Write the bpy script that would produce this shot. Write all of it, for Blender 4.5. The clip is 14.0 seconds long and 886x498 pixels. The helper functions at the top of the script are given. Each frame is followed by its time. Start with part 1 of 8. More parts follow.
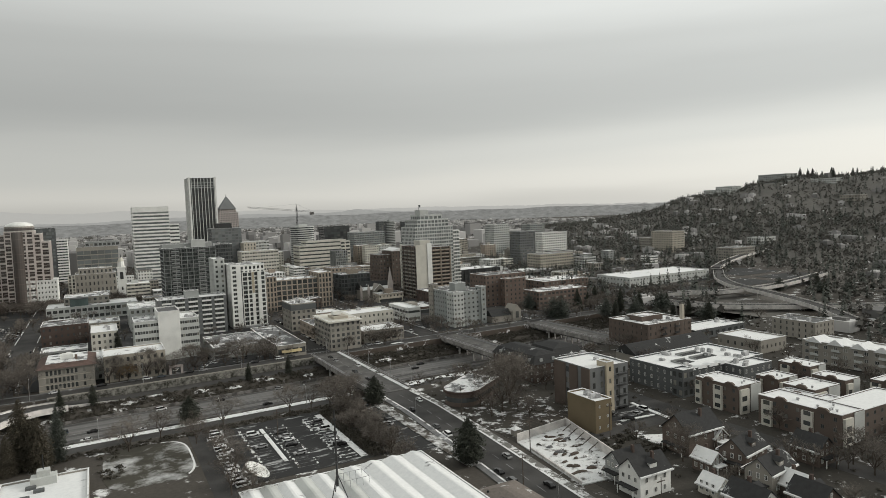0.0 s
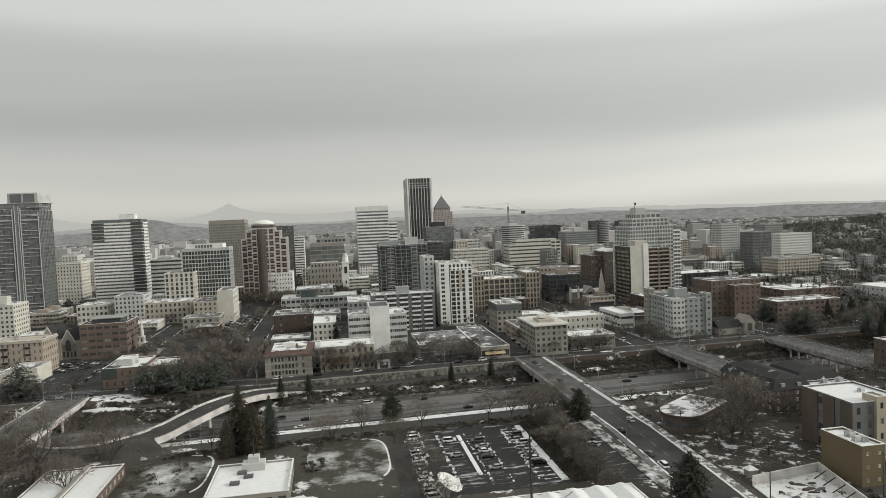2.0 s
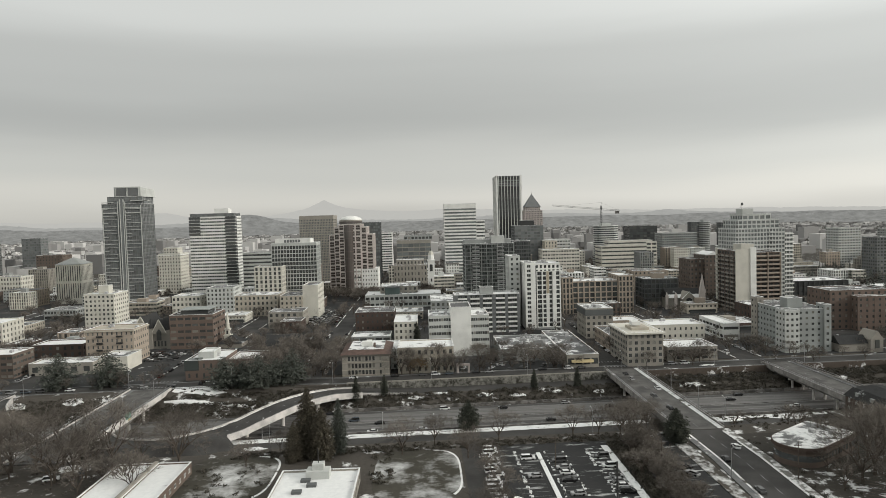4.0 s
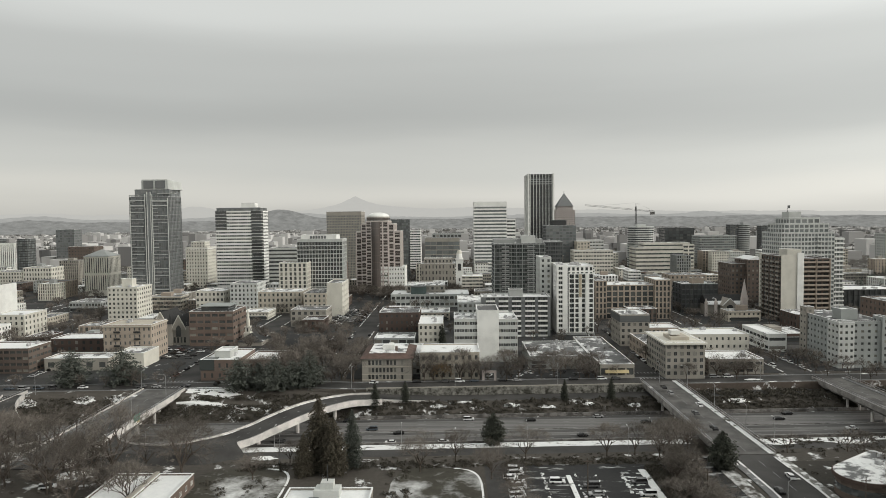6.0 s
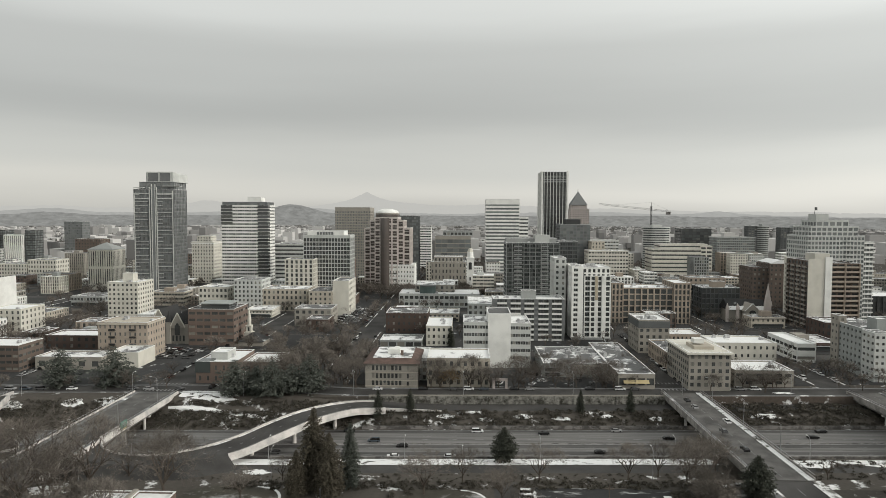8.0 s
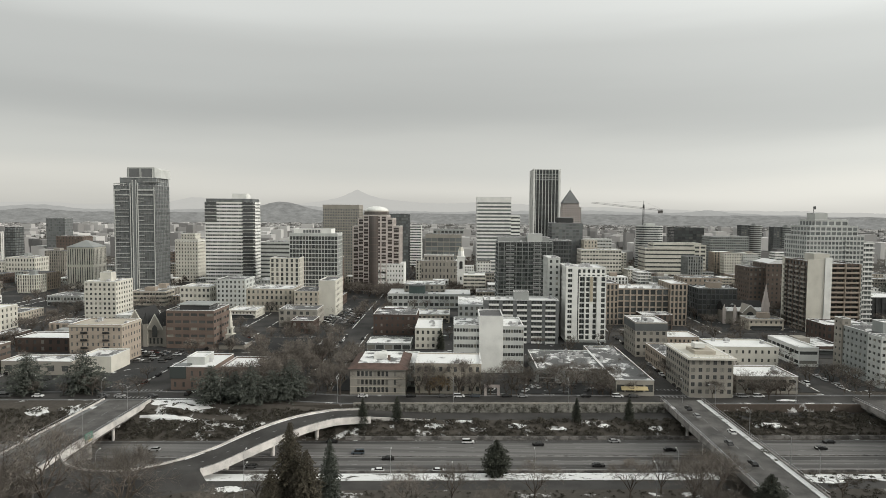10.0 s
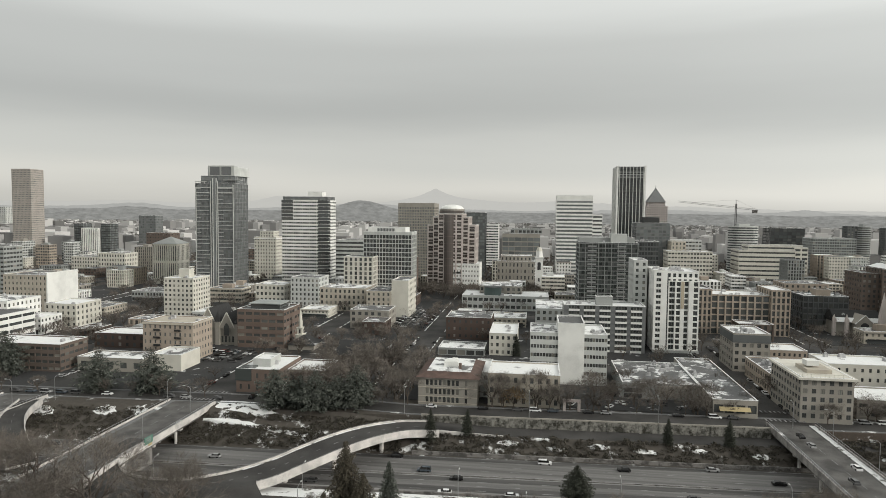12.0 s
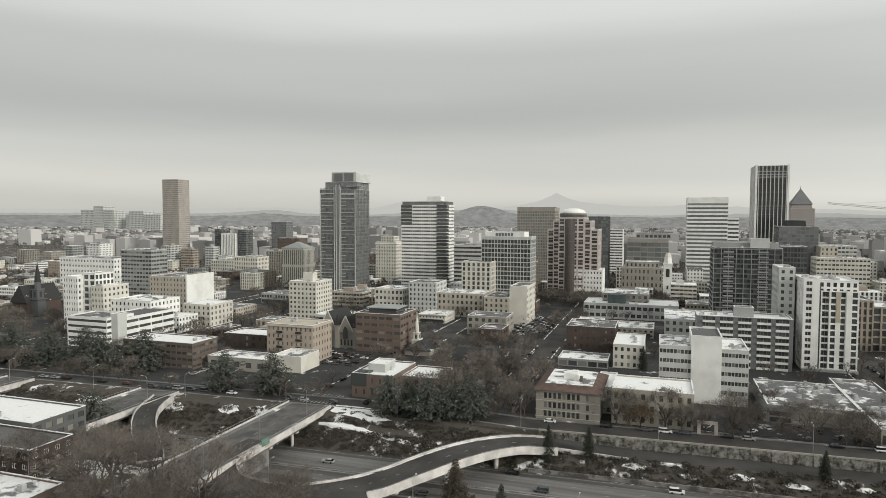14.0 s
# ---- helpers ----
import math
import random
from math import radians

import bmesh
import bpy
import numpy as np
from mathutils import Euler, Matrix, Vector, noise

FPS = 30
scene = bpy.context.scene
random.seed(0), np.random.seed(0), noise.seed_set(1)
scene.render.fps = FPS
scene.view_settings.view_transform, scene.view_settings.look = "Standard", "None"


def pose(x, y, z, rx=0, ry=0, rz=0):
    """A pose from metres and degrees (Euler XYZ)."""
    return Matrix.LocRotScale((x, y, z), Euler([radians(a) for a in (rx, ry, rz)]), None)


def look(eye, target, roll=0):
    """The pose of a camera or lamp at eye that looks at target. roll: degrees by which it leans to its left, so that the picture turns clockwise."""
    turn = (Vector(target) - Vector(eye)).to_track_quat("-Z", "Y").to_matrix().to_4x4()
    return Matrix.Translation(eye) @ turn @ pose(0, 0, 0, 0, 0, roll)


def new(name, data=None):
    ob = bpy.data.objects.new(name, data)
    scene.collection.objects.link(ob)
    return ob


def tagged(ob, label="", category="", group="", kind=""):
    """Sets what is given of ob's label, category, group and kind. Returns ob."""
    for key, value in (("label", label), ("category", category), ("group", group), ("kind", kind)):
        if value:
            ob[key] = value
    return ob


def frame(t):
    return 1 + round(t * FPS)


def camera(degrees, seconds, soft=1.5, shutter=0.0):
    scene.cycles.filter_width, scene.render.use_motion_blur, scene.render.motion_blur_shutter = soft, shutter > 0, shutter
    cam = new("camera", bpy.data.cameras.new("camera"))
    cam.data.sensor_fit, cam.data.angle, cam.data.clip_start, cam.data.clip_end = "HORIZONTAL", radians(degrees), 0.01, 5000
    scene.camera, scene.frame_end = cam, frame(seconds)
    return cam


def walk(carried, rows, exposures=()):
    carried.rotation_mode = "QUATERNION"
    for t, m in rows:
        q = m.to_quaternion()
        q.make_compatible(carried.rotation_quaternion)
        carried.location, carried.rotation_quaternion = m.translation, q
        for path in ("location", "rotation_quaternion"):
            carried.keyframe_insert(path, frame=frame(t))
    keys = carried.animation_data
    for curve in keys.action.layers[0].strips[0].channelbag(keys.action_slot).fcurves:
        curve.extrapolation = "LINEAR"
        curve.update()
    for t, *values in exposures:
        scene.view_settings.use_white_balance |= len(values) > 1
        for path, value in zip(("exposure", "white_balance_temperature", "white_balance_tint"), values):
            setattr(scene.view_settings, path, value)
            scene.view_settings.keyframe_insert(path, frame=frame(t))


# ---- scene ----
cam = camera(68.1, 14.0, soft=0.6)
PATH = [
    (0, (-17.388, -3.669, 83.699), (-16.453, -1.905, 83.577), -2.3),
    (0.5, (-14.831, 0.759, 83.923), (-14.081, 2.609, 83.806), -2.6),
    (1, (-11.638, 6.173, 83.244), (-11.103, 8.098, 83.138), -2.7),
    (1.5, (-9.156, 10.671, 82.852), (-8.718, 12.62, 82.75), -2.6),
    (2, (-7.408, 15.535, 82.415), (-7.078, 17.505, 82.318), -2.4),
    (2.5, (-5.735, 20.371, 81.851), (-5.517, 22.357, 81.759), -2.3),
    (3, (-4.019, 24.855, 81.644), (-3.878, 26.848, 81.553), -2.1),
    (5.5, (-0.087, 46.603, 81.556), (-0.094, 48.601, 81.461), -0.8),
    (6, (0.325, 51.597, 81.786), (0.29, 53.595, 81.689), -0.6),
    (6.5, (0.489, 56.633, 81.888), (0.43, 58.63, 81.79), -0.4),
    (7, (0.407, 61.485, 82.081), (0.327, 63.481, 81.979), -0.2),
    (7.5, (0.359, 67.037, 81.94), (0.27, 69.032, 81.836), 0.0),
    (8, (0.591, 70.569, 82.022), (0.522, 72.565, 81.916), 0.2),
    (8.5, (0.684, 74.888, 82.172), (0.647, 76.884, 82.064), 0.3),
    (11, (0.748, 96.001, 81.856), (0.693, 97.997, 81.741), 0.8),
    (11.5, (1.421, 102.351, 81.794), (1.236, 104.339, 81.678), 0.7),
    (12, (0.953, 107.192, 81.495), (0.676, 109.169, 81.378), 0.6),
    (12.5, (0.27, 112.282, 81.141), (-0.13, 114.239, 81.026), 0.4),
    (13, (-0.078, 115.186, 80.738), (-0.6, 117.114, 80.627), 0.3),
    (13.5, (0.008, 117.921, 80.439), (-0.591, 119.826, 80.333), 0.2),
    (14, (-0.21, 119.553, 80.441), (-0.843, 121.448, 80.338), 0.2),
]
walk(cam, [(t, look(eye, target, roll)) for t, eye, target, roll in PATH], [(0, -0.14), (1.5, -0.08), (3, -0.03), (5.5, 0.02), (8.5, 0.06), (14, 0.08)])

# ---- light ----
world = bpy.data.worlds.new("overcast_sky")
scene.world = world
world.use_nodes = True
wn, wl = world.node_tree.nodes, world.node_tree.links
wn.clear()
w_out = wn.new("ShaderNodeOutputWorld")
w_bg = wn.new("ShaderNodeBackground")
w_sky = wn.new("ShaderNodeTexSky")
w_sky.sky_type, w_sky.sun_disc = "NISHITA", False
w_sky.sun_elevation, w_sky.sun_rotation = radians(22), radians(105)
w_co = wn.new("ShaderNodeTexCoord")
w_map = wn.new("ShaderNodeMapping")
w_map.inputs["Scale"].default_value = (1.0, 1.0, 9.0)
w_map.inputs["Rotation"].default_value = (0.05, 0.03, 0.0)
w_noise = wn.new("ShaderNodeTexNoise")
w_noise.inputs["Scale"].default_value, w_noise.inputs["Detail"].default_value = 1.3, 6.0
w_noise.inputs["Roughness"].default_value = 0.45
w_sep = wn.new("ShaderNodeSeparateXYZ")
w_sum = wn.new("ShaderNodeMath")
w_sum.operation = "MULTIPLY_ADD"
w_sum.inputs[1].default_value = 0.10
w_ramp = wn.new("ShaderNodeValToRGB")
w_ramp.color_ramp.interpolation = "EASE"
for n, (place, tone) in enumerate((
        (0.00, (0.44, 0.44, 0.415)), (0.055, (0.57, 0.563, 0.525)), (0.095, (0.7, 0.69, 0.64)), (0.13, (0.63, 0.632, 0.595)),
        (0.20, (0.49, 0.498, 0.476)), (0.27, (0.56, 0.57, 0.545)), (0.36, (0.74, 0.755, 0.725)), (0.60, (0.92, 0.94, 0.90)))):
    stop = w_ramp.color_ramp.elements[n] if n < 2 else w_ramp.color_ramp.elements.new(place)
    stop.position, stop.color = place, (*tone, 1)
w_mix = wn.new("ShaderNodeMix")
w_mix.data_type, w_mix.inputs[0].default_value = "RGBA", 0.94
w_dim = wn.new("ShaderNodeMix")
w_dim.data_type, w_dim.blend_type, w_dim.inputs[0].default_value = "RGBA", "MULTIPLY", 1.0
w_dim.inputs[7].default_value = (0.08, 0.08, 0.08, 1)
wl.new(w_co.outputs["Generated"], w_map.inputs[0])
wl.new(w_map.outputs[0], w_noise.inputs[0])
wl.new(w_co.outputs["Generated"], w_sep.inputs[0])
wl.new(w_noise.outputs[0], w_sum.inputs[0])
wl.new(w_sep.outputs[2], w_sum.inputs[2])
wl.new(w_sum.outputs[0], w_ramp.inputs[0])
wl.new(w_sky.outputs[0], w_dim.inputs[6])
wl.new(w_dim.outputs[2], w_mix.inputs[6])
wl.new(w_ramp.outputs[0], w_mix.inputs[7])
w_side = wn.new("ShaderNodeMapRange")  # the cloud is thinner towards the south, where the sun stands
for slot, value in zip((1, 2, 3, 4), (-0.25, 0.95, 0.0, 1.0)):
    w_side.inputs[slot].default_value = value
w_bend, w_gain = wn.new("ShaderNodeMath"), wn.new("ShaderNodeMath")
w_bend.operation, w_bend.inputs[1].default_value = "POWER", 1.7
w_gain.operation, w_gain.inputs[1].default_value, w_gain.inputs[2].default_value = "MULTIPLY_ADD", 0.5, 0.93
wl.new(w_sep.outputs[0], w_side.inputs[0])
wl.new(w_side.outputs[0], w_bend.inputs[0])
wl.new(w_bend.outputs[0], w_gain.inputs[0])
wl.new(w_gain.outputs[0], w_bg.inputs[1])
wl.new(w_mix.outputs[2], w_bg.inputs[0])
wl.new(w_bg.outputs[0], w_out.inputs[0])

sun = new("sun", bpy.data.lights.new("sun", "SUN"))
sun.data.energy, sun.data.angle, sun.data.color = 2.3, radians(14), (1.0, 0.96, 0.88)
sun.matrix_world = look((560, -190, 235), (0, 0, 0))

PLAN = 1.18  # metres in one unit of the plan
R = random.Random(7)


# ---- materials ----
def material(name, tones, rough=0.8, metal=0.0, scale=0.35, fine=6.0, bump=0.15, islands=False, contrast=(0.35, 0.65)):
    """A surface between two tones: stains at scale, grain at fine (per metre), with a little relief."""
    m = bpy.data.materials.new(name)
    m.use_nodes = True
    n, k = m.node_tree.nodes, m.node_tree.links
    b = n["Principled BSDF"]
    co = n.new("ShaderNodeTexCoord")
    big, small = n.new("ShaderNodeTexNoise"), n.new("ShaderNodeTexNoise")
    big.inputs["Scale"].default_value, small.inputs["Scale"].default_value = scale, fine
    big.inputs["Detail"].default_value = small.inputs["Detail"].default_value = 4
    add = n.new("ShaderNodeMath")
    add.operation = "MULTIPLY_ADD"
    add.inputs[1].default_value = 0.45
    span = n.new("ShaderNodeMapRange")
    span.inputs[1].default_value, span.inputs[2].default_value = contrast[0] + 0.22, contrast[1] + 0.22
    mix = n.new("ShaderNodeMix")
    mix.data_type = "RGBA"
    mix.inputs[6].default_value, mix.inputs[7].default_value = (*tones[0], 1), (*tones[1], 1)
    for t in (big, small):
        k.new(co.outputs["Object"], t.inputs[0])
    k.new(small.outputs[0], add.inputs[0])
    k.new(big.outputs[0], add.inputs[2])
    if islands:
        geo = n.new("ShaderNodeNewGeometry")
        k.new(geo.outputs["Random Per Island"], span.inputs[0])
        span.inputs[1].default_value, span.inputs[2].default_value = 0.0, 1.0
    else:
        k.new(add.outputs[0], span.inputs[0])
    k.new(span.outputs[0], mix.inputs[0])
    k.new(mix.outputs[2], b.inputs["Base Color"])
    b.inputs["Roughness"].default_value, b.inputs["Metallic"].default_value = rough, metal
    b.inputs["Specular IOR Level"].default_value = 0.12 if rough > 0.6 else 0.5
    if bump:
        bp = n.new("ShaderNodeBump")
        bp.inputs["Strength"].default_value, bp.inputs["Distance"].default_value = bump, 0.05
        k.new(small.outputs[0], bp.inputs["Height"])
        k.new(bp.outputs[0], b.inputs["Normal"])
    return m


def grey(v, warm=0.0):
    return (v * (1 + warm), v, v * (1 - warm))


def wall_paint(name, tone, rough=0.85):
    return material(name, (tuple(c * 0.8 for c in tone), tone), rough, contrast=(0.25, 0.6), scale=0.12, fine=3.0)


def glazing(name, dark, light, share=0.75, rough=0.12):
    """Window glass: most panes dark, some with pale blinds behind."""
    m = bpy.data.materials.new(name)
    m.use_nodes = True
    n, k = m.node_tree.nodes, m.node_tree.links
    b = n["Principled BSDF"]
    geo, ramp = n.new("ShaderNodeNewGeometry"), n.new("ShaderNodeValToRGB")
    info, add, fract = n.new("ShaderNodeObjectInfo"), n.new("ShaderNodeMath"), n.new("ShaderNodeMath")
    fract.operation = "FRACT"
    k.new(geo.outputs["Random Per Island"], add.inputs[0])
    k.new(info.outputs["Random"], add.inputs[1])
    k.new(add.outputs[0], fract.inputs[0])
    k.new(fract.outputs[0], ramp.inputs[0])
    e = ramp.color_ramp.elements
    e[0].position, e[0].color = 0.0, (*dark, 1)
    e[1].position, e[1].color = share, (*[c * 1.8 for c in dark], 1)
    for p, c in ((share + 0.06, light), (1.0, tuple(v * 0.6 for v in light))):
        s = e.new(p)
        s.color = (*c, 1)
    k.new(ramp.outputs[0], b.inputs["Base Color"])
    b.inputs["Roughness"].default_value = rough
    b.inputs["Specular IOR Level"].default_value = 0.8
    return m


def snowy(name, bare, share, scale=0.12, snow=0.78, stretch=(1.0, 1.0), soft=0.035):
    """A flat surface with wet bare patches and lying snow; share: how much is snow."""
    m = bpy.data.materials.new(name)
    m.use_nodes = True
    n, k = m.node_tree.nodes, m.node_tree.links
    b = n["Principled BSDF"]
    co = n.new("ShaderNodeTexCoord")
    big, small, mid = (n.new("ShaderNodeTexNoise") for _ in range(3))
    lie = n.new("ShaderNodeMapping")
    lie.inputs["Scale"].default_value = (*stretch, 1.0)
    k.new(co.outputs["Object"], lie.inputs[0])
    for t, s, d in ((big, scale, 9), (small, 5.0, 3), (mid, scale * 6, 3)):
        t.inputs["Scale"].default_value, t.inputs["Detail"].default_value = s, d
        t.inputs["Roughness"].default_value = 0.68
        k.new(lie.outputs[0], t.inputs[0])
    span = n.new("ShaderNodeMapRange")
    mean = 0.5 + (0.5 - share) * 0.42
    span.inputs[1].default_value, span.inputs[2].default_value = mean - soft, mean + soft
    k.new(big.outputs[0], span.inputs[0])
    tone = n.new("ShaderNodeMix")
    tone.data_type = "RGBA"
    tone.inputs[6].default_value = (*[c * 0.65 for c in bare], 1)
    tone.inputs[7].default_value = (*[c * 1.35 for c in bare], 1)
    k.new(mid.outputs[0], tone.inputs[0])
    white = n.new("ShaderNodeMix")
    white.data_type = "RGBA"
    white.inputs[6].default_value, white.inputs[7].default_value = (snow * 0.72, snow * 0.73, snow * 0.73, 1), (snow, snow, snow * 0.98, 1)
    k.new(mid.outputs[0], white.inputs[0])
    mix = n.new("ShaderNodeMix")
    mix.data_type = "RGBA"
    k.new(span.outputs[0], mix.inputs[0])
    k.new(tone.outputs[2], mix.inputs[6])
    k.new(white.outputs[2], mix.inputs[7])
    k.new(mix.outputs[2], b.inputs["Base Color"])
    b.inputs["Roughness"].default_value = 0.85
    b.inputs["Specular IOR Level"].default_value = 0.08
    bp = n.new("ShaderNodeBump")
    bp.inputs["Strength"].default_value, bp.inputs["Distance"].default_value = 0.3, 0.08
    k.new(small.outputs[0], bp.inputs["Height"])
    k.new(bp.outputs[0], b.inputs["Normal"])
    return m


M = {}
for key, tone in (
        ("white", (0.72, 0.72, 0.69)), ("cream", (0.56, 0.54, 0.48)), ("beige", (0.42, 0.385, 0.325)), ("tan", (0.34, 0.29, 0.24)),
        ("brick", (0.15, 0.115, 0.097)), ("dark_brick", (0.088, 0.066, 0.057)), ("grey", (0.30, 0.31, 0.30)), ("light_grey", (0.48, 0.49, 0.47)),
        ("dark_grey", (0.11, 0.115, 0.115)), ("charcoal", (0.055, 0.056, 0.056)), ("ochre", (0.165, 0.132, 0.085)), ("yellow", (0.42, 0.37, 0.285)),
        ("slate", (0.165, 0.17, 0.17)), ("brown", (0.125, 0.10, 0.085)), ("pink", (0.40, 0.355, 0.335)), ("stone", (0.29, 0.272, 0.24)),
        ("greenish", (0.29, 0.305, 0.295)), ("teal", (0.10, 0.13, 0.125))):
    M[key] = wall_paint(key + "_wall", tone)
# Window and dark glass: some sky reflection is put into the base tones.
M["glass"] = glazing("window_glass", (0.045, 0.047, 0.046), (0.26, 0.25, 0.22), 0.78)
M["dark_glass"] = glazing("dark_glass", (0.042, 0.045, 0.045), (0.1, 0.103, 0.096), 0.75, 0.08)
M["green_glass"] = glazing("green_glass", (0.04, 0.046, 0.044), (0.13, 0.142, 0.135), 0.6, 0.08)
# Curtain-wall glass: both tones lightened to hold the mirrored sky.
M["tower_glass"] = glazing("tower_glass", (0.095, 0.103, 0.103), (0.19, 0.2, 0.195), 0.55, 0.1)
M["brown_glass"] = glazing("brown_glass", (0.052, 0.043, 0.039), (0.11, 0.095, 0.087), 0.6, 0.08)
M["beige_granite"] = wall_paint("beige_granite", (0.36, 0.33, 0.3))
M["pale_granite"] = wall_paint("pale_granite", (0.5, 0.45, 0.42))
M["snow_roof"] = snowy("snow_roof", grey(0.16), 0.9)
M["thin_snow_roof"] = snowy("thin_snow_roof", grey(0.14), 0.6)
M["patchy_roof"] = snowy("patchy_roof", grey(0.12), 0.36)
M["bare_roof"] = snowy("bare_roof", grey(0.11), 0.12)
M["ground"] = snowy("winter_ground", (0.07, 0.063, 0.055), 0.24, 0.11)
M["clean_snow"] = snowy("clean_snow", (0.2, 0.19, 0.17), 0.97, 0.25)
M["trodden_walk"] = snowy("trodden_walk", (0.15, 0.145, 0.135), 0.45, 0.3, 0.7)
M["snow_bank"] = snowy("snow_bank", (0.06, 0.055, 0.045), 0.72, 0.22)
M["bank"] = snowy("planted_bank", (0.086, 0.071, 0.06), 0.26, 0.12)
M["lawn"] = snowy("snowy_lawn", (0.06, 0.056, 0.046), 0.24, 0.055, soft=0.12)
M["slush"] = snowy("slushy_asphalt", grey(0.036), 0.22, 0.22, 0.6, (0.35, 1.5), 0.06)
M["track"] = snowy("rutted_snow", (0.07, 0.063, 0.055), 0.42, 0.3, 0.7, (1.0, 0.7), 0.09)
M["site"] = snowy("trampled_snow", (0.075, 0.066, 0.056), 0.72, 0.3, 0.7, soft=0.07)
M["asphalt"] = material("asphalt", (grey(0.034, 0.04), grey(0.062, 0.04)), 0.75, scale=0.08, fine=9)


def streaked(name, low, high):
    """Worn road concrete with long streaks in the driving direction."""
    m = material(name, (grey(low, 0.03), grey(high, 0.03)), 0.7, scale=0.5, fine=5.0, contrast=(0.36, 0.64))
    n, k = m.node_tree.nodes, m.node_tree.links
    lie = n.new("ShaderNodeMapping")
    lie.inputs["Scale"].default_value = (0.018, 0.9, 1.0)
    lie.inputs["Rotation"].default_value = (0, 0, -math.atan(0.045))
    k.new(n["Texture Coordinate"].outputs["Object"], lie.inputs[0])
    k.new(lie.outputs[0], n["Noise Texture"].inputs[0])
    return m


M["lane_dark"] = streaked("dark_lane", 0.05, 0.085)
M["lane_grey"] = streaked("worn_lane", 0.095, 0.155)
M["lane_pale"] = streaked("pale_shoulder", 0.13, 0.22)
M["concrete"] = material("concrete", (grey(0.36, 0.04), grey(0.56, 0.05)), 0.85, scale=0.25, fine=4)
M["stone_wall"] = material("mossy_stone_wall", ((0.05, 0.048, 0.04), (0.27, 0.262, 0.238)), 0.9, scale=0.45, fine=1.6, contrast=(0.36, 0.66), bump=0.5)
M["old_concrete"] = material("old_concrete", (grey(0.07, 0.05), grey(0.19, 0.05)), 0.9, scale=0.3, fine=2, contrast=(0.4, 0.6))
M["bridge_deck"] = material("bridge_deck", (grey(0.06, 0.04), grey(0.115, 0.04)), 0.75, scale=0.15, fine=6)
M["weathered_concrete"] = material("weathered_concrete", (grey(0.15, 0.05), grey(0.3, 0.05)), 0.9, scale=0.3, fine=3)
M["pavement"] = snowy("pavement", grey(0.15), 0.25, 0.08)
M["paint"] = material("road_paint", (grey(0.1), grey(0.28)), 0.7)
M["metal"] = material("galvanised_steel", (grey(0.25), grey(0.42)), 0.45, 0.7, bump=0)
M["dark_metal"] = material("dark_steel", (grey(0.03), grey(0.06)), 0.5, 0.5, bump=0)
M["unit"] = material("roof_unit_paint", (grey(0.22), grey(0.5)), 0.6)
M["bark"] = material("bark", ((0.06, 0.05, 0.042), (0.11, 0.092, 0.078)), 0.95)
M["twigs"] = material("twigs", ((0.085, 0.075, 0.066), (0.2, 0.177, 0.155)), 0.95, islands=True, bump=0)
M["rust_leaves"] = material("withered_leaves", ((0.13, 0.085, 0.045), (0.24, 0.165, 0.085)), 0.9, islands=True, bump=0)
M["needles"] = material("conifer_needles", ((0.03, 0.034, 0.027), (0.075, 0.078, 0.063)), 0.9, islands=True, bump=0)
M["cedar"] = material("cedar_foliage", ((0.045, 0.05, 0.042), (0.105, 0.113, 0.098)), 0.9, islands=True, bump=0)
M["brown_cedar"] = material("brown_cedar", ((0.04, 0.036, 0.027), (0.10, 0.088, 0.067)), 0.9, islands=True, bump=0)
M["garden_snow"] = snowy("garden_snow", (0.055, 0.05, 0.043), 0.36, 0.2, 0.7)
M["track_snow"] = snowy("slush_snow", (0.07, 0.065, 0.06), 0.62, 0.3, 0.7)
M["yard"] = snowy("snow_dusted_yard", (0.05, 0.046, 0.04), 0.22, 0.14)
# Paler than the near ground: haze over the hill is put into the colour.
M["hill_ground"] = snowy("hill_ground", (0.11, 0.104, 0.095), 0.14, 0.03)
M["coping"] = snowy("snowy_coping", grey(0.3), 0.75, 0.4)
M["shrub"] = material("shrub_leaves", ((0.036, 0.034, 0.027), (0.1, 0.09, 0.075)), 0.9, islands=True, bump=0)
M["brown_shingles"] = snowy("brown_shingles", (0.16, 0.14, 0.125), 0.16, 0.2)
M["red_roof"] = material("red_tiles", ((0.075, 0.054, 0.047), (0.12, 0.082, 0.07)), 0.8, scale=0.3)
M["dark_roof"] = snowy("dark_shingles", grey(0.042), 0.12)
M["light_roof"] = snowy("pale_shingles", grey(0.2), 0.3)
M["green_sign"] = wall_paint("sign_green", (0.1, 0.19, 0.15))
M["rubber"] = material("tyre_rubber", (grey(0.012), grey(0.02)), 0.9, bump=0)
M["yellow_awning"] = wall_paint("yellow_awning", (0.40, 0.33, 0.19))


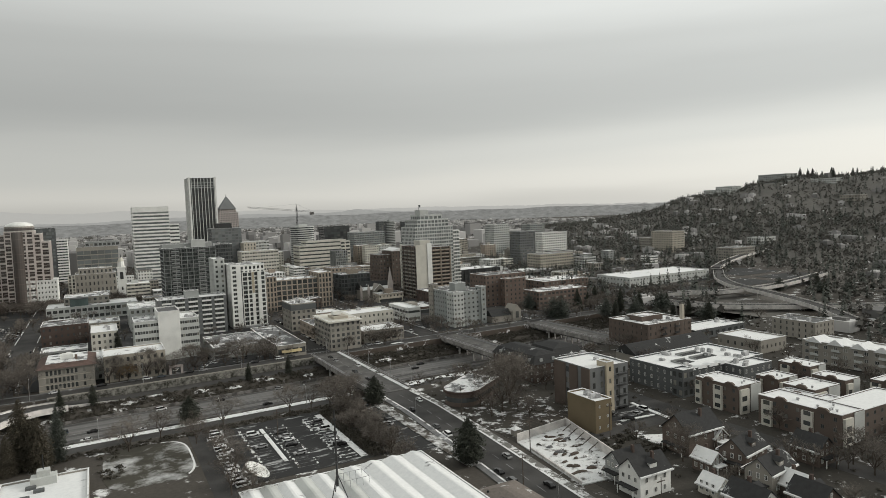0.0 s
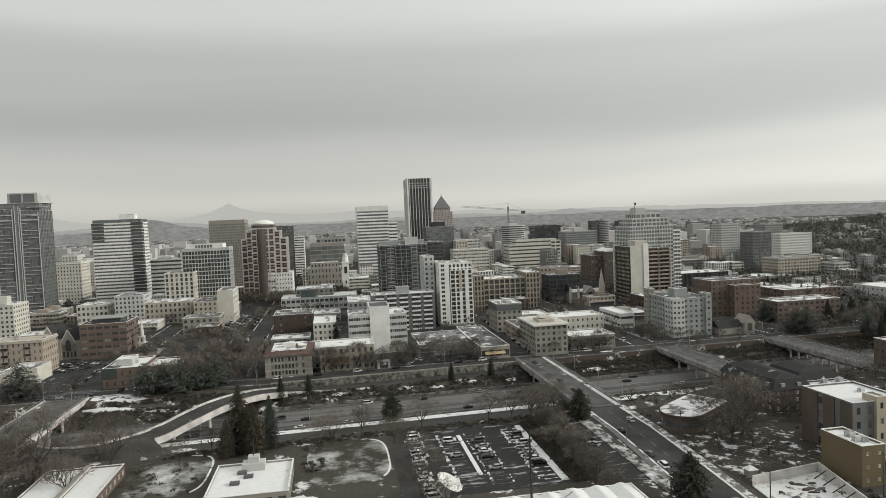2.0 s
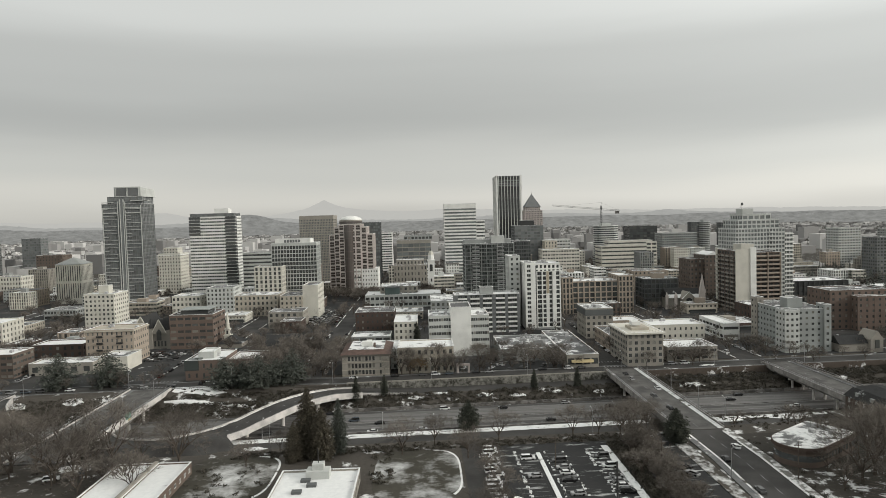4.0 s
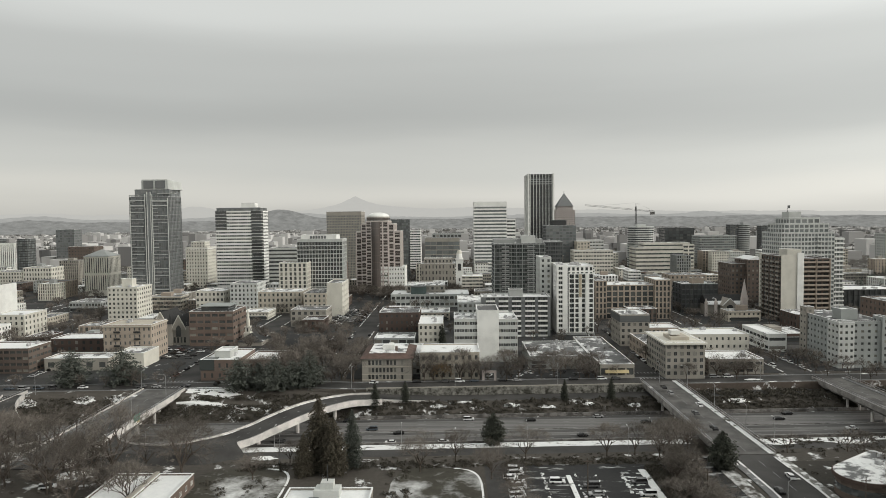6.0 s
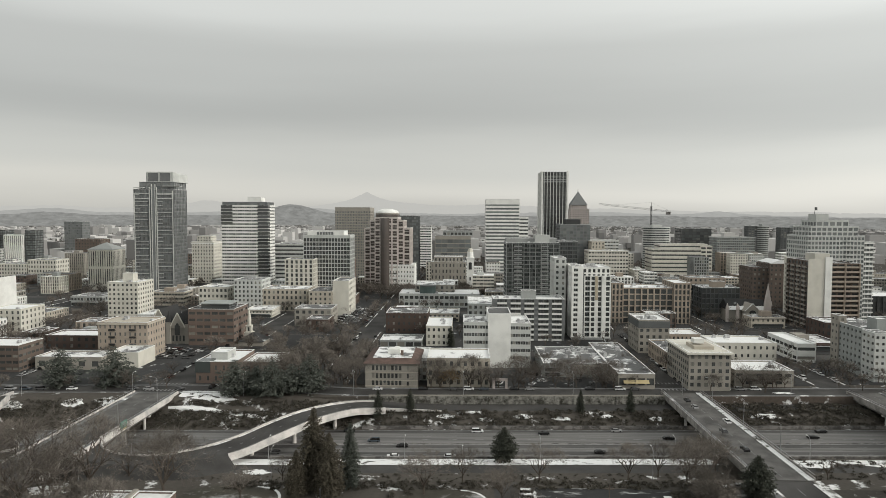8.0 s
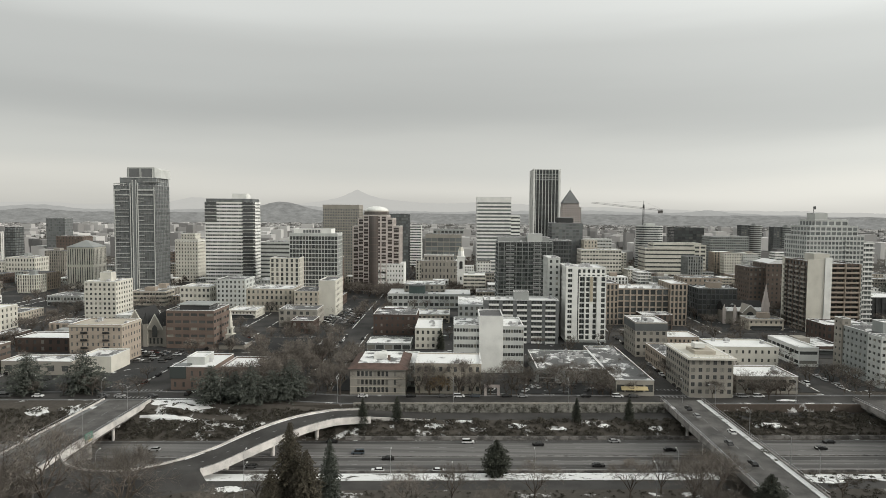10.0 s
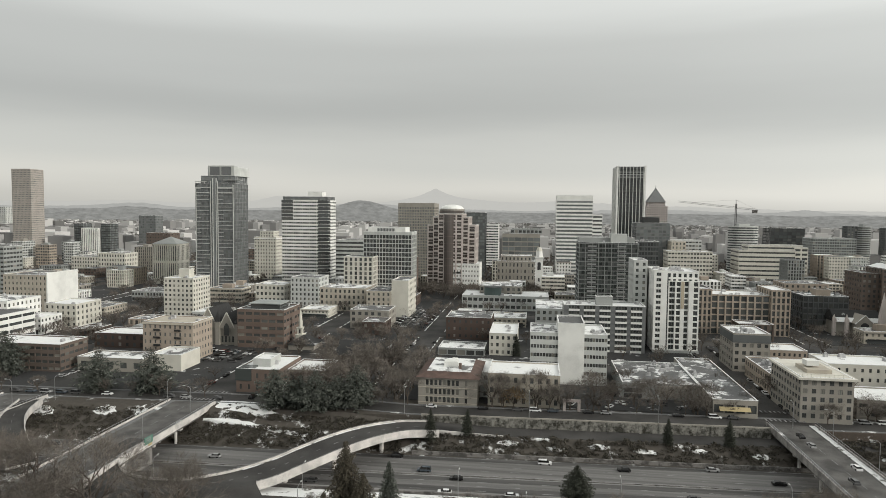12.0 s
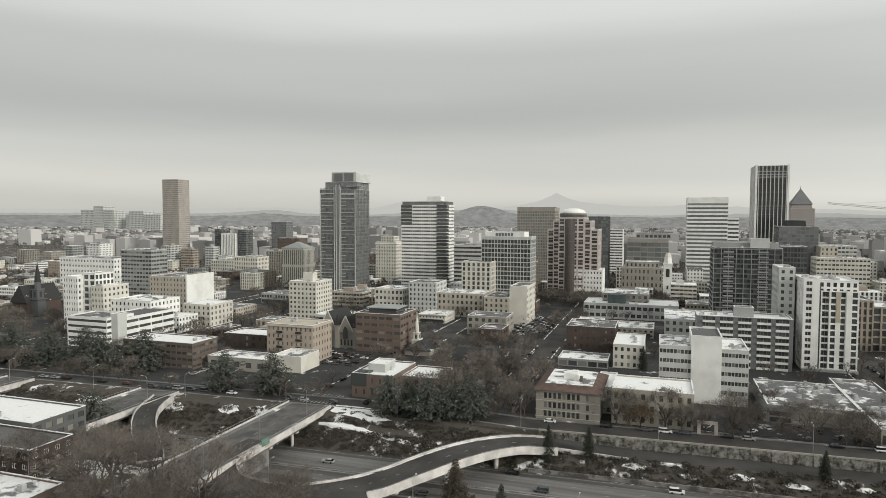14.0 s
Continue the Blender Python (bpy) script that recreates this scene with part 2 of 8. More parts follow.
# ---- geometry ----
class Form:
    """Faces gathered in plan units (or metres, when plan is false) and linked as one mesh."""

    def __init__(self, plan=True):
        self.v, self.f, self.k = [], [], (PLAN if plan else 1.0)

    def quad(self, *pts):
        i = len(self.v)
        self.v += pts
        self.f.append(tuple(range(i, i + len(pts))))

    def box(self, x0, x1, y0, y1, z0, z1):
        i = len(self.v)
        self.v += [(x, y, z) for z in (z0, z1) for x, y in ((x0, y0), (x1, y0), (x1, y1), (x0, y1))]
        self.f += [tuple(i + j for j in q) for q in ((3, 2, 1, 0), (4, 5, 6, 7), (0, 1, 5, 4), (1, 2, 6, 5), (2, 3, 7, 6), (3, 0, 4, 7))]
        return self

    def loft(self, low, high, cap=True):
        """Joins two rings of equal length."""
        i, n = len(self.v), len(low)
        self.v += list(low) + list(high)
        self.f += [(i + j, i + (j + 1) % n, i + n + (j + 1) % n, i + n + j) for j in range(n)]
        if cap:
            self.f += [tuple(i + j for j in reversed(range(n))), tuple(i + n + j for j in range(n))]
        return self

    def ring(self, x, y, z, r, n=8, squash=1.0):
        return [(x + r * math.cos(2 * math.pi * j / n), y + squash * r * math.sin(2 * math.pi * j / n), z) for j in range(n)]

    def tube(self, x, y, z0, z1, r0, r1=None, n=8):
        return self.loft(self.ring(x, y, z0, r0, n), self.ring(x, y, z1, r0 if r1 is None else r1, n))

    def rod(self, a, b, r0, r1=None, n=4):
        a, b = Vector(a), Vector(b)
        w = (b - a).normalized()
        u = w.orthogonal().normalized()
        s = w.cross(u)
        r1 = r0 if r1 is None else r1
        rings = [[tuple(p + r * (math.cos(2 * math.pi * j / n) * u + math.sin(2 * math.pi * j / n) * s)) for j in range(n)] for p, r in ((a, r0), (b, r1))]
        return self.loft(*rings)

    def ribbon(self, left, right, z0, z1):
        """A slab between two lines of (x, y, z) points, from z0 below to z1 above the points."""
        i = len(self.v)
        for a, b in zip(left, right):
            self.v += [(a[0], a[1], a[2] + z0), (b[0], b[1], b[2] + z0), (b[0], b[1], b[2] + z1), (a[0], a[1], a[2] + z1)]
        n = len(left)
        for j in range(n - 1):
            p, q = i + 4 * j, i + 4 * j + 4
            self.f += [(p + k, p + (k + 1) % 4, q + (k + 1) % 4, q + k) for k in range(4)]
        self.f += [(i + 3, i + 2, i + 1, i), tuple(i + 4 * (n - 1) + k for k in range(4))]
        return self

    def mesh(self, name, *mats):
        me = bpy.data.meshes.new(name)
        me.from_pydata([(x * self.k, y * self.k, z * self.k) for x, y, z in self.v], [], self.f)
        for m in mats:
            me.materials.append(M[m] if isinstance(m, str) else m)
        me.validate()
        return me


def part(name, form, mat, parent, label="", kind=""):
    ob = new(name, form if isinstance(form, bpy.types.Mesh) else form.mesh(name, mat))
    ob.parent = parent
    if label:
        ob["label"] = label
    if kind:
        ob["kind"] = kind
    return ob


def setting(name, form, mat, label, category):
    return tagged(new(name, form.mesh(name, mat)), label, category, kind="structure")


FOOT = []  # ground already built on


def root(name, x, y, z, label, category, group="", rz=0.0):
    if any(k in category for k in ("building", "tower", "church", "garage", "hospital", "school", "skyscraper")):
        FOOT.append((x - 3, x + 40, y - 3, y + 32))
    ob = new(name)
    ob.empty_display_size = 0.5
    ob.matrix_world = pose(x * PLAN, y * PLAN, z * PLAN, 0, 0, rz)
    return tagged(ob, label, category, group)


WINDOW = {}


def window_mesh(w, h, trim):
    """One window in metres, facing -y, centred on its foot: a pane set back in a frame with a middle bar."""
    key = (round(w, 1), round(h, 1), trim)
    if key not in WINDOW:
        f = Form(False)
        f.quad((-w / 2, 0.1, 0), (w / 2, 0.1, 0), (w / 2, 0.1, h), (-w / 2, 0.1, h))
        t = 0.09
        for a, b, c, d in ((-w / 2, w / 2, 0, t), (-w / 2, w / 2, h - t, h), (-w / 2, -w / 2 + t, t, h - t), (w / 2 - t, w / 2, t, h - t), (-t / 2, t / 2, t, h - t)):
            f.box(a, b, 0.02, 0.12, c, d)
        me = f.mesh("window", M["glass"], M[trim])
        for p in me.polygons[1:]:
            p.material_index = 1
        WINDOW[key] = me
    return WINDOW[key]


def block(top, x0, x1, y0, y1, z0, z1, floors, bx, by, wall, ww=0.6, wh=0.55, glass="glass", roof="patchy_roof", parapet=0.5,
          blank="", singles=False, deep=0.25, units=0, trim="white", foot=0.0, proud=0.0, head=0.0):
    """A storeyed block under the thing top, in its own plan units: a core, spandrels and piers that stand in front of the windows, a roof and its units.
    ww, wh: the window's share of a bay and of a storey. blank: sides without windows (f, b, l, r). proud: how far the piers stand out past the spandrels."""
    w = Form()
    w.box(x0 + deep, x1 - deep, y0 + deep, y1 - deep, z0, z1 - 0.05)
    panes = Form()
    fh = (z1 - z0 - foot - head) / floors
    sides = {"f": (x0, x1, bx), "b": (x0, x1, bx), "l": (y0, y1, by), "r": (y0, y1, by)}
    for s, (a, b, n) in sides.items():
        def slab(u0, u1, z2, z3, out=0.0, back=deep, s=s):
            if s == "f":
                w.box(u0, u1, y0 - out, y0 + back, z2, z3)
            elif s == "b":
                w.box(u0, u1, y1 - back, y1 + out, z2, z3)
            elif s == "l":
                w.box(x0 - out, x0 + back, u0, u1, z2, z3)
            else:
                w.box(x1 - back, x1 + out, u0, u1, z2, z3)
        e = 0.0 if s in "fb" else deep
        if s in blank or n == 0:
            slab(a + e, b - e, z0, z1 + parapet)
            continue
        sill = fh * (1 - wh) * 0.55
        edges = [z0]
        for k in range(floors):
            zf = z0 + foot + k * fh
            edges += [zf + sill, zf + sill + fh * wh]
        edges.append(z1 + parapet)
        for k in range(0, len(edges), 2):
            slab(a + e, b - e, edges[k], edges[k + 1])
        bay = (b - a) / n
        gap = bay * (1 - ww)
        for k in range(floors):
            zlo, zhi = edges[2 * k + 1], edges[2 * k + 2]
            for j in range(n):
                u0, u1 = a + j * bay + gap / 2, a + (j + 1) * bay - gap / 2
                if singles:
                    m = window_mesh((u1 - u0) * PLAN, (zhi - zlo) * PLAN, trim)
                    c = (u0 + u1) / 2
                    x, y, rz = {"f": (c, y0, 0), "b": (c, y1, 180), "l": (x0, c, -90), "r": (x1, c, 90)}[s]
                    ob = part("window", m, "", top)
                    ob.matrix_local = pose(x * PLAN, y * PLAN, zlo * PLAN, 0, 0, rz)
                else:
                    i = deep - 0.04
                    p = {"f": [(u0, y0 + i), (u1, y0 + i)], "b": [(u1, y1 - i), (u0, y1 - i)], "l": [(x0 + i, u1), (x0 + i, u0)], "r": [(x1 - i, u0), (x1 - i, u1)]}[s]
                    panes.quad((*p[0], zlo), (*p[1], zlo), (*p[1], zhi), (*p[0], zhi))
        if gap > 0.02:
            for j in range(n + 1):
                u0, u1 = max(a + e, a + j * bay - gap / 2), min(b - e, a + j * bay + gap / 2)
                if proud:
                    slab(u0, u1, z0 + foot, z1 + parapet * 0.6, proud)
                else:
                    for k in range(floors):
                        slab(u0, u1, edges[2 * k + 1], edges[2 * k + 2])
                        hidden = {"f": 4, "b": 2, "l": 3, "r": 5}[s]
                        w.f[-6:] = [q for m, q in enumerate(w.f[-6:]) if m > 1 and m != hidden]
    wall_part = part("wall", w, wall, top)
    if parapet > 0.1:
        c, zc = Form(), z1 + parapet
        for a in ((x0 - 0.08, x1 + 0.08, y0 - 0.08, y0 + deep + 0.08), (x0 - 0.08, x1 + 0.08, y1 - deep - 0.08, y1 + 0.08), (x0 - 0.08, x0 + deep + 0.08, y0 + deep + 0.08, y1 - deep - 0.08), (x1 - deep - 0.08, x1 + 0.08, y0 + deep + 0.08, y1 - deep - 0.08)):
            c.box(*a, zc, zc + 0.14)
        part("coping", c, "coping", wall_part)
    if panes.f:
        part("glazing", panes, glass, top, kind="stuff")
    roof_part = part("roof", Form().box(x0 + deep, x1 - deep, y0 + deep, y1 - deep, z1 - 0.05, z1 + 0.02), roof, top)
    for _ in range(units):
        u, v = R.uniform(1, 2.4), R.uniform(1, 2.4)
        if x1 - x0 < u + 3 or y1 - y0 < v + 3:
            continue
        x, y, hh = R.uniform(x0 + 1, x1 - u - 1), R.uniform(y0 + 1, y1 - v - 1), R.uniform(0.7, 1.6)
        f = Form().box(x, x + u, y, y + v, z1, z1 + hh)
        f.box(x + 0.2, x + u - 0.2, y + 0.2, y + v - 0.2, z1 + hh, z1 + hh + 0.15)
        f.box(x - 0.5, x, y + v * 0.3, y + v * 0.7, z1, z1 + hh * 0.6)
        part("roof_unit", f, "unit", roof_part)


def building(x0, x1, y0, y1, h, floors, bx, by, wall, label, category="building", name="building", base=0.0, rz=0.0, group="", **more):
    """A storeyed building whose front-left corner stands at x0, y0."""
    b = root(name, x0, y0, base, label, "", group, rz)
    b["category"] = category
    FOOT.append((x0, x1, y0, y1))
    block(b, 0, x1 - x0, 0, y1 - y0, 0, h, floors, bx, by, wall, **more)
    return b


def facade(top, x0, x1, y, z0, z1, floors, cols, wall, share=0.7, glass="dark_glass", deep=0.4, sill=0.5):
    """A front of one wall sheet that faces -y, with window columns cols = (from, to) cut through it and panes set back."""
    w, panes, fh = Form(), Form(), (z1 - z0) / floors
    edge = x0
    for a, c in list(cols) + [(x1, x1)]:
        if a - edge > 0.01:
            w.box(edge, a, y, y + deep, z0, z1)
        edge = c
    for a, c in cols:
        lo = z0
        for k in range(floors):
            zb = z0 + k * fh + fh * (1 - share) * sill
            w.box(a, c, y + 0.04, y + deep, lo, zb)
            lo = zb + fh * share
            n = max(1, round((c - a) / 1.5))
            for j in range(n):
                p, q = a + (c - a) * j / n + 0.05, a + (c - a) * (j + 1) / n - 0.05
                panes.quad((p, y + deep - 0.05, zb), (q, y + deep - 0.05, zb), (q, y + deep - 0.05, lo), (p, y + deep - 0.05, lo))
        w.box(a, c, y + 0.04, y + deep, lo, z1)
    part("front", w, wall, top)
    part("glazing", panes, glass, top, kind="stuff")


# ---- ground, freeway and roads ----
SKEW = 0.045  # the freeway turns this much from the plan's x axis


def along(x, v):
    return v + SKEW * x


PROFILE = ((-1200, 0), (60, 0), (228, 0), (240, -5.4), (252.4, -5.5), (253, -5.7), (261.5, -7), (289.5, -7), (297, -2.9), (306.6, -2.9), (306.8, 0), (330, 0), (1200, 0), (4150, 0))
XS = (-4150, -2000, -900, -500, -330, -260, -200, -150, -120, -90, -60, -30, 0, 30, 60, 90, 130, 170, 210, 260, 320, 420, 600, 900, 2000, 4150)


def level(x, v, z):
    """The ground's height at a line of the profile: to the north the far bank is one plain slope up to the avenue."""
    if x < -38 and 289.6 < v < 306.7:
        z = -7 + 7 * (v - 289.5) / 17.3
    return z * trench(x)


def trench(x):
    """How far the cutting is open: it ends to the north-west behind the last overpass."""
    return 1.0 if x < 340 else max(0.0, 1 - (x - 340) / 80)


f = Form()
for xa, xb in zip(XS, XS[1:]):
    for (va, za), (vb, zb) in zip(PROFILE, PROFILE[1:]):
        f.quad(*((x, (v + SKEW * x) if abs(v) < 1000 and abs(x) < 1000 else v + SKEW * max(-1000, min(1000, x)) * (1 if abs(v) < 1000 else 0), level(x, v, z))
                 for x, v, z in ((xa, va, za), (xb, va, za), (xb, vb, zb), (xa, vb, zb))))
ground = setting("ground", f, "ground", "dark winter ground with patches of thin snow", "ground")


def strip(name, x0, x1, v0, v1, z, mat, label, category, up=0.05, step=30):
    n = max(1, int((x1 - x0) / step))
    xs = [x0 + (x1 - x0) * j / n for j in range(n + 1)]
    return setting(name, Form().ribbon([(x, along(x, v1), z) for x in xs], [(x, along(x, v0), z) for x in xs], -0.3, up), mat, label, category)


for v0, v1, mat, label in ((261.9, 264.2, "lane_pale", "pale paved shoulder of the sunken freeway"), (264.2, 267.4, "lane_dark", "dark near lane of the sunken freeway"), (267.4, 270.9, "lane_grey", "worn grey lane of the sunken freeway"),
                           (270.9, 273.8, "lane_dark", "dark middle lane of the sunken freeway"), (273.8, 275.4, "lane_pale", "pale strip between the carriageways"), (275.4, 279.1, "lane_grey", "worn grey far lane of the sunken freeway"),
                           (279.1, 285.9, "lane_grey", "broad worn grey lanes of the sunken freeway"), (285.9, 289.0, "lane_dark", "dark far shoulder of the sunken freeway")):
    strip("freeway", -520, 345, v0, v1, -7, mat, label, "road")
strip("frontage_road", -420, 76, 241.5, 252, -5.5, "asphalt", "dark frontage road beside the cutting", "road")
strip("frontage_road", 93, 300, 241.5, 251.5, -5.5, "asphalt", "dark frontage road continuing beyond the bridge", "road")
strip("slip_road", -20, 300, 298, 306.3, -2.9, "asphalt", "dark slip road under the retaining wall", "road")


def avenue(name, v0, v1, mat, label, category, up):
    """A strip of the avenue, which swings a little away from the bank towards the overpasses."""
    xs = [330, 200, 80, 0, -40, -46, -52, -58, -64, -70, -130, -200, -300, -420]
    away = [4.6 * max(0.0, min(1.0, (-40 - x) / 30)) for x in xs]
    setting(name, Form().ribbon([(x, along(x, v0) + a, 0) for x, a in zip(xs, away)], [(x, along(x, v1) + a, 0) for x, a in zip(xs, away)], -0.3, up), mat, label, category)


avenue("avenue", 308.5, 317.5, "asphalt", "dark avenue along the top of the retaining wall", "road", 0.05)
f = Form()
for x in range(-500, 340, 9):
    for v in (265.2, 268.2, 271.0, 279, 282.4, 285.8):
        f.ribbon([(x, along(x, v + 0.09), -7), (x + 3, along(x + 3, v + 0.09), -7)], [(x, along(x, v - 0.09), -7), (x + 3, along(x + 3, v - 0.09), -7)], 0.04, 0.065)
for v in (262.6, 274.2, 275.6, 288.3):
    for x in range(-500, 340, 28):
        f.ribbon([(x, along(x, v + 0.09), -7), (x + 28, along(x + 28, v + 0.09), -7)], [(x, along(x, v - 0.09), -7), (x + 28, along(x + 28, v - 0.09), -7)], 0.04, 0.065)
tagged(new("lane_markings", f.mesh("lane_markings", "paint")), "worn white lane lines on the freeway", "road marking", kind="stuff")
strip("median_kerb", -500, 340, 274.45, 274.75, -7, "old_concrete", "low concrete kerb between the carriageways", "kerb", 0.25)
strip("verge", -30, 76, 242, 259, 0, "snow_bank", "snow-covered verge between road and freeway", "verge")
for ob in (bpy.data.objects["verge"],):
    f = Form()
    xs = [-330, -200, -110, -95, -60, -34, 0, 30, 60, 77]
    for a, b in zip(xs, xs[1:]):
        for v0, z0, v1, z1 in ((252.6, -5.55, 260.6, -6.78),):
            f.quad((a, along(a, v0), z0 + 0.1), (b, along(b, v0), z0 + 0.1), (b, along(b, v1), z1 + 0.1), (a, along(a, v1), z1 + 0.1))
    ob.data = f.mesh("verge", "snow_bank")
f = Form()
for a in range(93, 300, 23):
    f.quad((a, along(a, 253.4), -5.65), (a + 23, along(a + 23, 253.4), -5.65), (a + 23, along(a + 23, 258.2), -6.3), (a, along(a, 258.2), -6.3))
setting("verge", f, "snow_bank", "snowy verge beyond the bridge", "verge")
strip("edge_kerb", -420, 340, 261.4, 261.9, -7, "old_concrete", "weathered concrete kerb along the freeway", "kerb", 0.7)
strip("retaining_wall", 92, 300, 306.3, 307.0, -2.9, "bank", "ivy-grown wall beyond the bridge", "wall", 3.0)
strip("retaining_wall", -36, 77, 306.4, 307.0, -2.9, "stone_wall", "mossy stone retaining wall under the avenue", "wall", 3.1)
wall_top = strip("balustrade", -36, 77, 306.4, 306.9, 0.5, "stone", "pale stone coping on the retaining wall", "balustrade", 0.22)
courses = Form()
for k in range(20):
    x = -34 + 5.4 * k + 0.6 * math.sin(k * 2.3)
    y = along(x, 306.15)
    part("pier", Form().box(x, x + 0.7, y, y + 0.35, -2.9, 0.45), "stone_wall", wall_top, "stained stone pier")
    for j in range(3):
        z = -2.75 + 1.05 * j
        for q in range(4):
            u = x + 0.8 + 1.12 * q + 0.3 * (j % 2)
            courses.box(u, u + 1.05, along(x + 3, 306.28) + 0.06 * math.sin(k * 1.7 + j + 2.6 * q), along(x + 3, 306.45), z, z + 0.95)
part("stone_courses", courses, "stone_wall", wall_top, kind="stuff")
strip("foot_wall", -36, 300, 289.6, 290.1, -7, "old_concrete", "low stained concrete wall at the foot of the bank", "wall", 1.2)
avenue("promenade", 307.4, 308.3, "pavement", "narrow pavement along the wall", "pavement", 0.17)
avenue("promenade", 317.7, 319.0, "pavement", "pavement in front of the houses", "pavement", 0.17)


f = Form()
for j in range(12):
    z0, z1 = -2.9 + 1.1 * j / 12, -2.9 + 1.1 * (j + 1) / 12
    xa, xb = -8 - 24 * j / 12, -8 - 24 * (j + 1) / 12
    f.quad((xa, along(xa, 298), z0 + 0.06), (xa, along(xa, 306.3), z0 + 0.06), (xb, along(xb, 306.3), z1 + 0.06), (xb, along(xb, 297), z1 + 0.06))
setting("slip_road_rise", f, "asphalt", "dark slip road rising to the ramp", "road")
f = Form()
for j in range(12):
    z0, z1 = -2.9 + 1.1 * j / 12, -2.9 + 1.1 * (j + 1) / 12
    xa, xb = -8 - 24 * j / 12, -8 - 24 * (j + 1) / 12
    f.loft([(xa, along(xa, 296.9), -6.5), (xb, along(xb, 296.9), -6.5), (xb, along(xb, 298.2), -6.5), (xa, along(xa, 298.2), -6.5)], [(xa, along(xa, 296.9), z0 + 0.5), (xb, along(xb, 296.9), z1 + 0.5), (xb, along(xb, 297.3), z1 + 0.5), (xa, along(xa, 297.3), z0 + 0.5)])
setting("slip_road_wall", f, "concrete", "low pale concrete wall carrying the rising slip road", "wall")


# streets that run away from the freeway, and the avenues across them
STREETS = ((-318, 13), (-250, 14), (-182, 14), (-118, 14), (-55, 12), (84, 13), (150, 13), (217, 12), (284, 12), (351, 12))
for x, w in STREETS:
    setting("street", Form().box(x - w / 2, x + w / 2, along(x, 318.5), 900, -0.2, 0.04), "asphalt", "dark city street", "road")
for y in (384, 452, 520, 588, 655, 722, 790):
    setting("cross_street", Form().box(-420, 420, y - 5.5, y + 5.5, -0.2, 0.03), "asphalt", "dark street across the blocks", "road")
LINE = ((-60, 66.0), (120, 79.2), (170, 83.2), (205, 85.2), (240, 85.0))


def slope_line(y, off=0.0):
    """The hill street's middle line, in plan units."""
    for (ya, xa), (yb, xb) in zip(LINE, LINE[1:]):
        if ya <= y <= yb:
            return xa + (xb - xa) * (y - ya) / (yb - ya) + off
    return 85.0 + off


def slope_strip(name, off, w, y0, y1, z, mat, label, category):
    ys = [y0 + (y1 - y0) * j / 24 for j in range(25)]
    return setting(name, Form().ribbon([(slope_line(y, off - w / 2), y, z) for y in ys], [(slope_line(y, off + w / 2), y, z) for y in ys], -0.3, 0.0), mat, label, category)


slope_strip("hill_street", 0, 12.4, -60, 238, 0.1, "asphalt", "dark street with snow along its edges", "road")
slope_strip("kerb_walk", -7.1, 1.8, -60, 231, 0.24, "pavement", "pavement with remains of snow", "pavement")
slope_strip("kerb_walk", 7.3, 2.2, -60, 231, 0.24, "trodden_walk", "pavement under trodden snow", "pavement")
slope_strip("kerb_snow", 5.9, 0.7, -40, 229, 0.2, "snow_bank", "ridge of dirty snow along the kerb", "snow")
slope_strip("kerb_snow", -5.8, 0.6, -40, 229, 0.18, "snow_bank", "thin ridge of dirty snow along the kerb", "snow")
f = Form()
for y in range(-50, 225, 8):
    f.quad(*((slope_line(q, d), q, 0.125) for q, d in ((y, -0.1), (y, 0.1), (y + 4, 0.1), (y + 4, -0.1))))
tagged(new("lane_markings", f.mesh("lane_markings", "paint")), "faint white dashes along the street", "road marking", kind="stuff")


def bridge(x, w, label, sidewalk="snow_bank", y0=229.0, y1=309.0, z=0.35):
    """A road bridge over the cutting, straight across."""
    ya, yb = along(x, y0), along(x, y1)
    b = root("road_bridge", x, ya, 0, label, "bridge")
    n = yb - ya
    part("deck", Form().box(-w / 2, w / 2, -2, n + 2, z - 1.3, z), "bridge_deck", b)
    part("girder", Form().box(-w / 2 + 0.6, w / 2 - 0.6, 0, n, z - 2.2, z - 1.3), "old_concrete", b)
    for s in (-1, 1):
        part("sidewalk", Form().box(s * (w / 2 - 0.9) - 0.9, s * (w / 2 - 0.9) + 0.9, -2, n + 2, z, z + 0.2), sidewalk if s > 0 else "pavement", b)
        part("parapet", Form().box(s * (w / 2) - 0.15, s * (w / 2) + 0.15, -2, n + 2, z - 1.3, z + 0.75), "concrete" if x < 0 else "weathered_concrete", b)
        f = Form()
        for j in range(int(n / 1.5)):
            f.box(s * (w / 2) - 0.04, s * (w / 2) + 0.04, j * 1.5, j * 1.5 + 0.08, z + 0.75, z + 1.5)
        f.box(s * (w / 2) - 0.05, s * (w / 2) + 0.05, -2, n + 2, z + 1.45, z + 1.55)
        part("railing", f, "metal", b, kind="stuff")
    for j, v in enumerate((260.0, 274.9, 290.0)):
        y = along(x, v) - ya
        for u in (-w * 0.33, 0, w * 0.33):
            part("pier", Form().tube(u, y, -7.2, z - 2.2, 0.5, n=10), "concrete", b)
        part("pier_cap", Form().box(-w / 2 + 0.8, w / 2 - 0.8, y - 0.6, y + 0.6, z - 2.9, z - 2.2), "concrete", b)
    for y in (-1.0, n + 0.5):
        part("abutment", Form().box(-w / 2, w / 2, y, y + 1.0, -7, z - 1.3), "concrete", b)
    f = Form()
    for j in range(0, int(n), 8):
        f.box(-0.08, 0.08, j, j + 4, z + 0.01, z + 0.03)
    part("lane_line", f, "paint", b, kind="stuff")
    return b


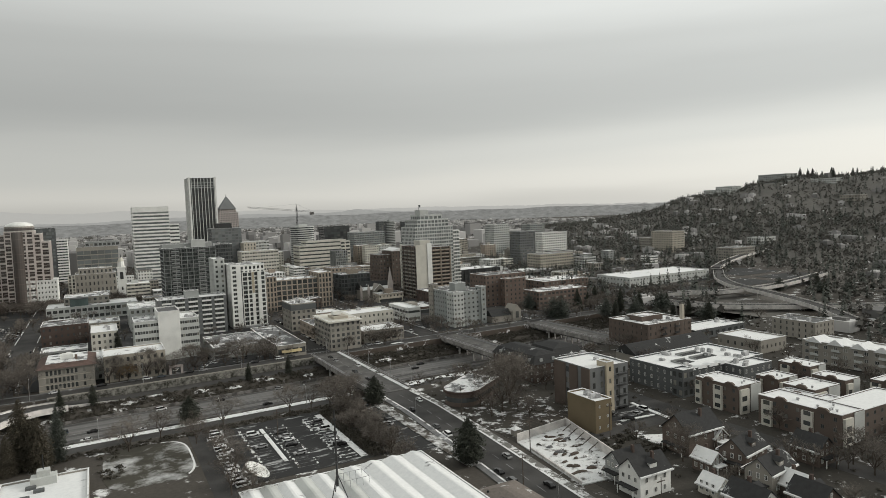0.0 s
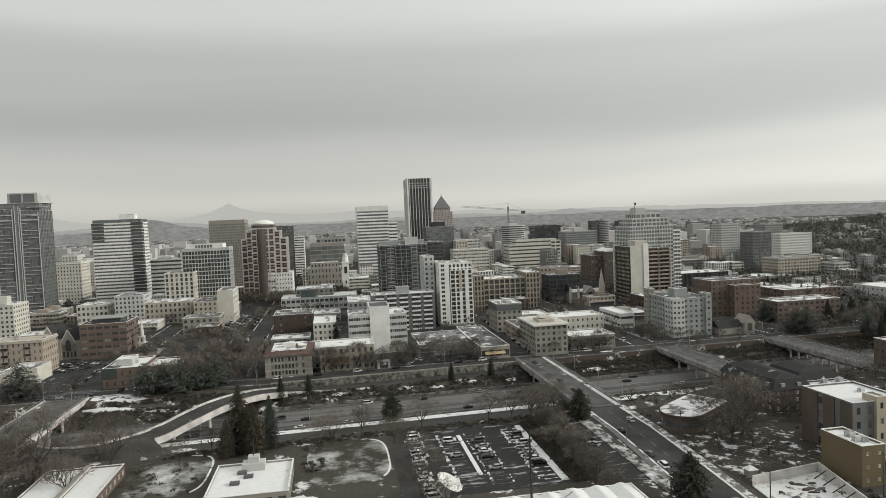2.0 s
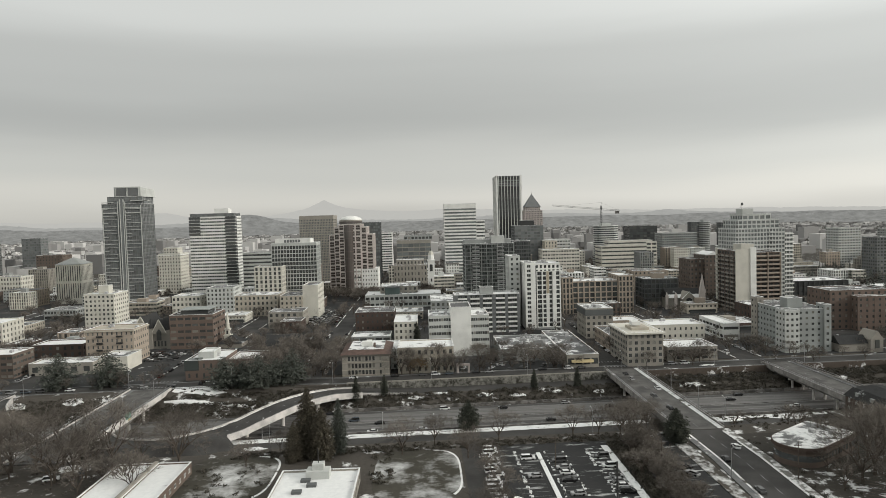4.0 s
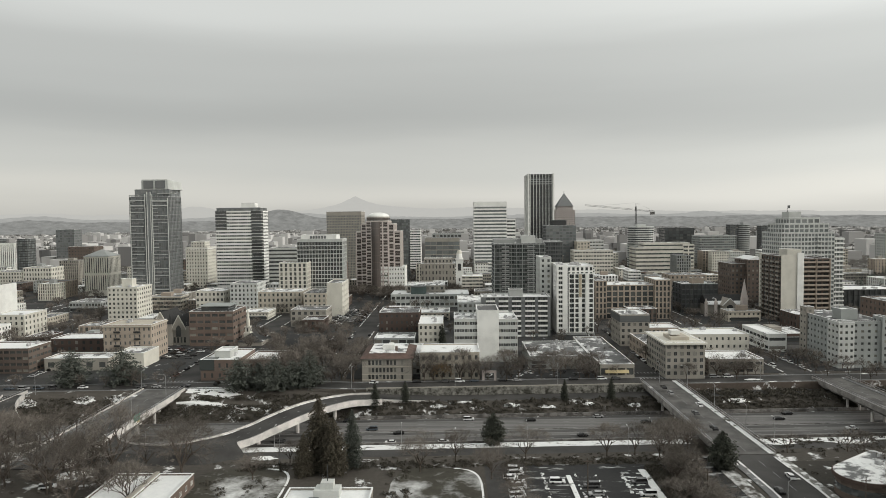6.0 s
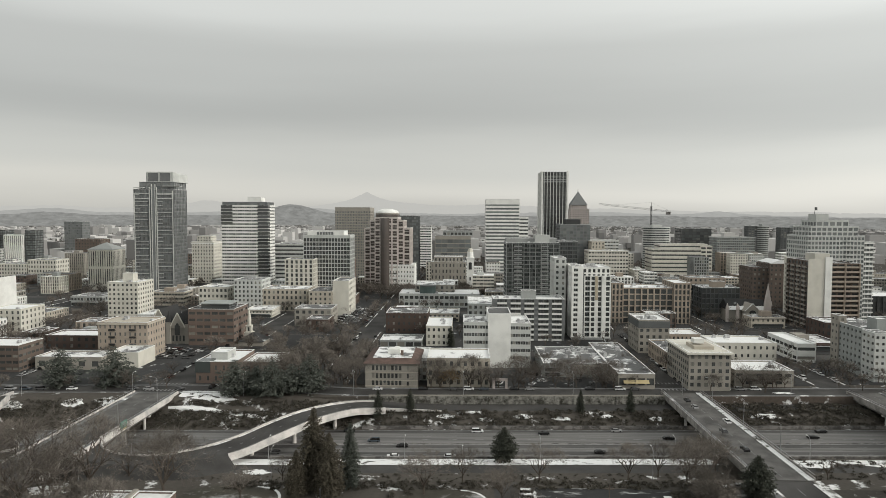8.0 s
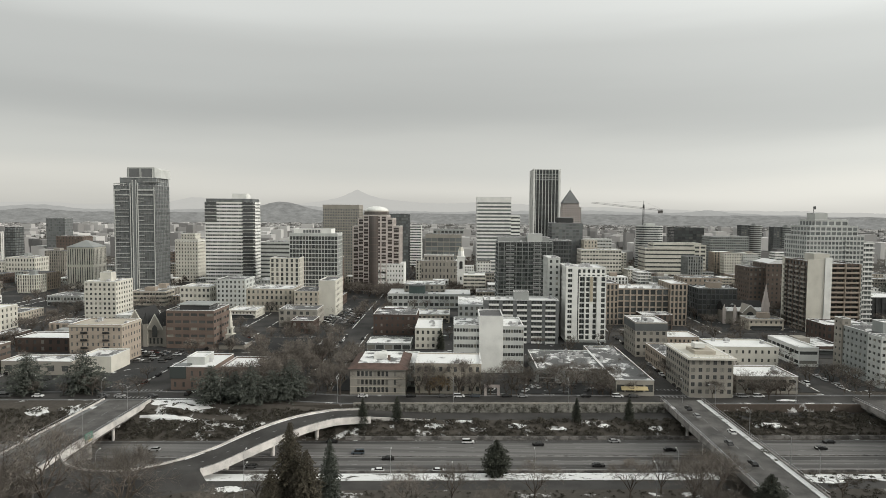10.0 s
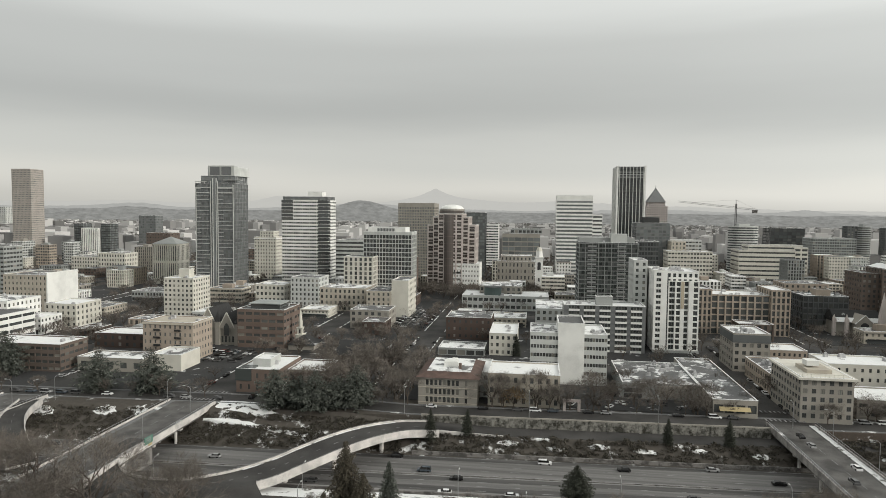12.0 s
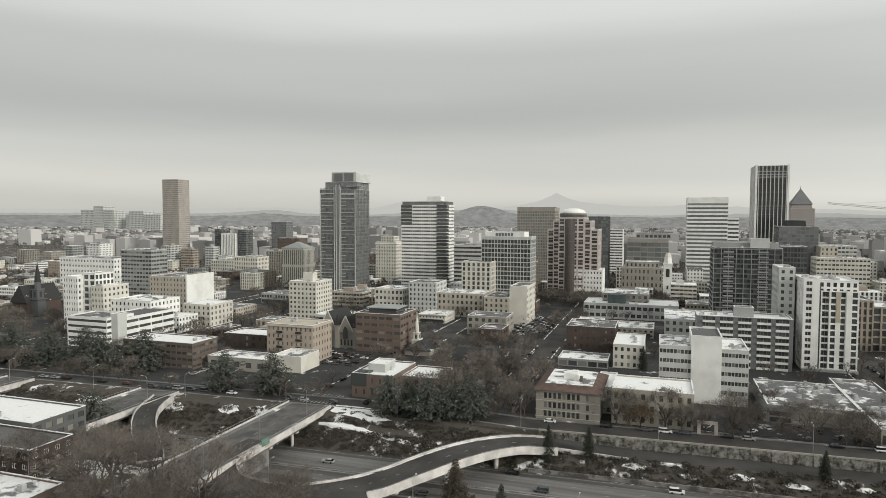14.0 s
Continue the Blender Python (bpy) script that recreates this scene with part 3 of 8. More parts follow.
bridge(84.5, 15, "concrete road bridge with a snowy sidewalk over the freeway")
bridge(156.5, 14, "concrete road bridge farther along the freeway", "pavement")
bridge(-118.5, 17, "concrete overpass with pale parapets over the freeway", "pavement")
bridge(-182, 18, "wide concrete overpass with a curved side ramp", "pavement")
bridge(-250, 15, "concrete overpass among trees", "pavement")
bridge(217, 13, "concrete overpass far along the freeway", "pavement")


def curved_ramp(points, w, label, ends, nose=0):
    """A ramp on piers along points (x, y, z and, where it differs, the width); up to the point nose its outer edge has no parapet but a paved slope down to the road."""
    b = root("curved_ramp", 0, 0, 0, label, "ramp")
    pts, lines = [Vector((*p, w)[:4]) for p in points], ([], [], [], [])
    fine = []
    for j in range(len(pts) - 1):
        p0, p1, p2, p3 = pts[max(0, j - 1)], pts[j], pts[j + 1], pts[min(len(pts) - 1, j + 2)]
        for k in range(6):
            t = k / 6
            fine.append(0.5 * ((2 * p1) + (p2 - p0) * t + (2 * p0 - 5 * p1 + 4 * p2 - p3) * t * t + (3 * p1 - p0 - 3 * p2 + p3) * t ** 3))
    fine.append(pts[-1])
    sides = []
    for j, p in enumerate(fine):
        d = (fine[min(j + 1, len(fine) - 1)] - fine[max(j - 1, 0)]).xyz.normalized()
        side = Vector((-d.y, d.x, 0)).normalized()
        sides.append(side)
        for line, o in zip(lines, (p.w / 2 + 0.25, p.w / 2, -p.w / 2, -p.w / 2 - 0.25)):
            line.append(tuple(p.xyz + side * o))
    n = nose * 6
    part("deck", Form().ribbon(lines[1], lines[2], -0.9, 0.0), "asphalt", b)
    part("girder", Form().ribbon(lines[1][n:], lines[2][n:], -1.7, -0.9), "concrete", b)
    for line, c in ((lines[0], lines[1]), (lines[2][n:], lines[3][n:])):
        part("parapet", Form().ribbon(line, c, -1.75, 0.62), "concrete", b, "pale concrete parapet")
        f = Form()
        for j in range(len(line) - 1):
            (xa, ya, za), (xb, yb, zb) = line[j], line[j + 1]
            f.rod((xa, ya, za + 0.8), (xb, yb, zb + 0.8), 0.03)
            f.rod((xa, ya, za + 0.5), (xa, ya, za + 0.8), 0.03)
        part("railing", f, "metal", b, kind="stuff")
    if n:
        f, wall = Form(), Form()
        low = [tuple(Vector((*(p.xyz - s * (p.w / 2 + 7)).xy, -5.75))) for p, s in zip(fine, sides)]
        for j in range(n):
            f.quad(lines[2][j], low[j], low[j + 1], lines[2][j + 1])
            wall.quad(lines[0][j], lines[0][j + 1], (*lines[0][j + 1][:2], -6.9), (*lines[0][j][:2], -6.9))
        f.quad(lines[2][n], low[n], (*lines[2][n][:2], -6.6))
        part("side_wall", wall, "old_concrete", b, "stained concrete wall of the ramp")
        part("paved_slope", f, "asphalt", b, "dark paved slope down to the road")
        part("kerb_snow", Form().ribbon([tuple(p.xyz + s * (p.w / 2 - 0.05)) for p, s in zip(fine[n:-6], sides[n:-6])], [tuple(p.xyz + s * (p.w / 2 - 0.4)) for p, s in zip(fine[n:-6], sides[n:-6])], 0.0, 0.1), "snow_bank", b, "line of old snow along the parapet")
    for j in range(max(4, n + 8), len(fine) - 3, 9):
        p = fine[j]
        if p.z > ends:
            part("pier", Form().tube(p.x, p.y, -7.2, p.z - 1.6, 0.7, n=10), "concrete", b)
    f = Form()
    for j in range(2, len(fine) - 2, 3):
        p, q = fine[j].xyz, (fine[j] + (fine[j + 1] - fine[j]) * 0.7).xyz
        f.rod(p + Vector((0, 0, 0.03)), q + Vector((0, 0, 0.03)), 0.07)
    part("lane_line", f, "paint", b, kind="stuff")
    return b


curved_ramp([(-114.2, 268, 0.35), (-115, 259, 0.35), (-114.2, 251, 0.3), (-107.5, 243.7, -0.75), (-98, 242.3, -1.75), (-88.6, 244.4, -2.35), (-80.5, 249.4, -2.75, 9.0), (-74.2, 254.6, -2.95, 11.2), (-68.9, 260.1, -2.4, 11.4), (-62.6, 265.8, -0.7, 11.2), (-55.1, 274.8, 0.6, 11.0), (-48.1, 285, 0.4, 11.0), (-40.4, 293.8, -0.5, 10.6), (-30.2, 298.6, -1.4, 9.6)],
            7.2, "curving two-lane ramp with pale concrete parapets", -3, nose=7)
curved_ramp([(-140, 252, -2.0), (-150, 261, -0.8), (-160, 271, 0.2), (-168, 282, 0.8), (-174, 296, 1.0)], 7.0, "curved ramp with concrete parapet leaving the overpass", -3)


# ---- the buildings across the freeway ----
def hip_roof(top, x0, x1, y0, y1, z, rise, mat, over=0.5, ridge=0.5):
    x0, x1, y0, y1 = x0 - over, x1 + over, y0 - over, y1 + over
    i = min(x1 - x0, y1 - y0) * ridge
    f = Form()
    low = [(x0, y0, z), (x1, y0, z), (x1, y1, z), (x0, y1, z)]
    if x1 - x0 > y1 - y0:
        a, b = (x0 + i, (y0 + y1) / 2, z + rise), (x1 - i, (y0 + y1) / 2, z + rise)
        f.quad(low[0], low[1], b, a), f.quad(low[2], low[3], a, b), f.quad(low[1], low[2], b), f.quad(low[3], low[0], a)
    else:
        a, b = ((x0 + x1) / 2, y0 + i, z + rise), ((x0 + x1) / 2, y1 - i, z + rise)
        f.quad(low[1], low[2], b, a), f.quad(low[3], low[0], a, b), f.quad(low[0], low[1], a), f.quad(low[2], low[3], b)
    f.box(x0, x1, y0, y1, z - 0.2, z - 0.005)
    return part("roof", f, mat, top)


# old school with a red roof
b = root("school", -39.4, 318.2, 0, "old three-storey school with stone front and red hip roof", "school")
block(b, 0, 21, 0.45, 27, 0, 9.6, 3, 8, 9, "stone", 0.4, 0.55, parapet=0, blank="fbr")
facade(b, 0, 21, 0, 0, 9.6, 3, [(2.6 + 1.55 * k, 3.65 + 1.55 * k) for k in range(8)] + [(16.6, 17.5)], "stone", 0.62, glass="glass")
for k in range(8):
    x = 3.125 + 1.55 * k
    part("window_arch", Form().tube(0, 0, -0.06, 0.06, 0.53, n=14), "dark_glass", b).matrix_local = pose(x * PLAN, 0.0, 2.5 * PLAN, 90, 0, 0)
for z in (0.9, 3.1, 6.3):
    part("string_course", Form().box(-0.12, 21.12, -0.14, 0.0, z - 0.12, z + 0.1), "beige", b)
part("cornice", Form().box(-0.5, 21.5, -0.5, 27.4, 9.4, 9.9), "stone", b)
f = Form()
f.loft([(-0.9, -0.9, 9.9), (21.9, -0.9, 9.9), (21.9, 27.9, 9.9), (-0.9, 27.9, 9.9)], [(2.6, 2.8, 11.5), (18.4, 2.8, 11.5), (18.4, 24, 11.5), (2.6, 24, 11.5)])
part("roof", f, "red_roof", b)
part("roof_deck", Form().box(2.6, 18.4, 2.8, 24, 11.4, 11.6), "thin_snow_roof", b)
part("roof_unit", Form().box(8, 13, 9, 13, 11.6, 13.6).box(8.4, 12.6, 9.4, 12.6, 13.6, 13.8), "white", b)
part("roof_unit", Form().box(10, 12, 16, 18, 11.6, 13.2), "white", b)
part("chimney", Form().box(13.6, 14.6, 7, 8, 11.6, 13.6), "brick", b)

building(-14.8, 10.5, 321, 340, 11.2, 3, 9, 6, "beige", "tan three-storey apartment house with a snowy roof", "apartment building", "apartment_building", ww=0.42, wh=0.5, roof="snow_roof", singles=True, units=1, trim="dark_grey", blank="b")
b = building(-21, -14.9, 330, 352, 9.0, 3, 2, 6, "light_grey", "narrow pale rowhouse with snow on its roof", "house", "rowhouse", ww=0.4, roof="snow_roof", blank="b")
f = Form().box(11.5, 17.5, 318.4, 319.2, 3.3, 4.2)
for x in (11.5, 16.5):
    f.box(x, x + 1.0, 318.4, 319.2, 0, 3.3)
tagged(new("gateway", f.mesh("gateway", "pink")), "square pinkish stone gateway beside the parking lot", "gate")

b = root("office_building", -0.3, 354, 0, "pale office block with a blank central shaft and window bands", "office building")
block(b, 0, 11.2, 0, 22, 0, 20.3, 5, 9, 12, "light_grey", 0.86, 0.42, roof="thin_snow_roof", units=3, foot=3.0, blank="br")
block(b, 11.0, 21.3, -0.4, 20, 0, 24.5, 1, 0, 0, "white", roof="bare_roof", parapet=0.4, blank="fblr")
block(b, 21.2, 30.3, 0, 24, 0, 20.0, 5, 8, 14, "light_grey", 0.86, 0.42, roof="thin_snow_roof", units=4, foot=3.0, blank="bl")

b = building(34, 61.5, 338.5, 374, 5.6, 1, 0, 0, "grey", "low grey garage with a fin screen and cluttered roof", "garage", "garage", roof="patchy_roof", blank="fblr", units=16)
# Solid charcoal box on the wall: the entrance's shade given as colour.
part("opening", Form().box(0.8, 7.2, -0.15, 0.3, 0.4, 4.0), "charcoal", b, "charcoal box standing in for a shaded entrance bay")
part("opening_rail", Form().box(0.8, 7.2, -0.25, -0.1, 2.0, 2.5), "grey", b)
for j in range(24):
    part("fin", Form().box(13 + j * 0.58, 13.26 + j * 0.58, -0.75, -0.02, 1.4, 5.0), "stone", b)
part("fin_rail", Form().box(12.6, 27, -0.5, -0.02, 5.0, 5.3), "stone", b)
b = building(61.8, 76.3, 321, 385, 5.6, 1, 4, 0, "stone", "long low shop with a yellow awning", "shop", "shop", ww=0.8, wh=0.5, roof="patchy_roof", blank="blr", units=12)
f = Form()
f.loft([(2, -1.6, 2.6), (12, -1.6, 2.6), (12, 0, 2.6), (2, 0, 2.6)], [(2, -0.1, 3.7), (12, -0.1, 3.7), (12, 0, 3.7), (2, 0, 3.7)])
part("awning", f, "yellow_awning", b, "yellow sloping awning")

b = building(89.0, 105.4, 319.5, 347, 14.8, 5, 6, 11, "stone", "old five-storey apartment house with a wide cornice", "apartment building", "apartment_building", ww=0.5, wh=0.56, roof="thin_snow_roof", singles=True, blank="b", foot=1.0, trim="dark_grey")
part("cornice", Form().box(-1.0, 17.4, -1.0, 28, 14.6, 15.3), "cream", b)
part("roof_terrace", Form().box(4, 12, 6, 16, 15.3, 16.6), "beige", b)
part("roof_terrace", Form().box(5, 9, 9, 13, 17.2, 19), "white", b)
f = Form()
for j in range(12):
    f.box(0.3 + j * 1.4, 0.4 + j * 1.4, 0, 0.1, 15.3, 16.4)
f.box(0.3, 16, 0, 0.1, 16.3, 16.45)
part("railing", f, "cream", b)
building(77.8 + 13.2, 104, 352, 384, 7.5, 2, 5, 12, "tan", "two-storey brick shop building beside the street", "building", ww=0.6, units=4)
building(110, 133.6, 327, 345, 6.2, 2, 6, 4, "stone", "low two-storey building with flat snowy roof", "building", ww=0.7, wh=0.4, roof="snow_roof", units=2)
building(114, 142, 360, 378, 11, 3, 10, 5, "cream", "cream three-storey building with a white roof", "apartment building", "apartment_building", ww=0.35, wh=0.4, roof="snow_roof", units=3)
building(157, 166, 372, 402, 8.5, 2, 1, 7, "white", "white box-like hall with a dark glazed foot", "hall", "hall", ww=0.9, wh=0.35, roof="snow_roof")
b = building(171.5, 192.5, 337.2, 370, 20.5, 7, 7, 11, "greenish", "grey-green seven-storey apartment block with projecting corner bays", "apartment building", "apartment_building", ww=0.42, wh=0.4, roof="patchy_roof", units=5, foot=1.2)
block(b, -0.8, 6.2, -1.3, 7.5, 0, 20.2, 7, 3, 3, "light_grey", 0.5, 0.42, blank="b", foot=1.2)
block(b, 18.6, 22, -0.9, 6, 0, 22.4, 7, 1, 2, "greenish", 0.4, 0.4, blank="b", foot=1.2)
block(b, -0.6, 3, 26, 32, 0, 23.4, 8, 1, 2, "stone", 0.4, 0.4, blank="b")
block(b, 5.5, 13, 8, 15, 20.5, 24.8, 1, 0, 0, "greenish", blank="fblr", roof="thin_snow_roof")
part("shop_canopy", Form().box(-1.2, 6.6, -2.1, -1.3, 2.5, 2.9), "grey", b)

# apartment tower with white fins
b = root("apartment_tower", 56.0, 425, 0, "white fourteen-storey apartment tower with dark window strips", "apartment tower")
block(b, 3.6, 9.9, 0.45, 25, 0, 40.2, 14, 1, 8, "white", 0.3, 0.62, roof="snow_roof", units=3, blank="fb")
facade(b, 3.6, 9.9, 0, 1.2, 40.2, 14, ((4.7, 7.0),), "white", 0.58)
block(b, 9.9, 25.3, 2.4, 26, 0, 39.6, 14, 6, 9, "white", 0.55, 0.66, roof="snow_roof", units=7, blank="b", glass="dark_glass")
facade(b, 10.6, 25.3, 0.3, 1.2, 35.6, 12, ((11.1, 13.7), (14.4, 16.4), (18.3, 20.1), (22.5, 24.7)), "white", 0.74)
part("terrace", Form().box(10.6, 25.3, 0.7, 2.4, 35.2, 35.6), "light_grey", b)
part("recess", Form().box(9.9, 10.6, 0.9, 2.4, 0, 39), "dark_grey", b, "dark recessed joint between the two slabs")
part("shaft", Form().box(16.6, 18.1, 0.05, 0.3, 22, 35.4), "yellow", b, "pale yellow panel strip")
part("plinth", Form().box(3.4, 25.4, -1.6, 0.3, 0, 1.2), "grey", b)
for x in (13.7, 20.3):
    part("fin", Form().box(x, x + 0.7 + (x > 20) * 1.5, -0.25, 0.3, 1.2, 35.8), "white", b, "smooth white fin wall")
block(b, -4.2, 2.6, 14, 34, 0, 44.0, 14, 2, 6, "light_grey", 0.4, 0.5, roof="snow_roof", units=2)
# long block with white balcony bands
b = root("apartment_building", 15.7, 419, 0, "grey eight-storey block with white balcony bands", "apartment building")
BAYS = ((2.3, 7.7), (9.6, 15.2), (17.2, 22.6), (24.9, 30.5), (32.3, 37.7))
block(b, 0, 39.3, 0.5, 17, 0, 22.6, 8, 8, 4, "grey", 0.62, 0.55, roof="snow_roof", units=5, glass="dark_glass", blank="f")
facade(b, 0, 39.3, 0, 0, 22.9, 8, BAYS, "slate", 0.56, deep=0.5, sill=0.95)
for k in range(8):
    for p, q in BAYS:
        part("balcony", Form().box(p + 0.05, q - 0.05, -0.55, 0.02, 0.25 + k * 2.86, 1.2 + k * 2.86).box(p + 0.05, q - 0.05, -0.6, -0.5, 1.2 + k * 2.86, 1.3 + k * 2.86), "white", b)
block(b, 16, 24, 5, 11, 22.6, 26.5, 1, 0, 0, "grey", blank="fblr")
# dark glass tower
b = building(29, 66, 520, 548, 49.2, 17, 20, 14, "dark_grey", "dark green glass tower with a pale balcony grid", "apartment tower", "apartment_tower", ww=0.9, wh=0.8, glass="green_glass", deep=0.5, units=3)
for k in range(17):
    part("floor_slab", Form().box(-0.5, 37.5, -0.6, 0, 2.5 + 2.89 * k, 2.72 + 2.89 * k).box(-0.6, 0, 0, 28.3, 2.5 + 2.89 * k, 2.72 + 2.89 * k), "greenish", b)
    for x in (5.5, 24):
        part("balcony_rail", Form().box(x, x + 5.5, -0.8, -0.7, 0.6 + 2.89 * k, 1.5 + 2.89 * k), "grey", b)
for x in (0, 4.1, 8.1, 12.2, 16.3, 20.4, 24.5, 28.5, 32.6, 36.6):
    part("mullion_strip", Form().box(x, x + 0.32, -0.75, 0, 0.5, 49.4), "greenish", b)
block(b, 0.5, 36, 8, 26, 49.2, 52, 1, 0, 0, "grey", blank="fblr")
block(b, 37, 51, 8, 28, 0, 50, 17, 8, 9, "dark_grey", 0.85, 0.7, glass="dark_glass", units=2)
block(b, 20.5, 30.8, 6, 16, 49.2, 54.4, 1, 0, 0, "light_grey", blank="fblr")
# long brick block
b = building(101.4, 133.2, 482, 505, 22.4, 6, 8, 6, "tan", "brown brick block with a white roof and tall bays", "apartment building", "apartment_building", ww=0.78, wh=0.78, glass="dark_glass", roof="snow_roof", units=8, proud=0.3)
block(b, 31.9, 42, -2.4, 23, 0, 25.9, 7, 4, 6, "tan", 0.6, 0.72, glass="dark_glass", roof="snow_roof", proud=0.25)
block(b, -7.5, -0.1, -2, 23, 0, 25.6, 7, 3, 5, "tan", 0.55, 0.72, glass="dark_glass", proud=0.25)
b = building(87.7, 103, 390, 411, 16.4, 5, 5, 6, "stone", "five-storey apartment house with dark top floor", "apartment building", "apartment_building", ww=0.5, wh=0.5, roof="snow_roof", units=9)
part("top_storey", Form().box(-0.2, 15.5, -0.2, 21.2, 12.8, 16.2), "dark_grey", b, "dark-clad top storey")
b = building(-45.7, -21.4, 438, 462, 11.5, 3, 8, 7, "dark_brick", "dark brick block with flat roof", "apartment building", "apartment_building", ww=0.35, wh=0.4, units=5)
building(-20, -6.7, 402, 432, 10.3, 3, 5, 8, "cream", "cream three-storey house with yellow window trim", "apartment building", "apartment_building", ww=0.45, wh=0.5, roof="snow_roof", units=3)
building(-44, -22, 398, 414, 3.2, 1, 5, 3, "grey", "low carport with a snowy roof", "carport", "carport", ww=0.85, wh=0.7, roof="thin_snow_roof")
building(-49, 11, 545, 575, 9.8, 2, 16, 8, "light_grey", "long white building with cars on its roof", "garage", "garage", ww=0.75, wh=0.45, roof="snow_roof", units=8)
b = root("water_tank", -28, 553, 9.8, "dark round water tank on a roof", "water tank")
part("drum", Form().tube(0, 0, 0, 5.5, 6, n=20), "teal", b)
part("lid", Form().tube(0, 0, 5.5, 6.0, 6.2, n=20), "dark_grey", b)
b = root("gabled_hall", -86, 372, 0, "low hall under a large dark gabled roof", "hall")
part("wall", Form().box(0, 24, 0, 15, 0, 4), "brown", b)
part("roof", Form().loft([(-0.8, -0.8, 4), (24.8, -0.8, 4), (24.8, 15.8, 4), (-0.8, 15.8, 4)], [(-0.8, 7, 9.5), (24.8, 7, 9.5), (24.8, 8, 9.5), (-0.8, 8, 9.5)]), "dark_roof", b)
building(-38, -8, 560, 590, 15, 4, 8, 8, "stone", "stepped grey building with roof plant", "building", ww=0.5, units=6, roof="thin_snow_roof")
building(2, 28, 462, 500, 14, 4, 8, 10, "light_grey", "pale four-storey building with a glass top", "building", ww=0.5, roof="thin_snow_roof", units=5)

# towards the churches
b = building(-109.4, -93, 321, 345, 8.6, 2, 5, 6, "brick", "low brick building with a white roof", "building", ww=0.3, wh=0.45, roof="snow_roof", units=2, blank="b")
part("glass_corner", Form().box(-0.3, 6, -0.3, 6, 4.6, 9.2), "green_glass", b, "pale green glass corner")
block(b, 4, 11, 6, 16, 8.6, 11.2, 1, 0, 0, "light_grey", roof="snow_roof", blank="fblr")
building(-92.8, -78, 330, 348, 6.8, 1, 4, 4, "brick", "low brick annexe with snowy roof", "building", ww=0.5, roof="snow_roof")
b = building(-174, -150, 363, 381, 17.2, 5, 10, 7, "tan", "tan brick apartment house with fire escapes", "apartment building", "apartment_building", ww=0.3, wh=0.45, units=4, singles=True, blank="b", trim="dark_grey")
part("cornice", Form().box(-0.4, 24.4, -0.4, 18.4, 16.6, 17.3), "beige", b)
for x in (5.5, 15.5):
    for k in range(1, 5):
        part("fire_escape", Form().box(x, x + 3.2, -0.9, 0, 3.44 * k, 3.44 * k + 0.12).box(x, x + 3.2, -0.9, -0.82, 3.44 * k, 3.44 * k + 0.9), "dark_metal", b)
building(-190, -160, 341, 354, 5.4, 1, 5, 3, "stone", "low beige commercial building", "building", ww=0.5, wh=0.45, roof="thin_snow_roof", units=2)
building(-160, -146, 346, 362, 6.6, 1, 0, 0, "cream", "low building with a blank cream wall", "building", roof="thin_snow_roof", blank="fblr", units=1)
b = building(-145, -120.8, 397, 419, 18.8, 5, 6, 6, "brick", "brown brick office building with window bands", "office building", "office_building", ww=0.8, wh=0.4, units=3, singles=False, foot=1.0)
part("skylight", Form().box(5, 20, 5, 17, 18.8, 21.4), "dark_glass", b)
part("skylight_roof", Form().box(4, 21, 4, 18, 21.4, 21.8), "greenish", b)
b = building(-232, -194, 336, 353, 11.2, 4, 13, 6, "brown", "brown brick office building with window bands and snow on the roof", "office building", "office_building", ww=0.84, wh=0.42, roof="snow_roof", units=3)
b = root("parking_garage", -291, 359, 0, "white parking garage with dark panes for its open decks", "parking garage")
# Dark glass panes stand in for the shade of the open decks.
block(b, 0, 26, 0, 18, 0, 15.2, 5, 1, 1, "white", 0.97, 0.42, glass="dark_glass", roof="patchy_roof")
block(b, 25.5, 30, 3, 9, 0, 17, 1, 0, 0, "light_grey", blank="fblr")
block(b, 10, 29.6, 9, 44, 0, 14.3, 4, 3, 4, "white", 0.95, 0.42, glass="dark_glass", roof="bare_roof")
b = root("hospital", -334, 395, 0, "white stepped hospital tower", "hospital")
block(b, 0, 11, 0, 18, 0, 31, 9, 6, 6, "white", 0.45, 0.5, roof="snow_roof", units=2)
block(b, 11, 20, 4, 18, 0, 33, 9, 2, 5, "white", 0.7, 0.7, glass="dark_glass")
block(b, 20, 29, 1, 20, 0, 26, 8, 4, 6, "cream", 0.45, 0.5, roof="snow_roof", units=2)
block(b, 29, 58, 6, 30, 0, 18, 5, 10, 8, "white", 0.45, 0.5, roof="thin_snow_roof", units=4)
b = building(-340, -309, 470, 498, 24.5, 7, 11, 8, "beige", "cream hotel block with a blank end wall", "hotel", "hotel", ww=0.35, wh=0.5, roof="patchy_roof", units=2, blank="r")
# White in place of cream: sunlight on this side is put into the colour.
part("end_wall", Form().box(30.9, 31.8, -0.3, 28.3, 0, 26.5), "white", b, "smooth cream end wall")
building(-414, -384, 520, 538, 39, 12, 10, 6, "grey", "grey office block with window bands and roof plant", "office building", "office_building", ww=0.9, wh=0.45, units=6)
building(-525, -462, 560, 585, 28, 6, 18, 7, "white", "white administration block with rows of windows", "office building", "office_building", ww=0.45, wh=0.4, units=5)
building(-214, -187, 385, 401, 6.6, 2, 7, 5, "dark_brick", "dark low hall with a bright white roof", "hall", "hall", ww=0.4, roof="snow_roof")
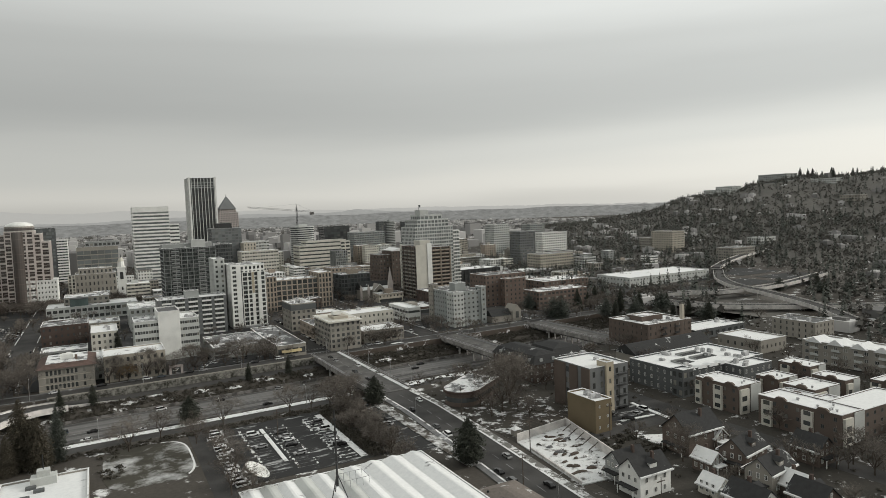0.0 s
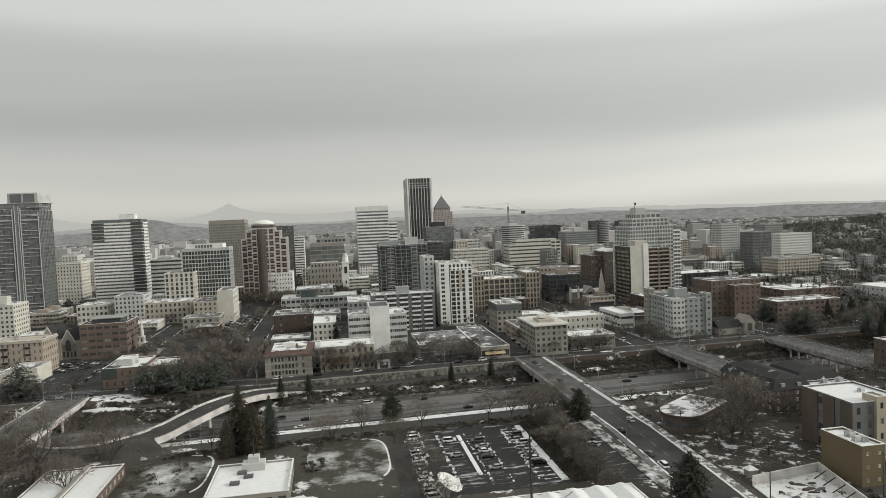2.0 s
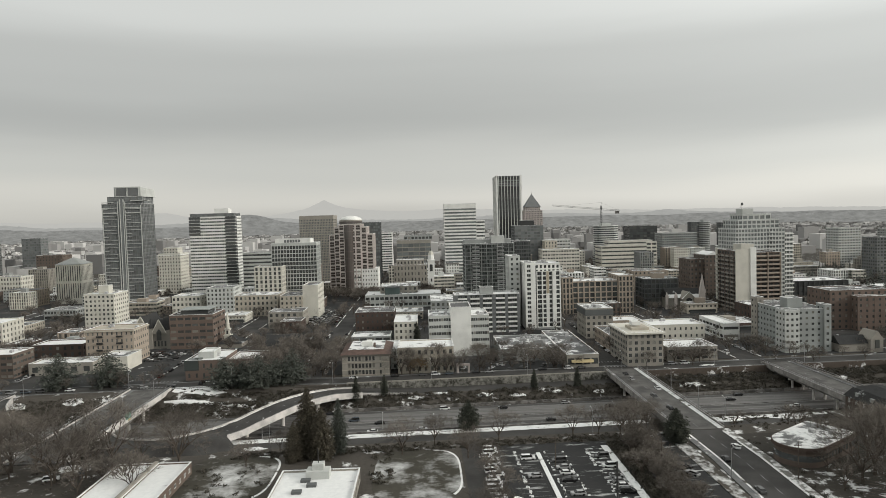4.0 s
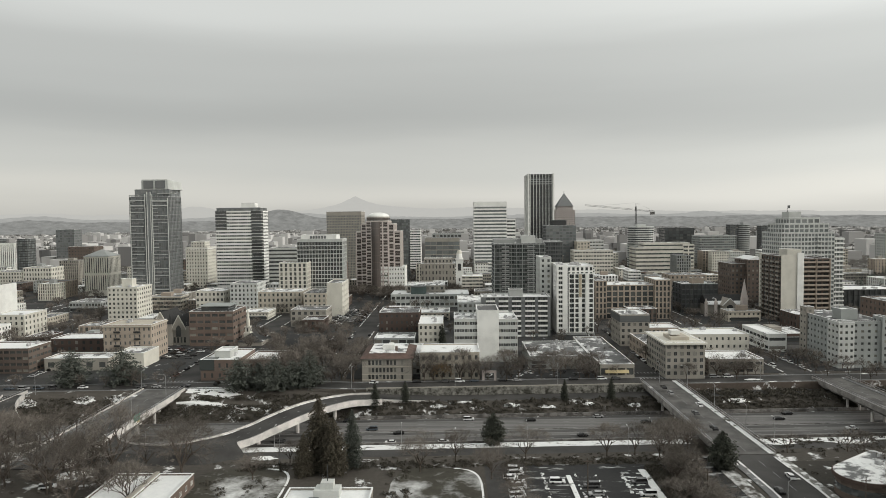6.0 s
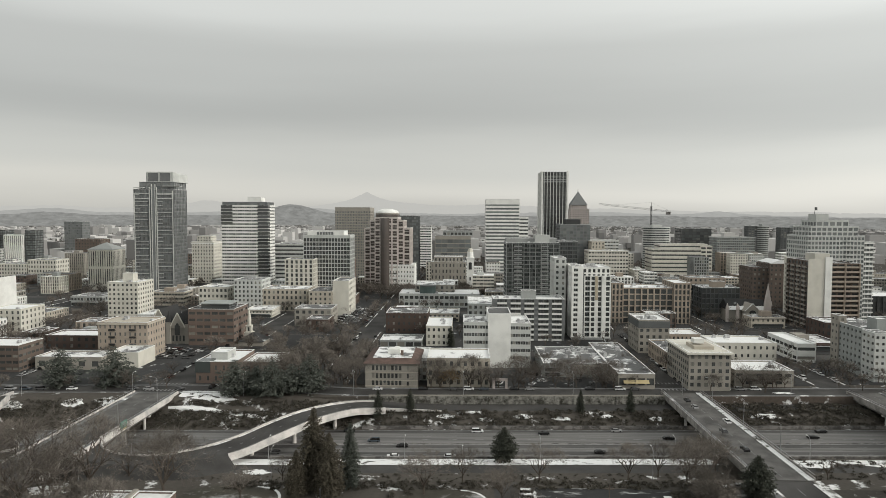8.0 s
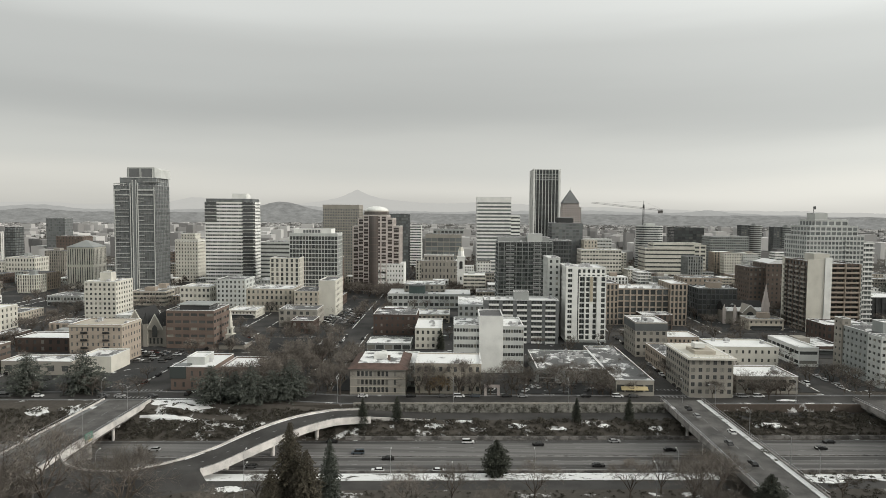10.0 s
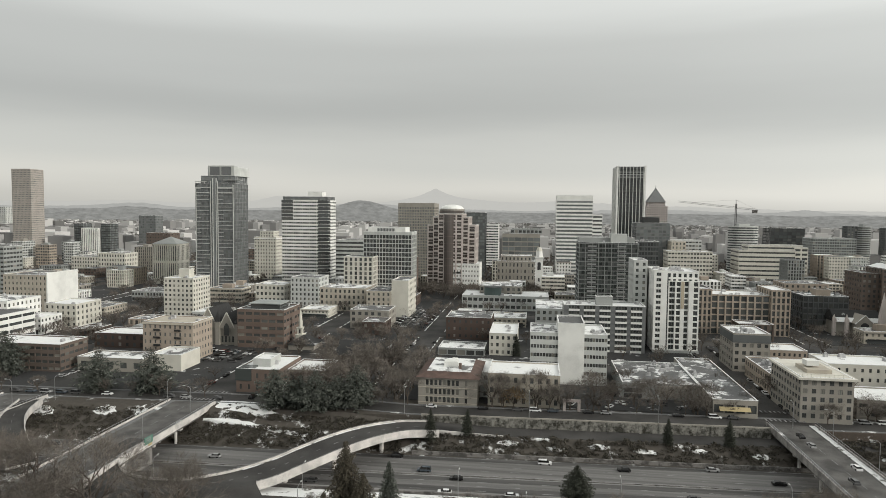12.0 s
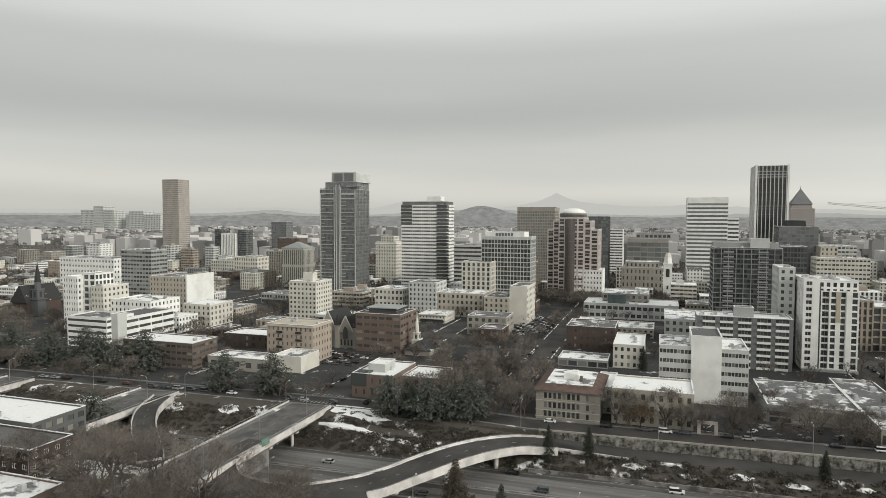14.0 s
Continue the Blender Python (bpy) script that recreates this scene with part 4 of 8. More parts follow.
building(-278, -258, 430, 452, 13, 4, 6, 6, "cream", "small cream apartment house", "apartment building", "apartment_building", ww=0.4, units=2, roof="snow_roof")
b = building(-233, -213, 478, 500, 24, 8, 7, 7, "cream", "cream eight-storey apartment house", "apartment building", "apartment_building", ww=0.5, wh=0.5, units=2, roof="thin_snow_roof")
block(b, 6, 13, 8, 14, 24, 29, 1, 0, 0, "cream", blank="fblr")
building(-105, -82, 459, 478, 10.5, 3, 6, 5, "stone", "grey three-storey corner building", "building", ww=0.5, units=2)
building(-93, -80, 440, 456, 7, 2, 3, 4, "dark_brick", "small dark brick building", "building", ww=0.4)
building(-144, -112, 520, 545, 15.5, 4, 10, 8, "beige", "wide beige building with roof plant", "building", ww=0.45, roof="thin_snow_roof", units=6)
b = building(-106, -90, 500, 530, 16.5, 5, 5, 9, "beige", "beige block with a tall blank end", "building", ww=0.4, units=4)
block(b, 16, 27, 2, 30, 0, 23.4, 6, 1, 6, "cream", 0.4, 0.5, blank="f")
building(-191, -170, 522, 545, 16.2, 4, 7, 7, "cream", "cream office building with dark windows", "office building", "office_building", ww=0.55, wh=0.5, units=2, roof="thin_snow_roof")
building(-164, -144, 518, 540, 22, 7, 7, 7, "light_grey", "pale grey seven-storey building", "office building", "office_building", ww=0.45, wh=0.55, units=2)
building(-139, -117, 560, 582, 34, 10, 6, 6, "cream", "slim cream office tower with dark window columns", "office building", "office_building", ww=0.5, wh=0.75)
building(-118, -94, 600, 622, 31, 9, 8, 7, "brick", "brown brick office block", "office building", "office_building", ww=0.5, wh=0.4, units=3)
building(-70, -45, 640, 665, 24, 6, 10, 8, "white", "white hotel wing in front of a tower", "hotel", "hotel", ww=0.35, wh=0.4, roof="snow_roof", units=2)

# ---- downtown towers ----
b = root("office_tower", -272, 589, 0, "tall grey glass tower with pale framing bars and a stepped crown", "office tower")
block(b, 0.4, 33.5, 0, 26, 0, 88.7, 30, 18, 9, "slate", 0.92, 0.76, glass="tower_glass", deep=0.35)
block(b, 4, 33, 3, 26, 88.7, 95, 2, 10, 7, "slate", 0.9, 0.8, glass="tower_glass", parapet=0.2)
f = Form()
f.loft([(8.7, 5, 95), (31.3, 5, 95), (35, 9, 95), (35, 26, 95), (8.7, 26, 95)], [(8.9, 5.2, 103.6), (31, 5.2, 103.6), (34, 9.2, 102), (34, 25.6, 102), (8.9, 25.6, 103.6)])
part("crown", f, "light_grey", b, "pale grey stepped metal crown")
for x in (10.6, 20.6):
    part("crown_panel", Form().box(x, x + 8.6, 4.75, 5.0, 96.0, 102.6), "slate", b, "large square metal crown panel")
    part("crown_frame", Form().box(x - 0.4, x, 4.6, 5.0, 95.6, 103).box(x + 8.6, x + 9, 4.6, 5.0, 95.6, 103).box(x, x + 8.6, 4.6, 5.0, 102.6, 103), "light_grey", b)
for x, y0, z in ((0.9, -0.6, 86), (13.6, -0.75, 91), (15.4, -0.75, 93), (18.3, -0.75, 93), (19.6, -0.75, 91), (32.6, -0.6, 88)):
    part("mullion_strip", Form().box(x, x + 0.5, y0, 0.1, 0, z), "light_grey", b, "pale vertical metal strip")
part("glass_joint", Form().box(15.9, 18.3, -0.3, 0.1, 0, 92), "tower_glass", b, "dark glazed joint between the two bays")
for k in range(29):
    z = 2.0 + k * 2.95
    part("balcony_band", Form().box(1.5, 5.2 + 7.2 * (k % 4 > 0), -0.62, 0.05, z, z + 0.42), "light_grey", b)
    part("balcony_band", Form().box(20.2, 24.5 + 7.6 * (k % 5 > 1), -0.62, 0.05, z, z + 0.42), "light_grey", b)
    part("floor_line", Form().box(33.45, 33.75, 0, 26, z, z + 0.25), "slate", b)
for z in (81, 85.4):
    part("framing_bar", Form().box(0.9, 13.8, -0.7, 0.05, z, z + 0.6), "light_grey", b)
    part("framing_bar", Form().box(19.6, 33, -0.7, 0.05, z, z + 0.6), "light_grey", b)
part("roof_canopy", Form().box(0.5, 9, -0.5, 4, 90.2, 90.6), "light_grey", b)
part("roof_canopy", Form().box(24, 38, 1, 6, 91.5, 92), "light_grey", b)
for x in (1, 4.8, 8.4):
    part("canopy_post", Form().tube(x, 0, 88.7, 90.2, 0.2, n=6), "light_grey", b)

b = root("office_tower", -206, 608, 0, "white banded office tower with dark corners and stepped top", "office tower")
block(b, 0, 39.4, 0, 21, 0, 76, 27, 20, 11, "white", 0.92, 0.45, glass="dark_glass")
block(b, 0.6, 38.8, 0.8, 20, 76, 79, 1, 18, 9, "slate", 0.92, 0.7, glass="tower_glass", parapet=0.3)
block(b, 20.3, 32.4, 6, 16, 79, 83.2, 1, 0, 0, "white", blank="fblr", parapet=0.2)
for k in range(27):
    z = 1.05 + 2.815 * k
    part("corner_glazing", Form().box(31, 39.7, -0.3, 0.3, z, z + 2.3).box(39.2, 39.75, 0.3, 5, z, z + 2.3), "dark_glass", b)
    if k > 20:
        part("corner_glazing", Form().box(-0.25, 9.5, -0.3, 0.3, z, z + 2.3), "dark_glass", b)

b = building(-128, -91, 575, 597, 52, 15, 15, 8, "light_grey", "white-framed office block with dark windows and a roof sign", "office building", "office_building", ww=0.88, wh=0.8, glass="dark_glass", proud=0.15, head=1.5)
block(b, 3, 32, 1, 18, 52, 55.4, 1, 0, 0, "white", blank="fblr")
for j in range(6):
    part("sign_block", Form().box(10.5 + j * 2.3, 12.2 + j * 2.3, 0.8, 1.0, 52.9, 55.2), "slate", b)

b = root("office_tower", -90, 640, 0, "stone and glass office tower with a shallow dome", "office tower")
for x0, x1, y0, z, nf, nx in ((0, 41, 3, 56.4, 10, 7), (5, 35.2, 1.5, 63.4, 11, 6), (9.6, 30, 0, 66, 12, 4)):
    block(b, x0, x1, y0, 33 + y0 * 0.2, 0, z, nf, nx, 6, "pale_granite", 0.74, 0.72, glass="brown_glass", deep=0.45, proud=0.15)
    for k in range(nf):
        part("sill_band", Form().box(x0 - 0.1, x1 + 0.1, y0 - 0.12, y0 + 0.3, z * (k + 0.52) / nf, z * (k + 0.52) / nf + 0.3), "pale_granite", b)
part("glass_bay", Form().tube(18.7, 2.6, 6, 65.8, 4.9, n=18), "brown_glass", b, "dark glazed rounded central bay")
for k in range(9):
    part("transom", Form().tube(18.7, 2.6, 10 + 6.2 * k, 10.25 + 6.2 * k, 5.0, n=18), "brown", b)
f = Form()
for k in range(6):
    a0, a1 = math.pi / 2 * k / 6, math.pi / 2 * (k + 1) / 6
    f.loft(f.ring(19.8, 12, 70.4 + 3.9 * math.sin(a0), 10.4 * math.cos(a0), 24), f.ring(19.8, 12, 70.4 + 3.9 * math.sin(a1), 10.4 * math.cos(a1) + 0.02, 24))
part("dome", f, "white", b, "pale shallow dome")
part("drum", Form().tube(19.8, 12, 66, 70.4, 10.8, n=24), "stone", b)
part("drum_glazing", Form().tube(19.8, 12, 67, 69.2, 10.95, n=24), "brown_glass", b)
building(-69.5, -50, 760, 785, 67, 20, 8, 8, "dark_grey", "dark glass tower behind the domed one", "office tower", "office_tower", ww=0.9, wh=0.75, glass="tower_glass", units=2)
building(-62, -44, 900, 925, 52, 16, 6, 6, "white", "slim white banded office block", "office building", "office_building", ww=0.96, wh=0.45, glass="dark_glass")

building(-129, -94, 706, 735, 75.5, 27, 22, 16, "stone", "brown office slab with a fine grid", "office tower", "office_tower", ww=0.6, wh=0.62, glass="tower_glass", head=3)
b = building(-32, 6, 760, 790, 46, 9, 6, 6, "stone", "dark office block with pale floor bands", "office building", "office_building", ww=0.96, wh=0.8, glass="tower_glass", units=3, head=3)
block(b, 8, 40, 3, 26, 46, 51, 1, 8, 5, "grey", 0.7, 0.5)
part("antenna", Form().tube(20, 12, 51, 58, 0.3, 0.1), "dark_metal", b)
b = building(-33, 1, 690, 716, 23, 4, 10, 6, "stone", "old stone courthouse with tall windows", "courthouse", "courthouse", ww=0.35, wh=0.55, units=2, roof="thin_snow_roof")
block(b, 3, 31, 4, 22, 23, 28, 1, 8, 5, "stone", 0.4, 0.5, roof="thin_snow_roof")
b = building(22, 58, 766, 796, 85, 22, 1, 1, "white", "white tower with dark horizontal window bands", "office tower", "office_tower", ww=0.985, wh=0.5, glass="tower_glass", head=4)
block(b, 36, 46, 4, 30, 0, 66, 17, 1, 1, "white", 0.99, 0.45, glass="dark_glass")

b = root("skyscraper", 97.5, 905, 0, "tall dark skyscraper with pale vertical ribs", "skyscraper")
block(b, 0, 33, 0, 42, 0, 124, 1, 0, 0, "charcoal", blank="fblr", parapet=0)
for k in range(40):
    part("storey_glass", Form().box(0.6, 32.4, -0.15, 0.1, 2.5 + 3.05 * k, 4.2 + 3.05 * k), "dark_glass", b)
for j in range(8):
    part("rib", Form().box(2.4 + j * 4.0, 3.2 + j * 4.0, -1.1, 0.2, 0, 124.3), "light_grey", b)
for x in (-0.6, 31.6):
    part("corner_rib", Form().box(x, x + 2.0, -1.1, 1.2, 0, 125), "white", b)
for z in (111, 114, 117):
    part("plant_band", Form().box(0.4, 32.6, -0.5, 0.1, z, z + 1.0), "grey", b)
part("side_wall", Form().box(-0.7, 0, 1.2, 42, 0, 124.5), "light_grey", b, "pale marble side wall")
for j in range(9):
    part("rib", Form().box(-1.1, -0.6, 3 + j * 4.4, 3.8 + j * 4.4, 0, 124), "white", b)

b = root("office_tower", 156, 1050, 0, "brick tower with a pyramid roof", "office tower")
block(b, 0, 29, 0, 29, 0, 78, 24, 12, 12, "pink", 0.5, 0.5, glass="dark_glass")
block(b, 3, 26, 3, 26, 78, 84, 2, 8, 8, "pink", 0.5, 0.5)
part("pyramid_roof", Form().loft([(2, 2, 84), (27, 2, 84), (27, 27, 84), (2, 27, 84)], [(14, 14, 104), (15, 14, 104), (15, 15, 104), (14, 15, 104)]), "slate", b, "dark pyramid roof")
part("finial", Form().tube(14.5, 14.5, 104, 108, 0.5, 0.1), "dark_metal", b)
b = building(106, 140, 800, 830, 58, 17, 9, 8, "slate", "dark glass office tower", "office tower", "office_tower", ww=0.85, wh=0.7, glass="tower_glass")
block(b, 8, 24, 5, 20, 58, 64, 1, 0, 0, "charcoal", blank="fblr")
building(138, 152, 780, 800, 40, 10, 4, 6, "beige", "beige plain office block", "office building", "office_building", ww=0.4)
b = root("apartment_tower", 228, 900, 0, "white apartment tower with rounded ends and balcony stripes", "apartment tower")
def rounded_tower(b, x0, x1, y0, y1, h, floors, wall):
    """A tower with round ends and a balcony stripe on each floor."""
    r = (y1 - y0) / 2
    n = 12
    oval = lambda e, z: [(x1 - r + (r + e) * math.sin(math.pi * j / n), y0 + r - (r + e) * math.cos(math.pi * j / n), z) for j in range(n + 1)] + [(x0 + r - (r + e) * math.sin(math.pi * j / n), y0 + r + (r + e) * math.cos(math.pi * j / n), z) for j in range(n + 1)]
    part("window_core", Form().loft(oval(-0.7, 0), oval(-0.7, h)), "dark_glass", b)
    fh = h / floors
    for k in range(floors):
        part("balcony_stripe", Form().loft(oval(0, k * fh), oval(0, k * fh + fh * 0.5)), wall, b)
    part("roof", Form().loft(oval(0, h), oval(0, h + 1.2)), wall, b)
    part("penthouse", Form().box(x0 + r, x1 - r, y0 + r * 0.5, y1 - r * 0.5, h + 1.2, h + 4), wall, b)
rounded_tower(b, 0, 34, 0, 22, 53, 18, "light_grey")
b = building(206, 260, 790, 818, 32, 7, 1, 1, "cream", "wide white office block with dark bands", "office building", "office_building", ww=0.99, wh=0.36, glass="dark_glass", units=4)
block(b, 10, 62, 4, 26, 32, 37, 1, 1, 1, "cream", 0.99, 0.3, glass="dark_glass")
block(b, 54, 67, 3, 28, 0, 35, 8, 2, 4, "cream", 0.8, 0.5)
building(306, 348, 1000, 1030, 50, 12, 8, 6, "charcoal", "black glass office block", "office building", "office_building", ww=0.9, wh=0.8, glass="dark_glass")
building(319, 366, 900, 930, 41, 13, 18, 10, "greenish", "grey-green apartment block with flat roof", "apartment building", "apartment_building", ww=0.7, wh=0.6, units=4)
for x, h in ((401, 53), (446, 51)):
    b = root("apartment_tower", x, 1000, 0, "slim grey apartment tower with rounded balcony ends", "apartment tower", "slim apartment towers")
    rounded_tower(b, 9, 31, 0, 20, h, 19, "grey")
    block(b, 0, 12, 3, 18, 0, h + 1, 18, 3, 4, "dark_grey", 0.5, 0.5)
building(131, 173, 760, 785, 31, 8, 14, 8, "cream", "pale eight-storey office block", "office building", "office_building", ww=0.75, wh=0.4, units=5, roof="thin_snow_roof")
building(140, 172, 800, 822, 40.5, 11, 10, 8, "light_grey", "taller pale office block behind", "office building", "office_building", ww=0.8, wh=0.4, units=2, roof="thin_snow_roof")
b = building(217, 236, 560, 585, 30, 9, 6, 7, "brown", "stepped brown brick apartment block with sloped top", "apartment building", "apartment_building", ww=0.5, wh=0.5, units=1)
block(b, 11, 27, -3, 20, 0, 33.5, 10, 5, 6, "brown", 0.4, 0.45)
part("sloped_roof", Form().loft([(10.8, -3.2, 33.5), (27.2, -3.2, 33.5), (27.2, 20, 33.5), (10.8, 20, 33.5)], [(18.5, -3.2, 36.2), (19.5, -3.2, 36.2), (19.5, 20, 36.2), (18.5, 20, 36.2)]), "snow_roof", b, "low gabled roof under snow")
block(b, 25, 34, -1, 22, 0, 26, 8, 3, 6, "brown", 0.5, 0.5)
b = building(159, 184, 503, 522, 20.5, 6, 9, 6, "dark_grey", "dark-gridded building with white corner balconies", "apartment building", "apartment_building", ww=0.85, wh=0.78, glass="dark_glass", units=5, roof="thin_snow_roof", proud=0.3)
block(b, 9, 17, 5, 12, 20.5, 24, 1, 0, 0, "tan", blank="fblr")
building(183, 213, 600, 624, 18, 5, 8, 6, "tan", "pale brown apartment building with roof rooms", "apartment building", "apartment_building", ww=0.4, wh=0.5, units=4)
b = building(-341, -318, 640, 662, 36, 2, 11, 10, "cream", "pale office building with tall window slots and hipped top", "office building", "office_building", ww=0.4, wh=0.86, glass="dark_glass", foot=4)
hip_roof(b, 0, 23, 0, 22, 36.6, 6, "grey")
b = building(-606, -582, 900, 918, 40, 1, 9, 6, "white", "white ribbed office tower between dark slabs", "office tower", "office_tower", ww=0.45, wh=0.95, glass="dark_glass", proud=0.5)
for x in (-620, -580):
    building(x, x + 13, 904, 922, 46, 14, 4, 6, "charcoal", "dark glass slab of an office tower", "office tower", "office_tower", ww=0.9, wh=0.7, glass="tower_glass")
building(-587, -560, 1000, 1020, 56.5, 15, 9, 6, "slate", "grey office slab with blank ends", "office tower", "office_tower", ww=0.85, wh=0.6, glass="tower_glass")
building(-480, -448, 850, 872, 37, 10, 9, 6, "brown", "brown brick office block", "office building", "office_building", ww=0.4, wh=0.4, units=2)
for x, h in ((-468, 18), (-438, 22)):
    building(x, x + 29, 700, 722, h, 5, 10, 8, "cream", "cream stone office building with a cornice", "office building", "office_building", ww=0.5, wh=0.55, units=4)
b = building(-271, -249, 700, 724, 41, 12, 8, 9, "cream", "white tiled hotel with a stepped top", "hotel", "hotel", ww=0.4, wh=0.5)
block(b, 4, 18, 4, 18, 41, 46.5, 2, 5, 5, "cream", 0.4, 0.5)
part("cornice", Form().box(-0.6, 22.6, -0.6, 24.6, 39.5, 40.3), "white", b)
building(-171, -143, 640, 668, 42, 12, 1, 1, "light_grey", "stepped white office block with window bands", "office building", "office_building", ww=0.98, wh=0.45, glass="dark_glass")
b = building(-711, -682, 902, 926, 119.5, 40, 14, 12, "beige_granite", "tall pale beige tower with a dense grid of windows", "skyscraper", "skyscraper", ww=0.6, wh=0.36, glass="tower_glass")
for x, w, z in ((-2280, 66, 84), (-2212, 50, 100), (-2160, 56, 84), (-2030, 70, 80), (-1955, 78, 66)):
    building(x, x + w, 2200, 2260, z, 9, 10, 8, "light_grey", "far pale hospital block beyond the river", "hospital", "hospital", ww=0.4, wh=0.5)

b = root("apartment_tower", 207.6, 462, 0, "brown brick apartment tower with a broad white end wall", "apartment tower")
block(b, 0, 13.8, 0.4, 29, 0, 41.8, 14, 1, 7, "brown", 0.78, 0.62, glass="dark_glass", deep=0.5, blank="f")
block(b, 13.8, 31, 1.5, 29, 0, 40.2, 14, 4, 7, "brown", 0.8, 0.66, glass="dark_glass", deep=0.6)
part("end_wall", Form().box(-0.1, 9.6, 0, 0.4, 0, 43.2), "cream", b, "smooth cream end wall")
part("end_wall", Form().box(9.8, 13.8, -0.5, 0.4, 0, 44.4), "white", b, "smooth pale end wall")
part("end_wall", Form().box(-0.5, 0.1, 26.8, 29.6, 0, 43), "cream", b, "smooth cream end wall")
block(b, 5, 14, 3, 14, 41.8, 46, 1, 0, 0, "cream", blank="fblr")
for k in range(13):
    z = 3.0 + 2.9 * k
    for x in (14.2, 22.8):
        part("balcony", Form().box(x, x + 7.6, 0.3, 1.5, z, z + 0.25).box(x, x + 7.6, 0.3, 0.45, z + 0.25, z + 1.1), "tan", b)
    for y in (2, 9, 16, 23):
        part("balcony", Form().box(-0.9, 0, y, y + 4.5, z, z + 0.25).box(-0.9, -0.75, y, y + 4.5, z + 0.25, z + 1.1), "stone", b)
for x in (22.1, 30.7):
    part("fin", Form().box(x, x + 0.5, 0.2, 1.5, 0, 40.6), "tan", b)

b = building(222, 258, 492, 520, 56, 19, 16, 10, "light_grey", "pale apartment tower with glassy stepped terraces", "apartment tower", "apartment_tower", ww=0.74, wh=0.62, glass="tower_glass")
block(b, 3, 33, 2, 26, 56, 62, 2, 9, 6, "light_grey", 0.78, 0.66, glass="tower_glass")
block(b, 7, 28, 4, 23, 62, 66, 1, 5, 5, "light_grey", 0.75, 0.6, glass="tower_glass")
block(b, 9, 17, 8, 18, 66, 70, 1, 0, 0, "light_grey", blank="fblr")
block(b, 36, 43, 2, 26, 0, 52, 17, 3, 7, "light_grey", 0.8, 0.6, glass="tower_glass")
for k in range(17):
    part("balcony", Form().box(24, 28.5, -0.9, 0, 3.2 + 3.1 * k, 4.0 + 3.1 * k), "light_grey", b)
    part("balcony", Form().box(36.5, 43.4, 1.1, 2, 3.2 + 3.0 * k, 4.0 + 3.0 * k), "white", b)
part("antenna", Form().tube(10, 12, 70, 75, 0.2, 0.1), "dark_metal", b)
part("flag", Form().box(10, 11.6, 11.9, 12.1, 73, 75), "dark_grey", b)
b = building(228, 262, 392, 414, 22, 7, 9, 6, "brick", "brown brick apartment house with stepped wings", "apartment building", "apartment_building", ww=0.35, wh=0.45, units=3)
block(b, 12, 30, -6, 0, 0, 19, 6, 5, 2, "brick", 0.35, 0.45)
building(247, 288, 355, 372, 12, 4, 12, 5, "brick", "brick office building with pale bands", "office building", "office_building", ww=0.6, wh=0.5, units=4, roof="thin_snow_roof")
building(270, 315, 508, 535, 15, 4, 12, 7, "charcoal", "dark framed building with white piers", "office building", "office_building", ww=0.8, wh=0.75, proud=0.4, roof="snow_roof", units=4)
building(372, 466, 400, 440, 7.5, 2, 26, 10, "light_grey", "long white hall with rows of small windows", "school", "school", ww=0.4, wh=0.3, roof="snow_roof", units=3)
building(300, 345, 420, 450, 9, 3, 12, 8, "brick", "low brick school building", "school", "school", ww=0.5, roof="thin_snow_roof", units=3)
building(196, 222, 420, 440, 11, 3, 7, 5, "dark_brick", "dark brick lodge behind trees", "building", ww=0.4, units=2, roof="thin_snow_roof")
for x, y, w, d, h, wall, lab in ((430, 640, 22, 22, 40, "slate", "grey apartment tower"), (470, 760, 26, 24, 46, "light_grey", "pale apartment tower"), (500, 690, 40, 18, 34, "white", "white slab block with dark bands"),
                            (560, 800, 26, 24, 42, "grey", "grey apartment slab"), (400, 560, 44, 24, 18, "beige", "beige stepped apartment block"), (620, 620, 40, 20, 22, "stone", "grey apartment block"),
                            (600, 480, 36, 22, 15, "stone", "plain grey block on the slope"), (700, 520, 30, 18, 20, "light_grey", "pale apartment block on the slope")):
    building(x, x + w, y, y + d, h, max(2, int(h / 3)), int(w / 3), int(d / 3), wall, lab + " on the south side", "apartment building", "apartment_building", ww=0.6, wh=0.5, units=2)

# ---- the churches ----
b = root("church", -168, 401, 0, "dark stone church with steep gables and pale copings", "church")
part("nave", Form().box(0, 20, 0, 22, 0, 8.5), "stone", b)


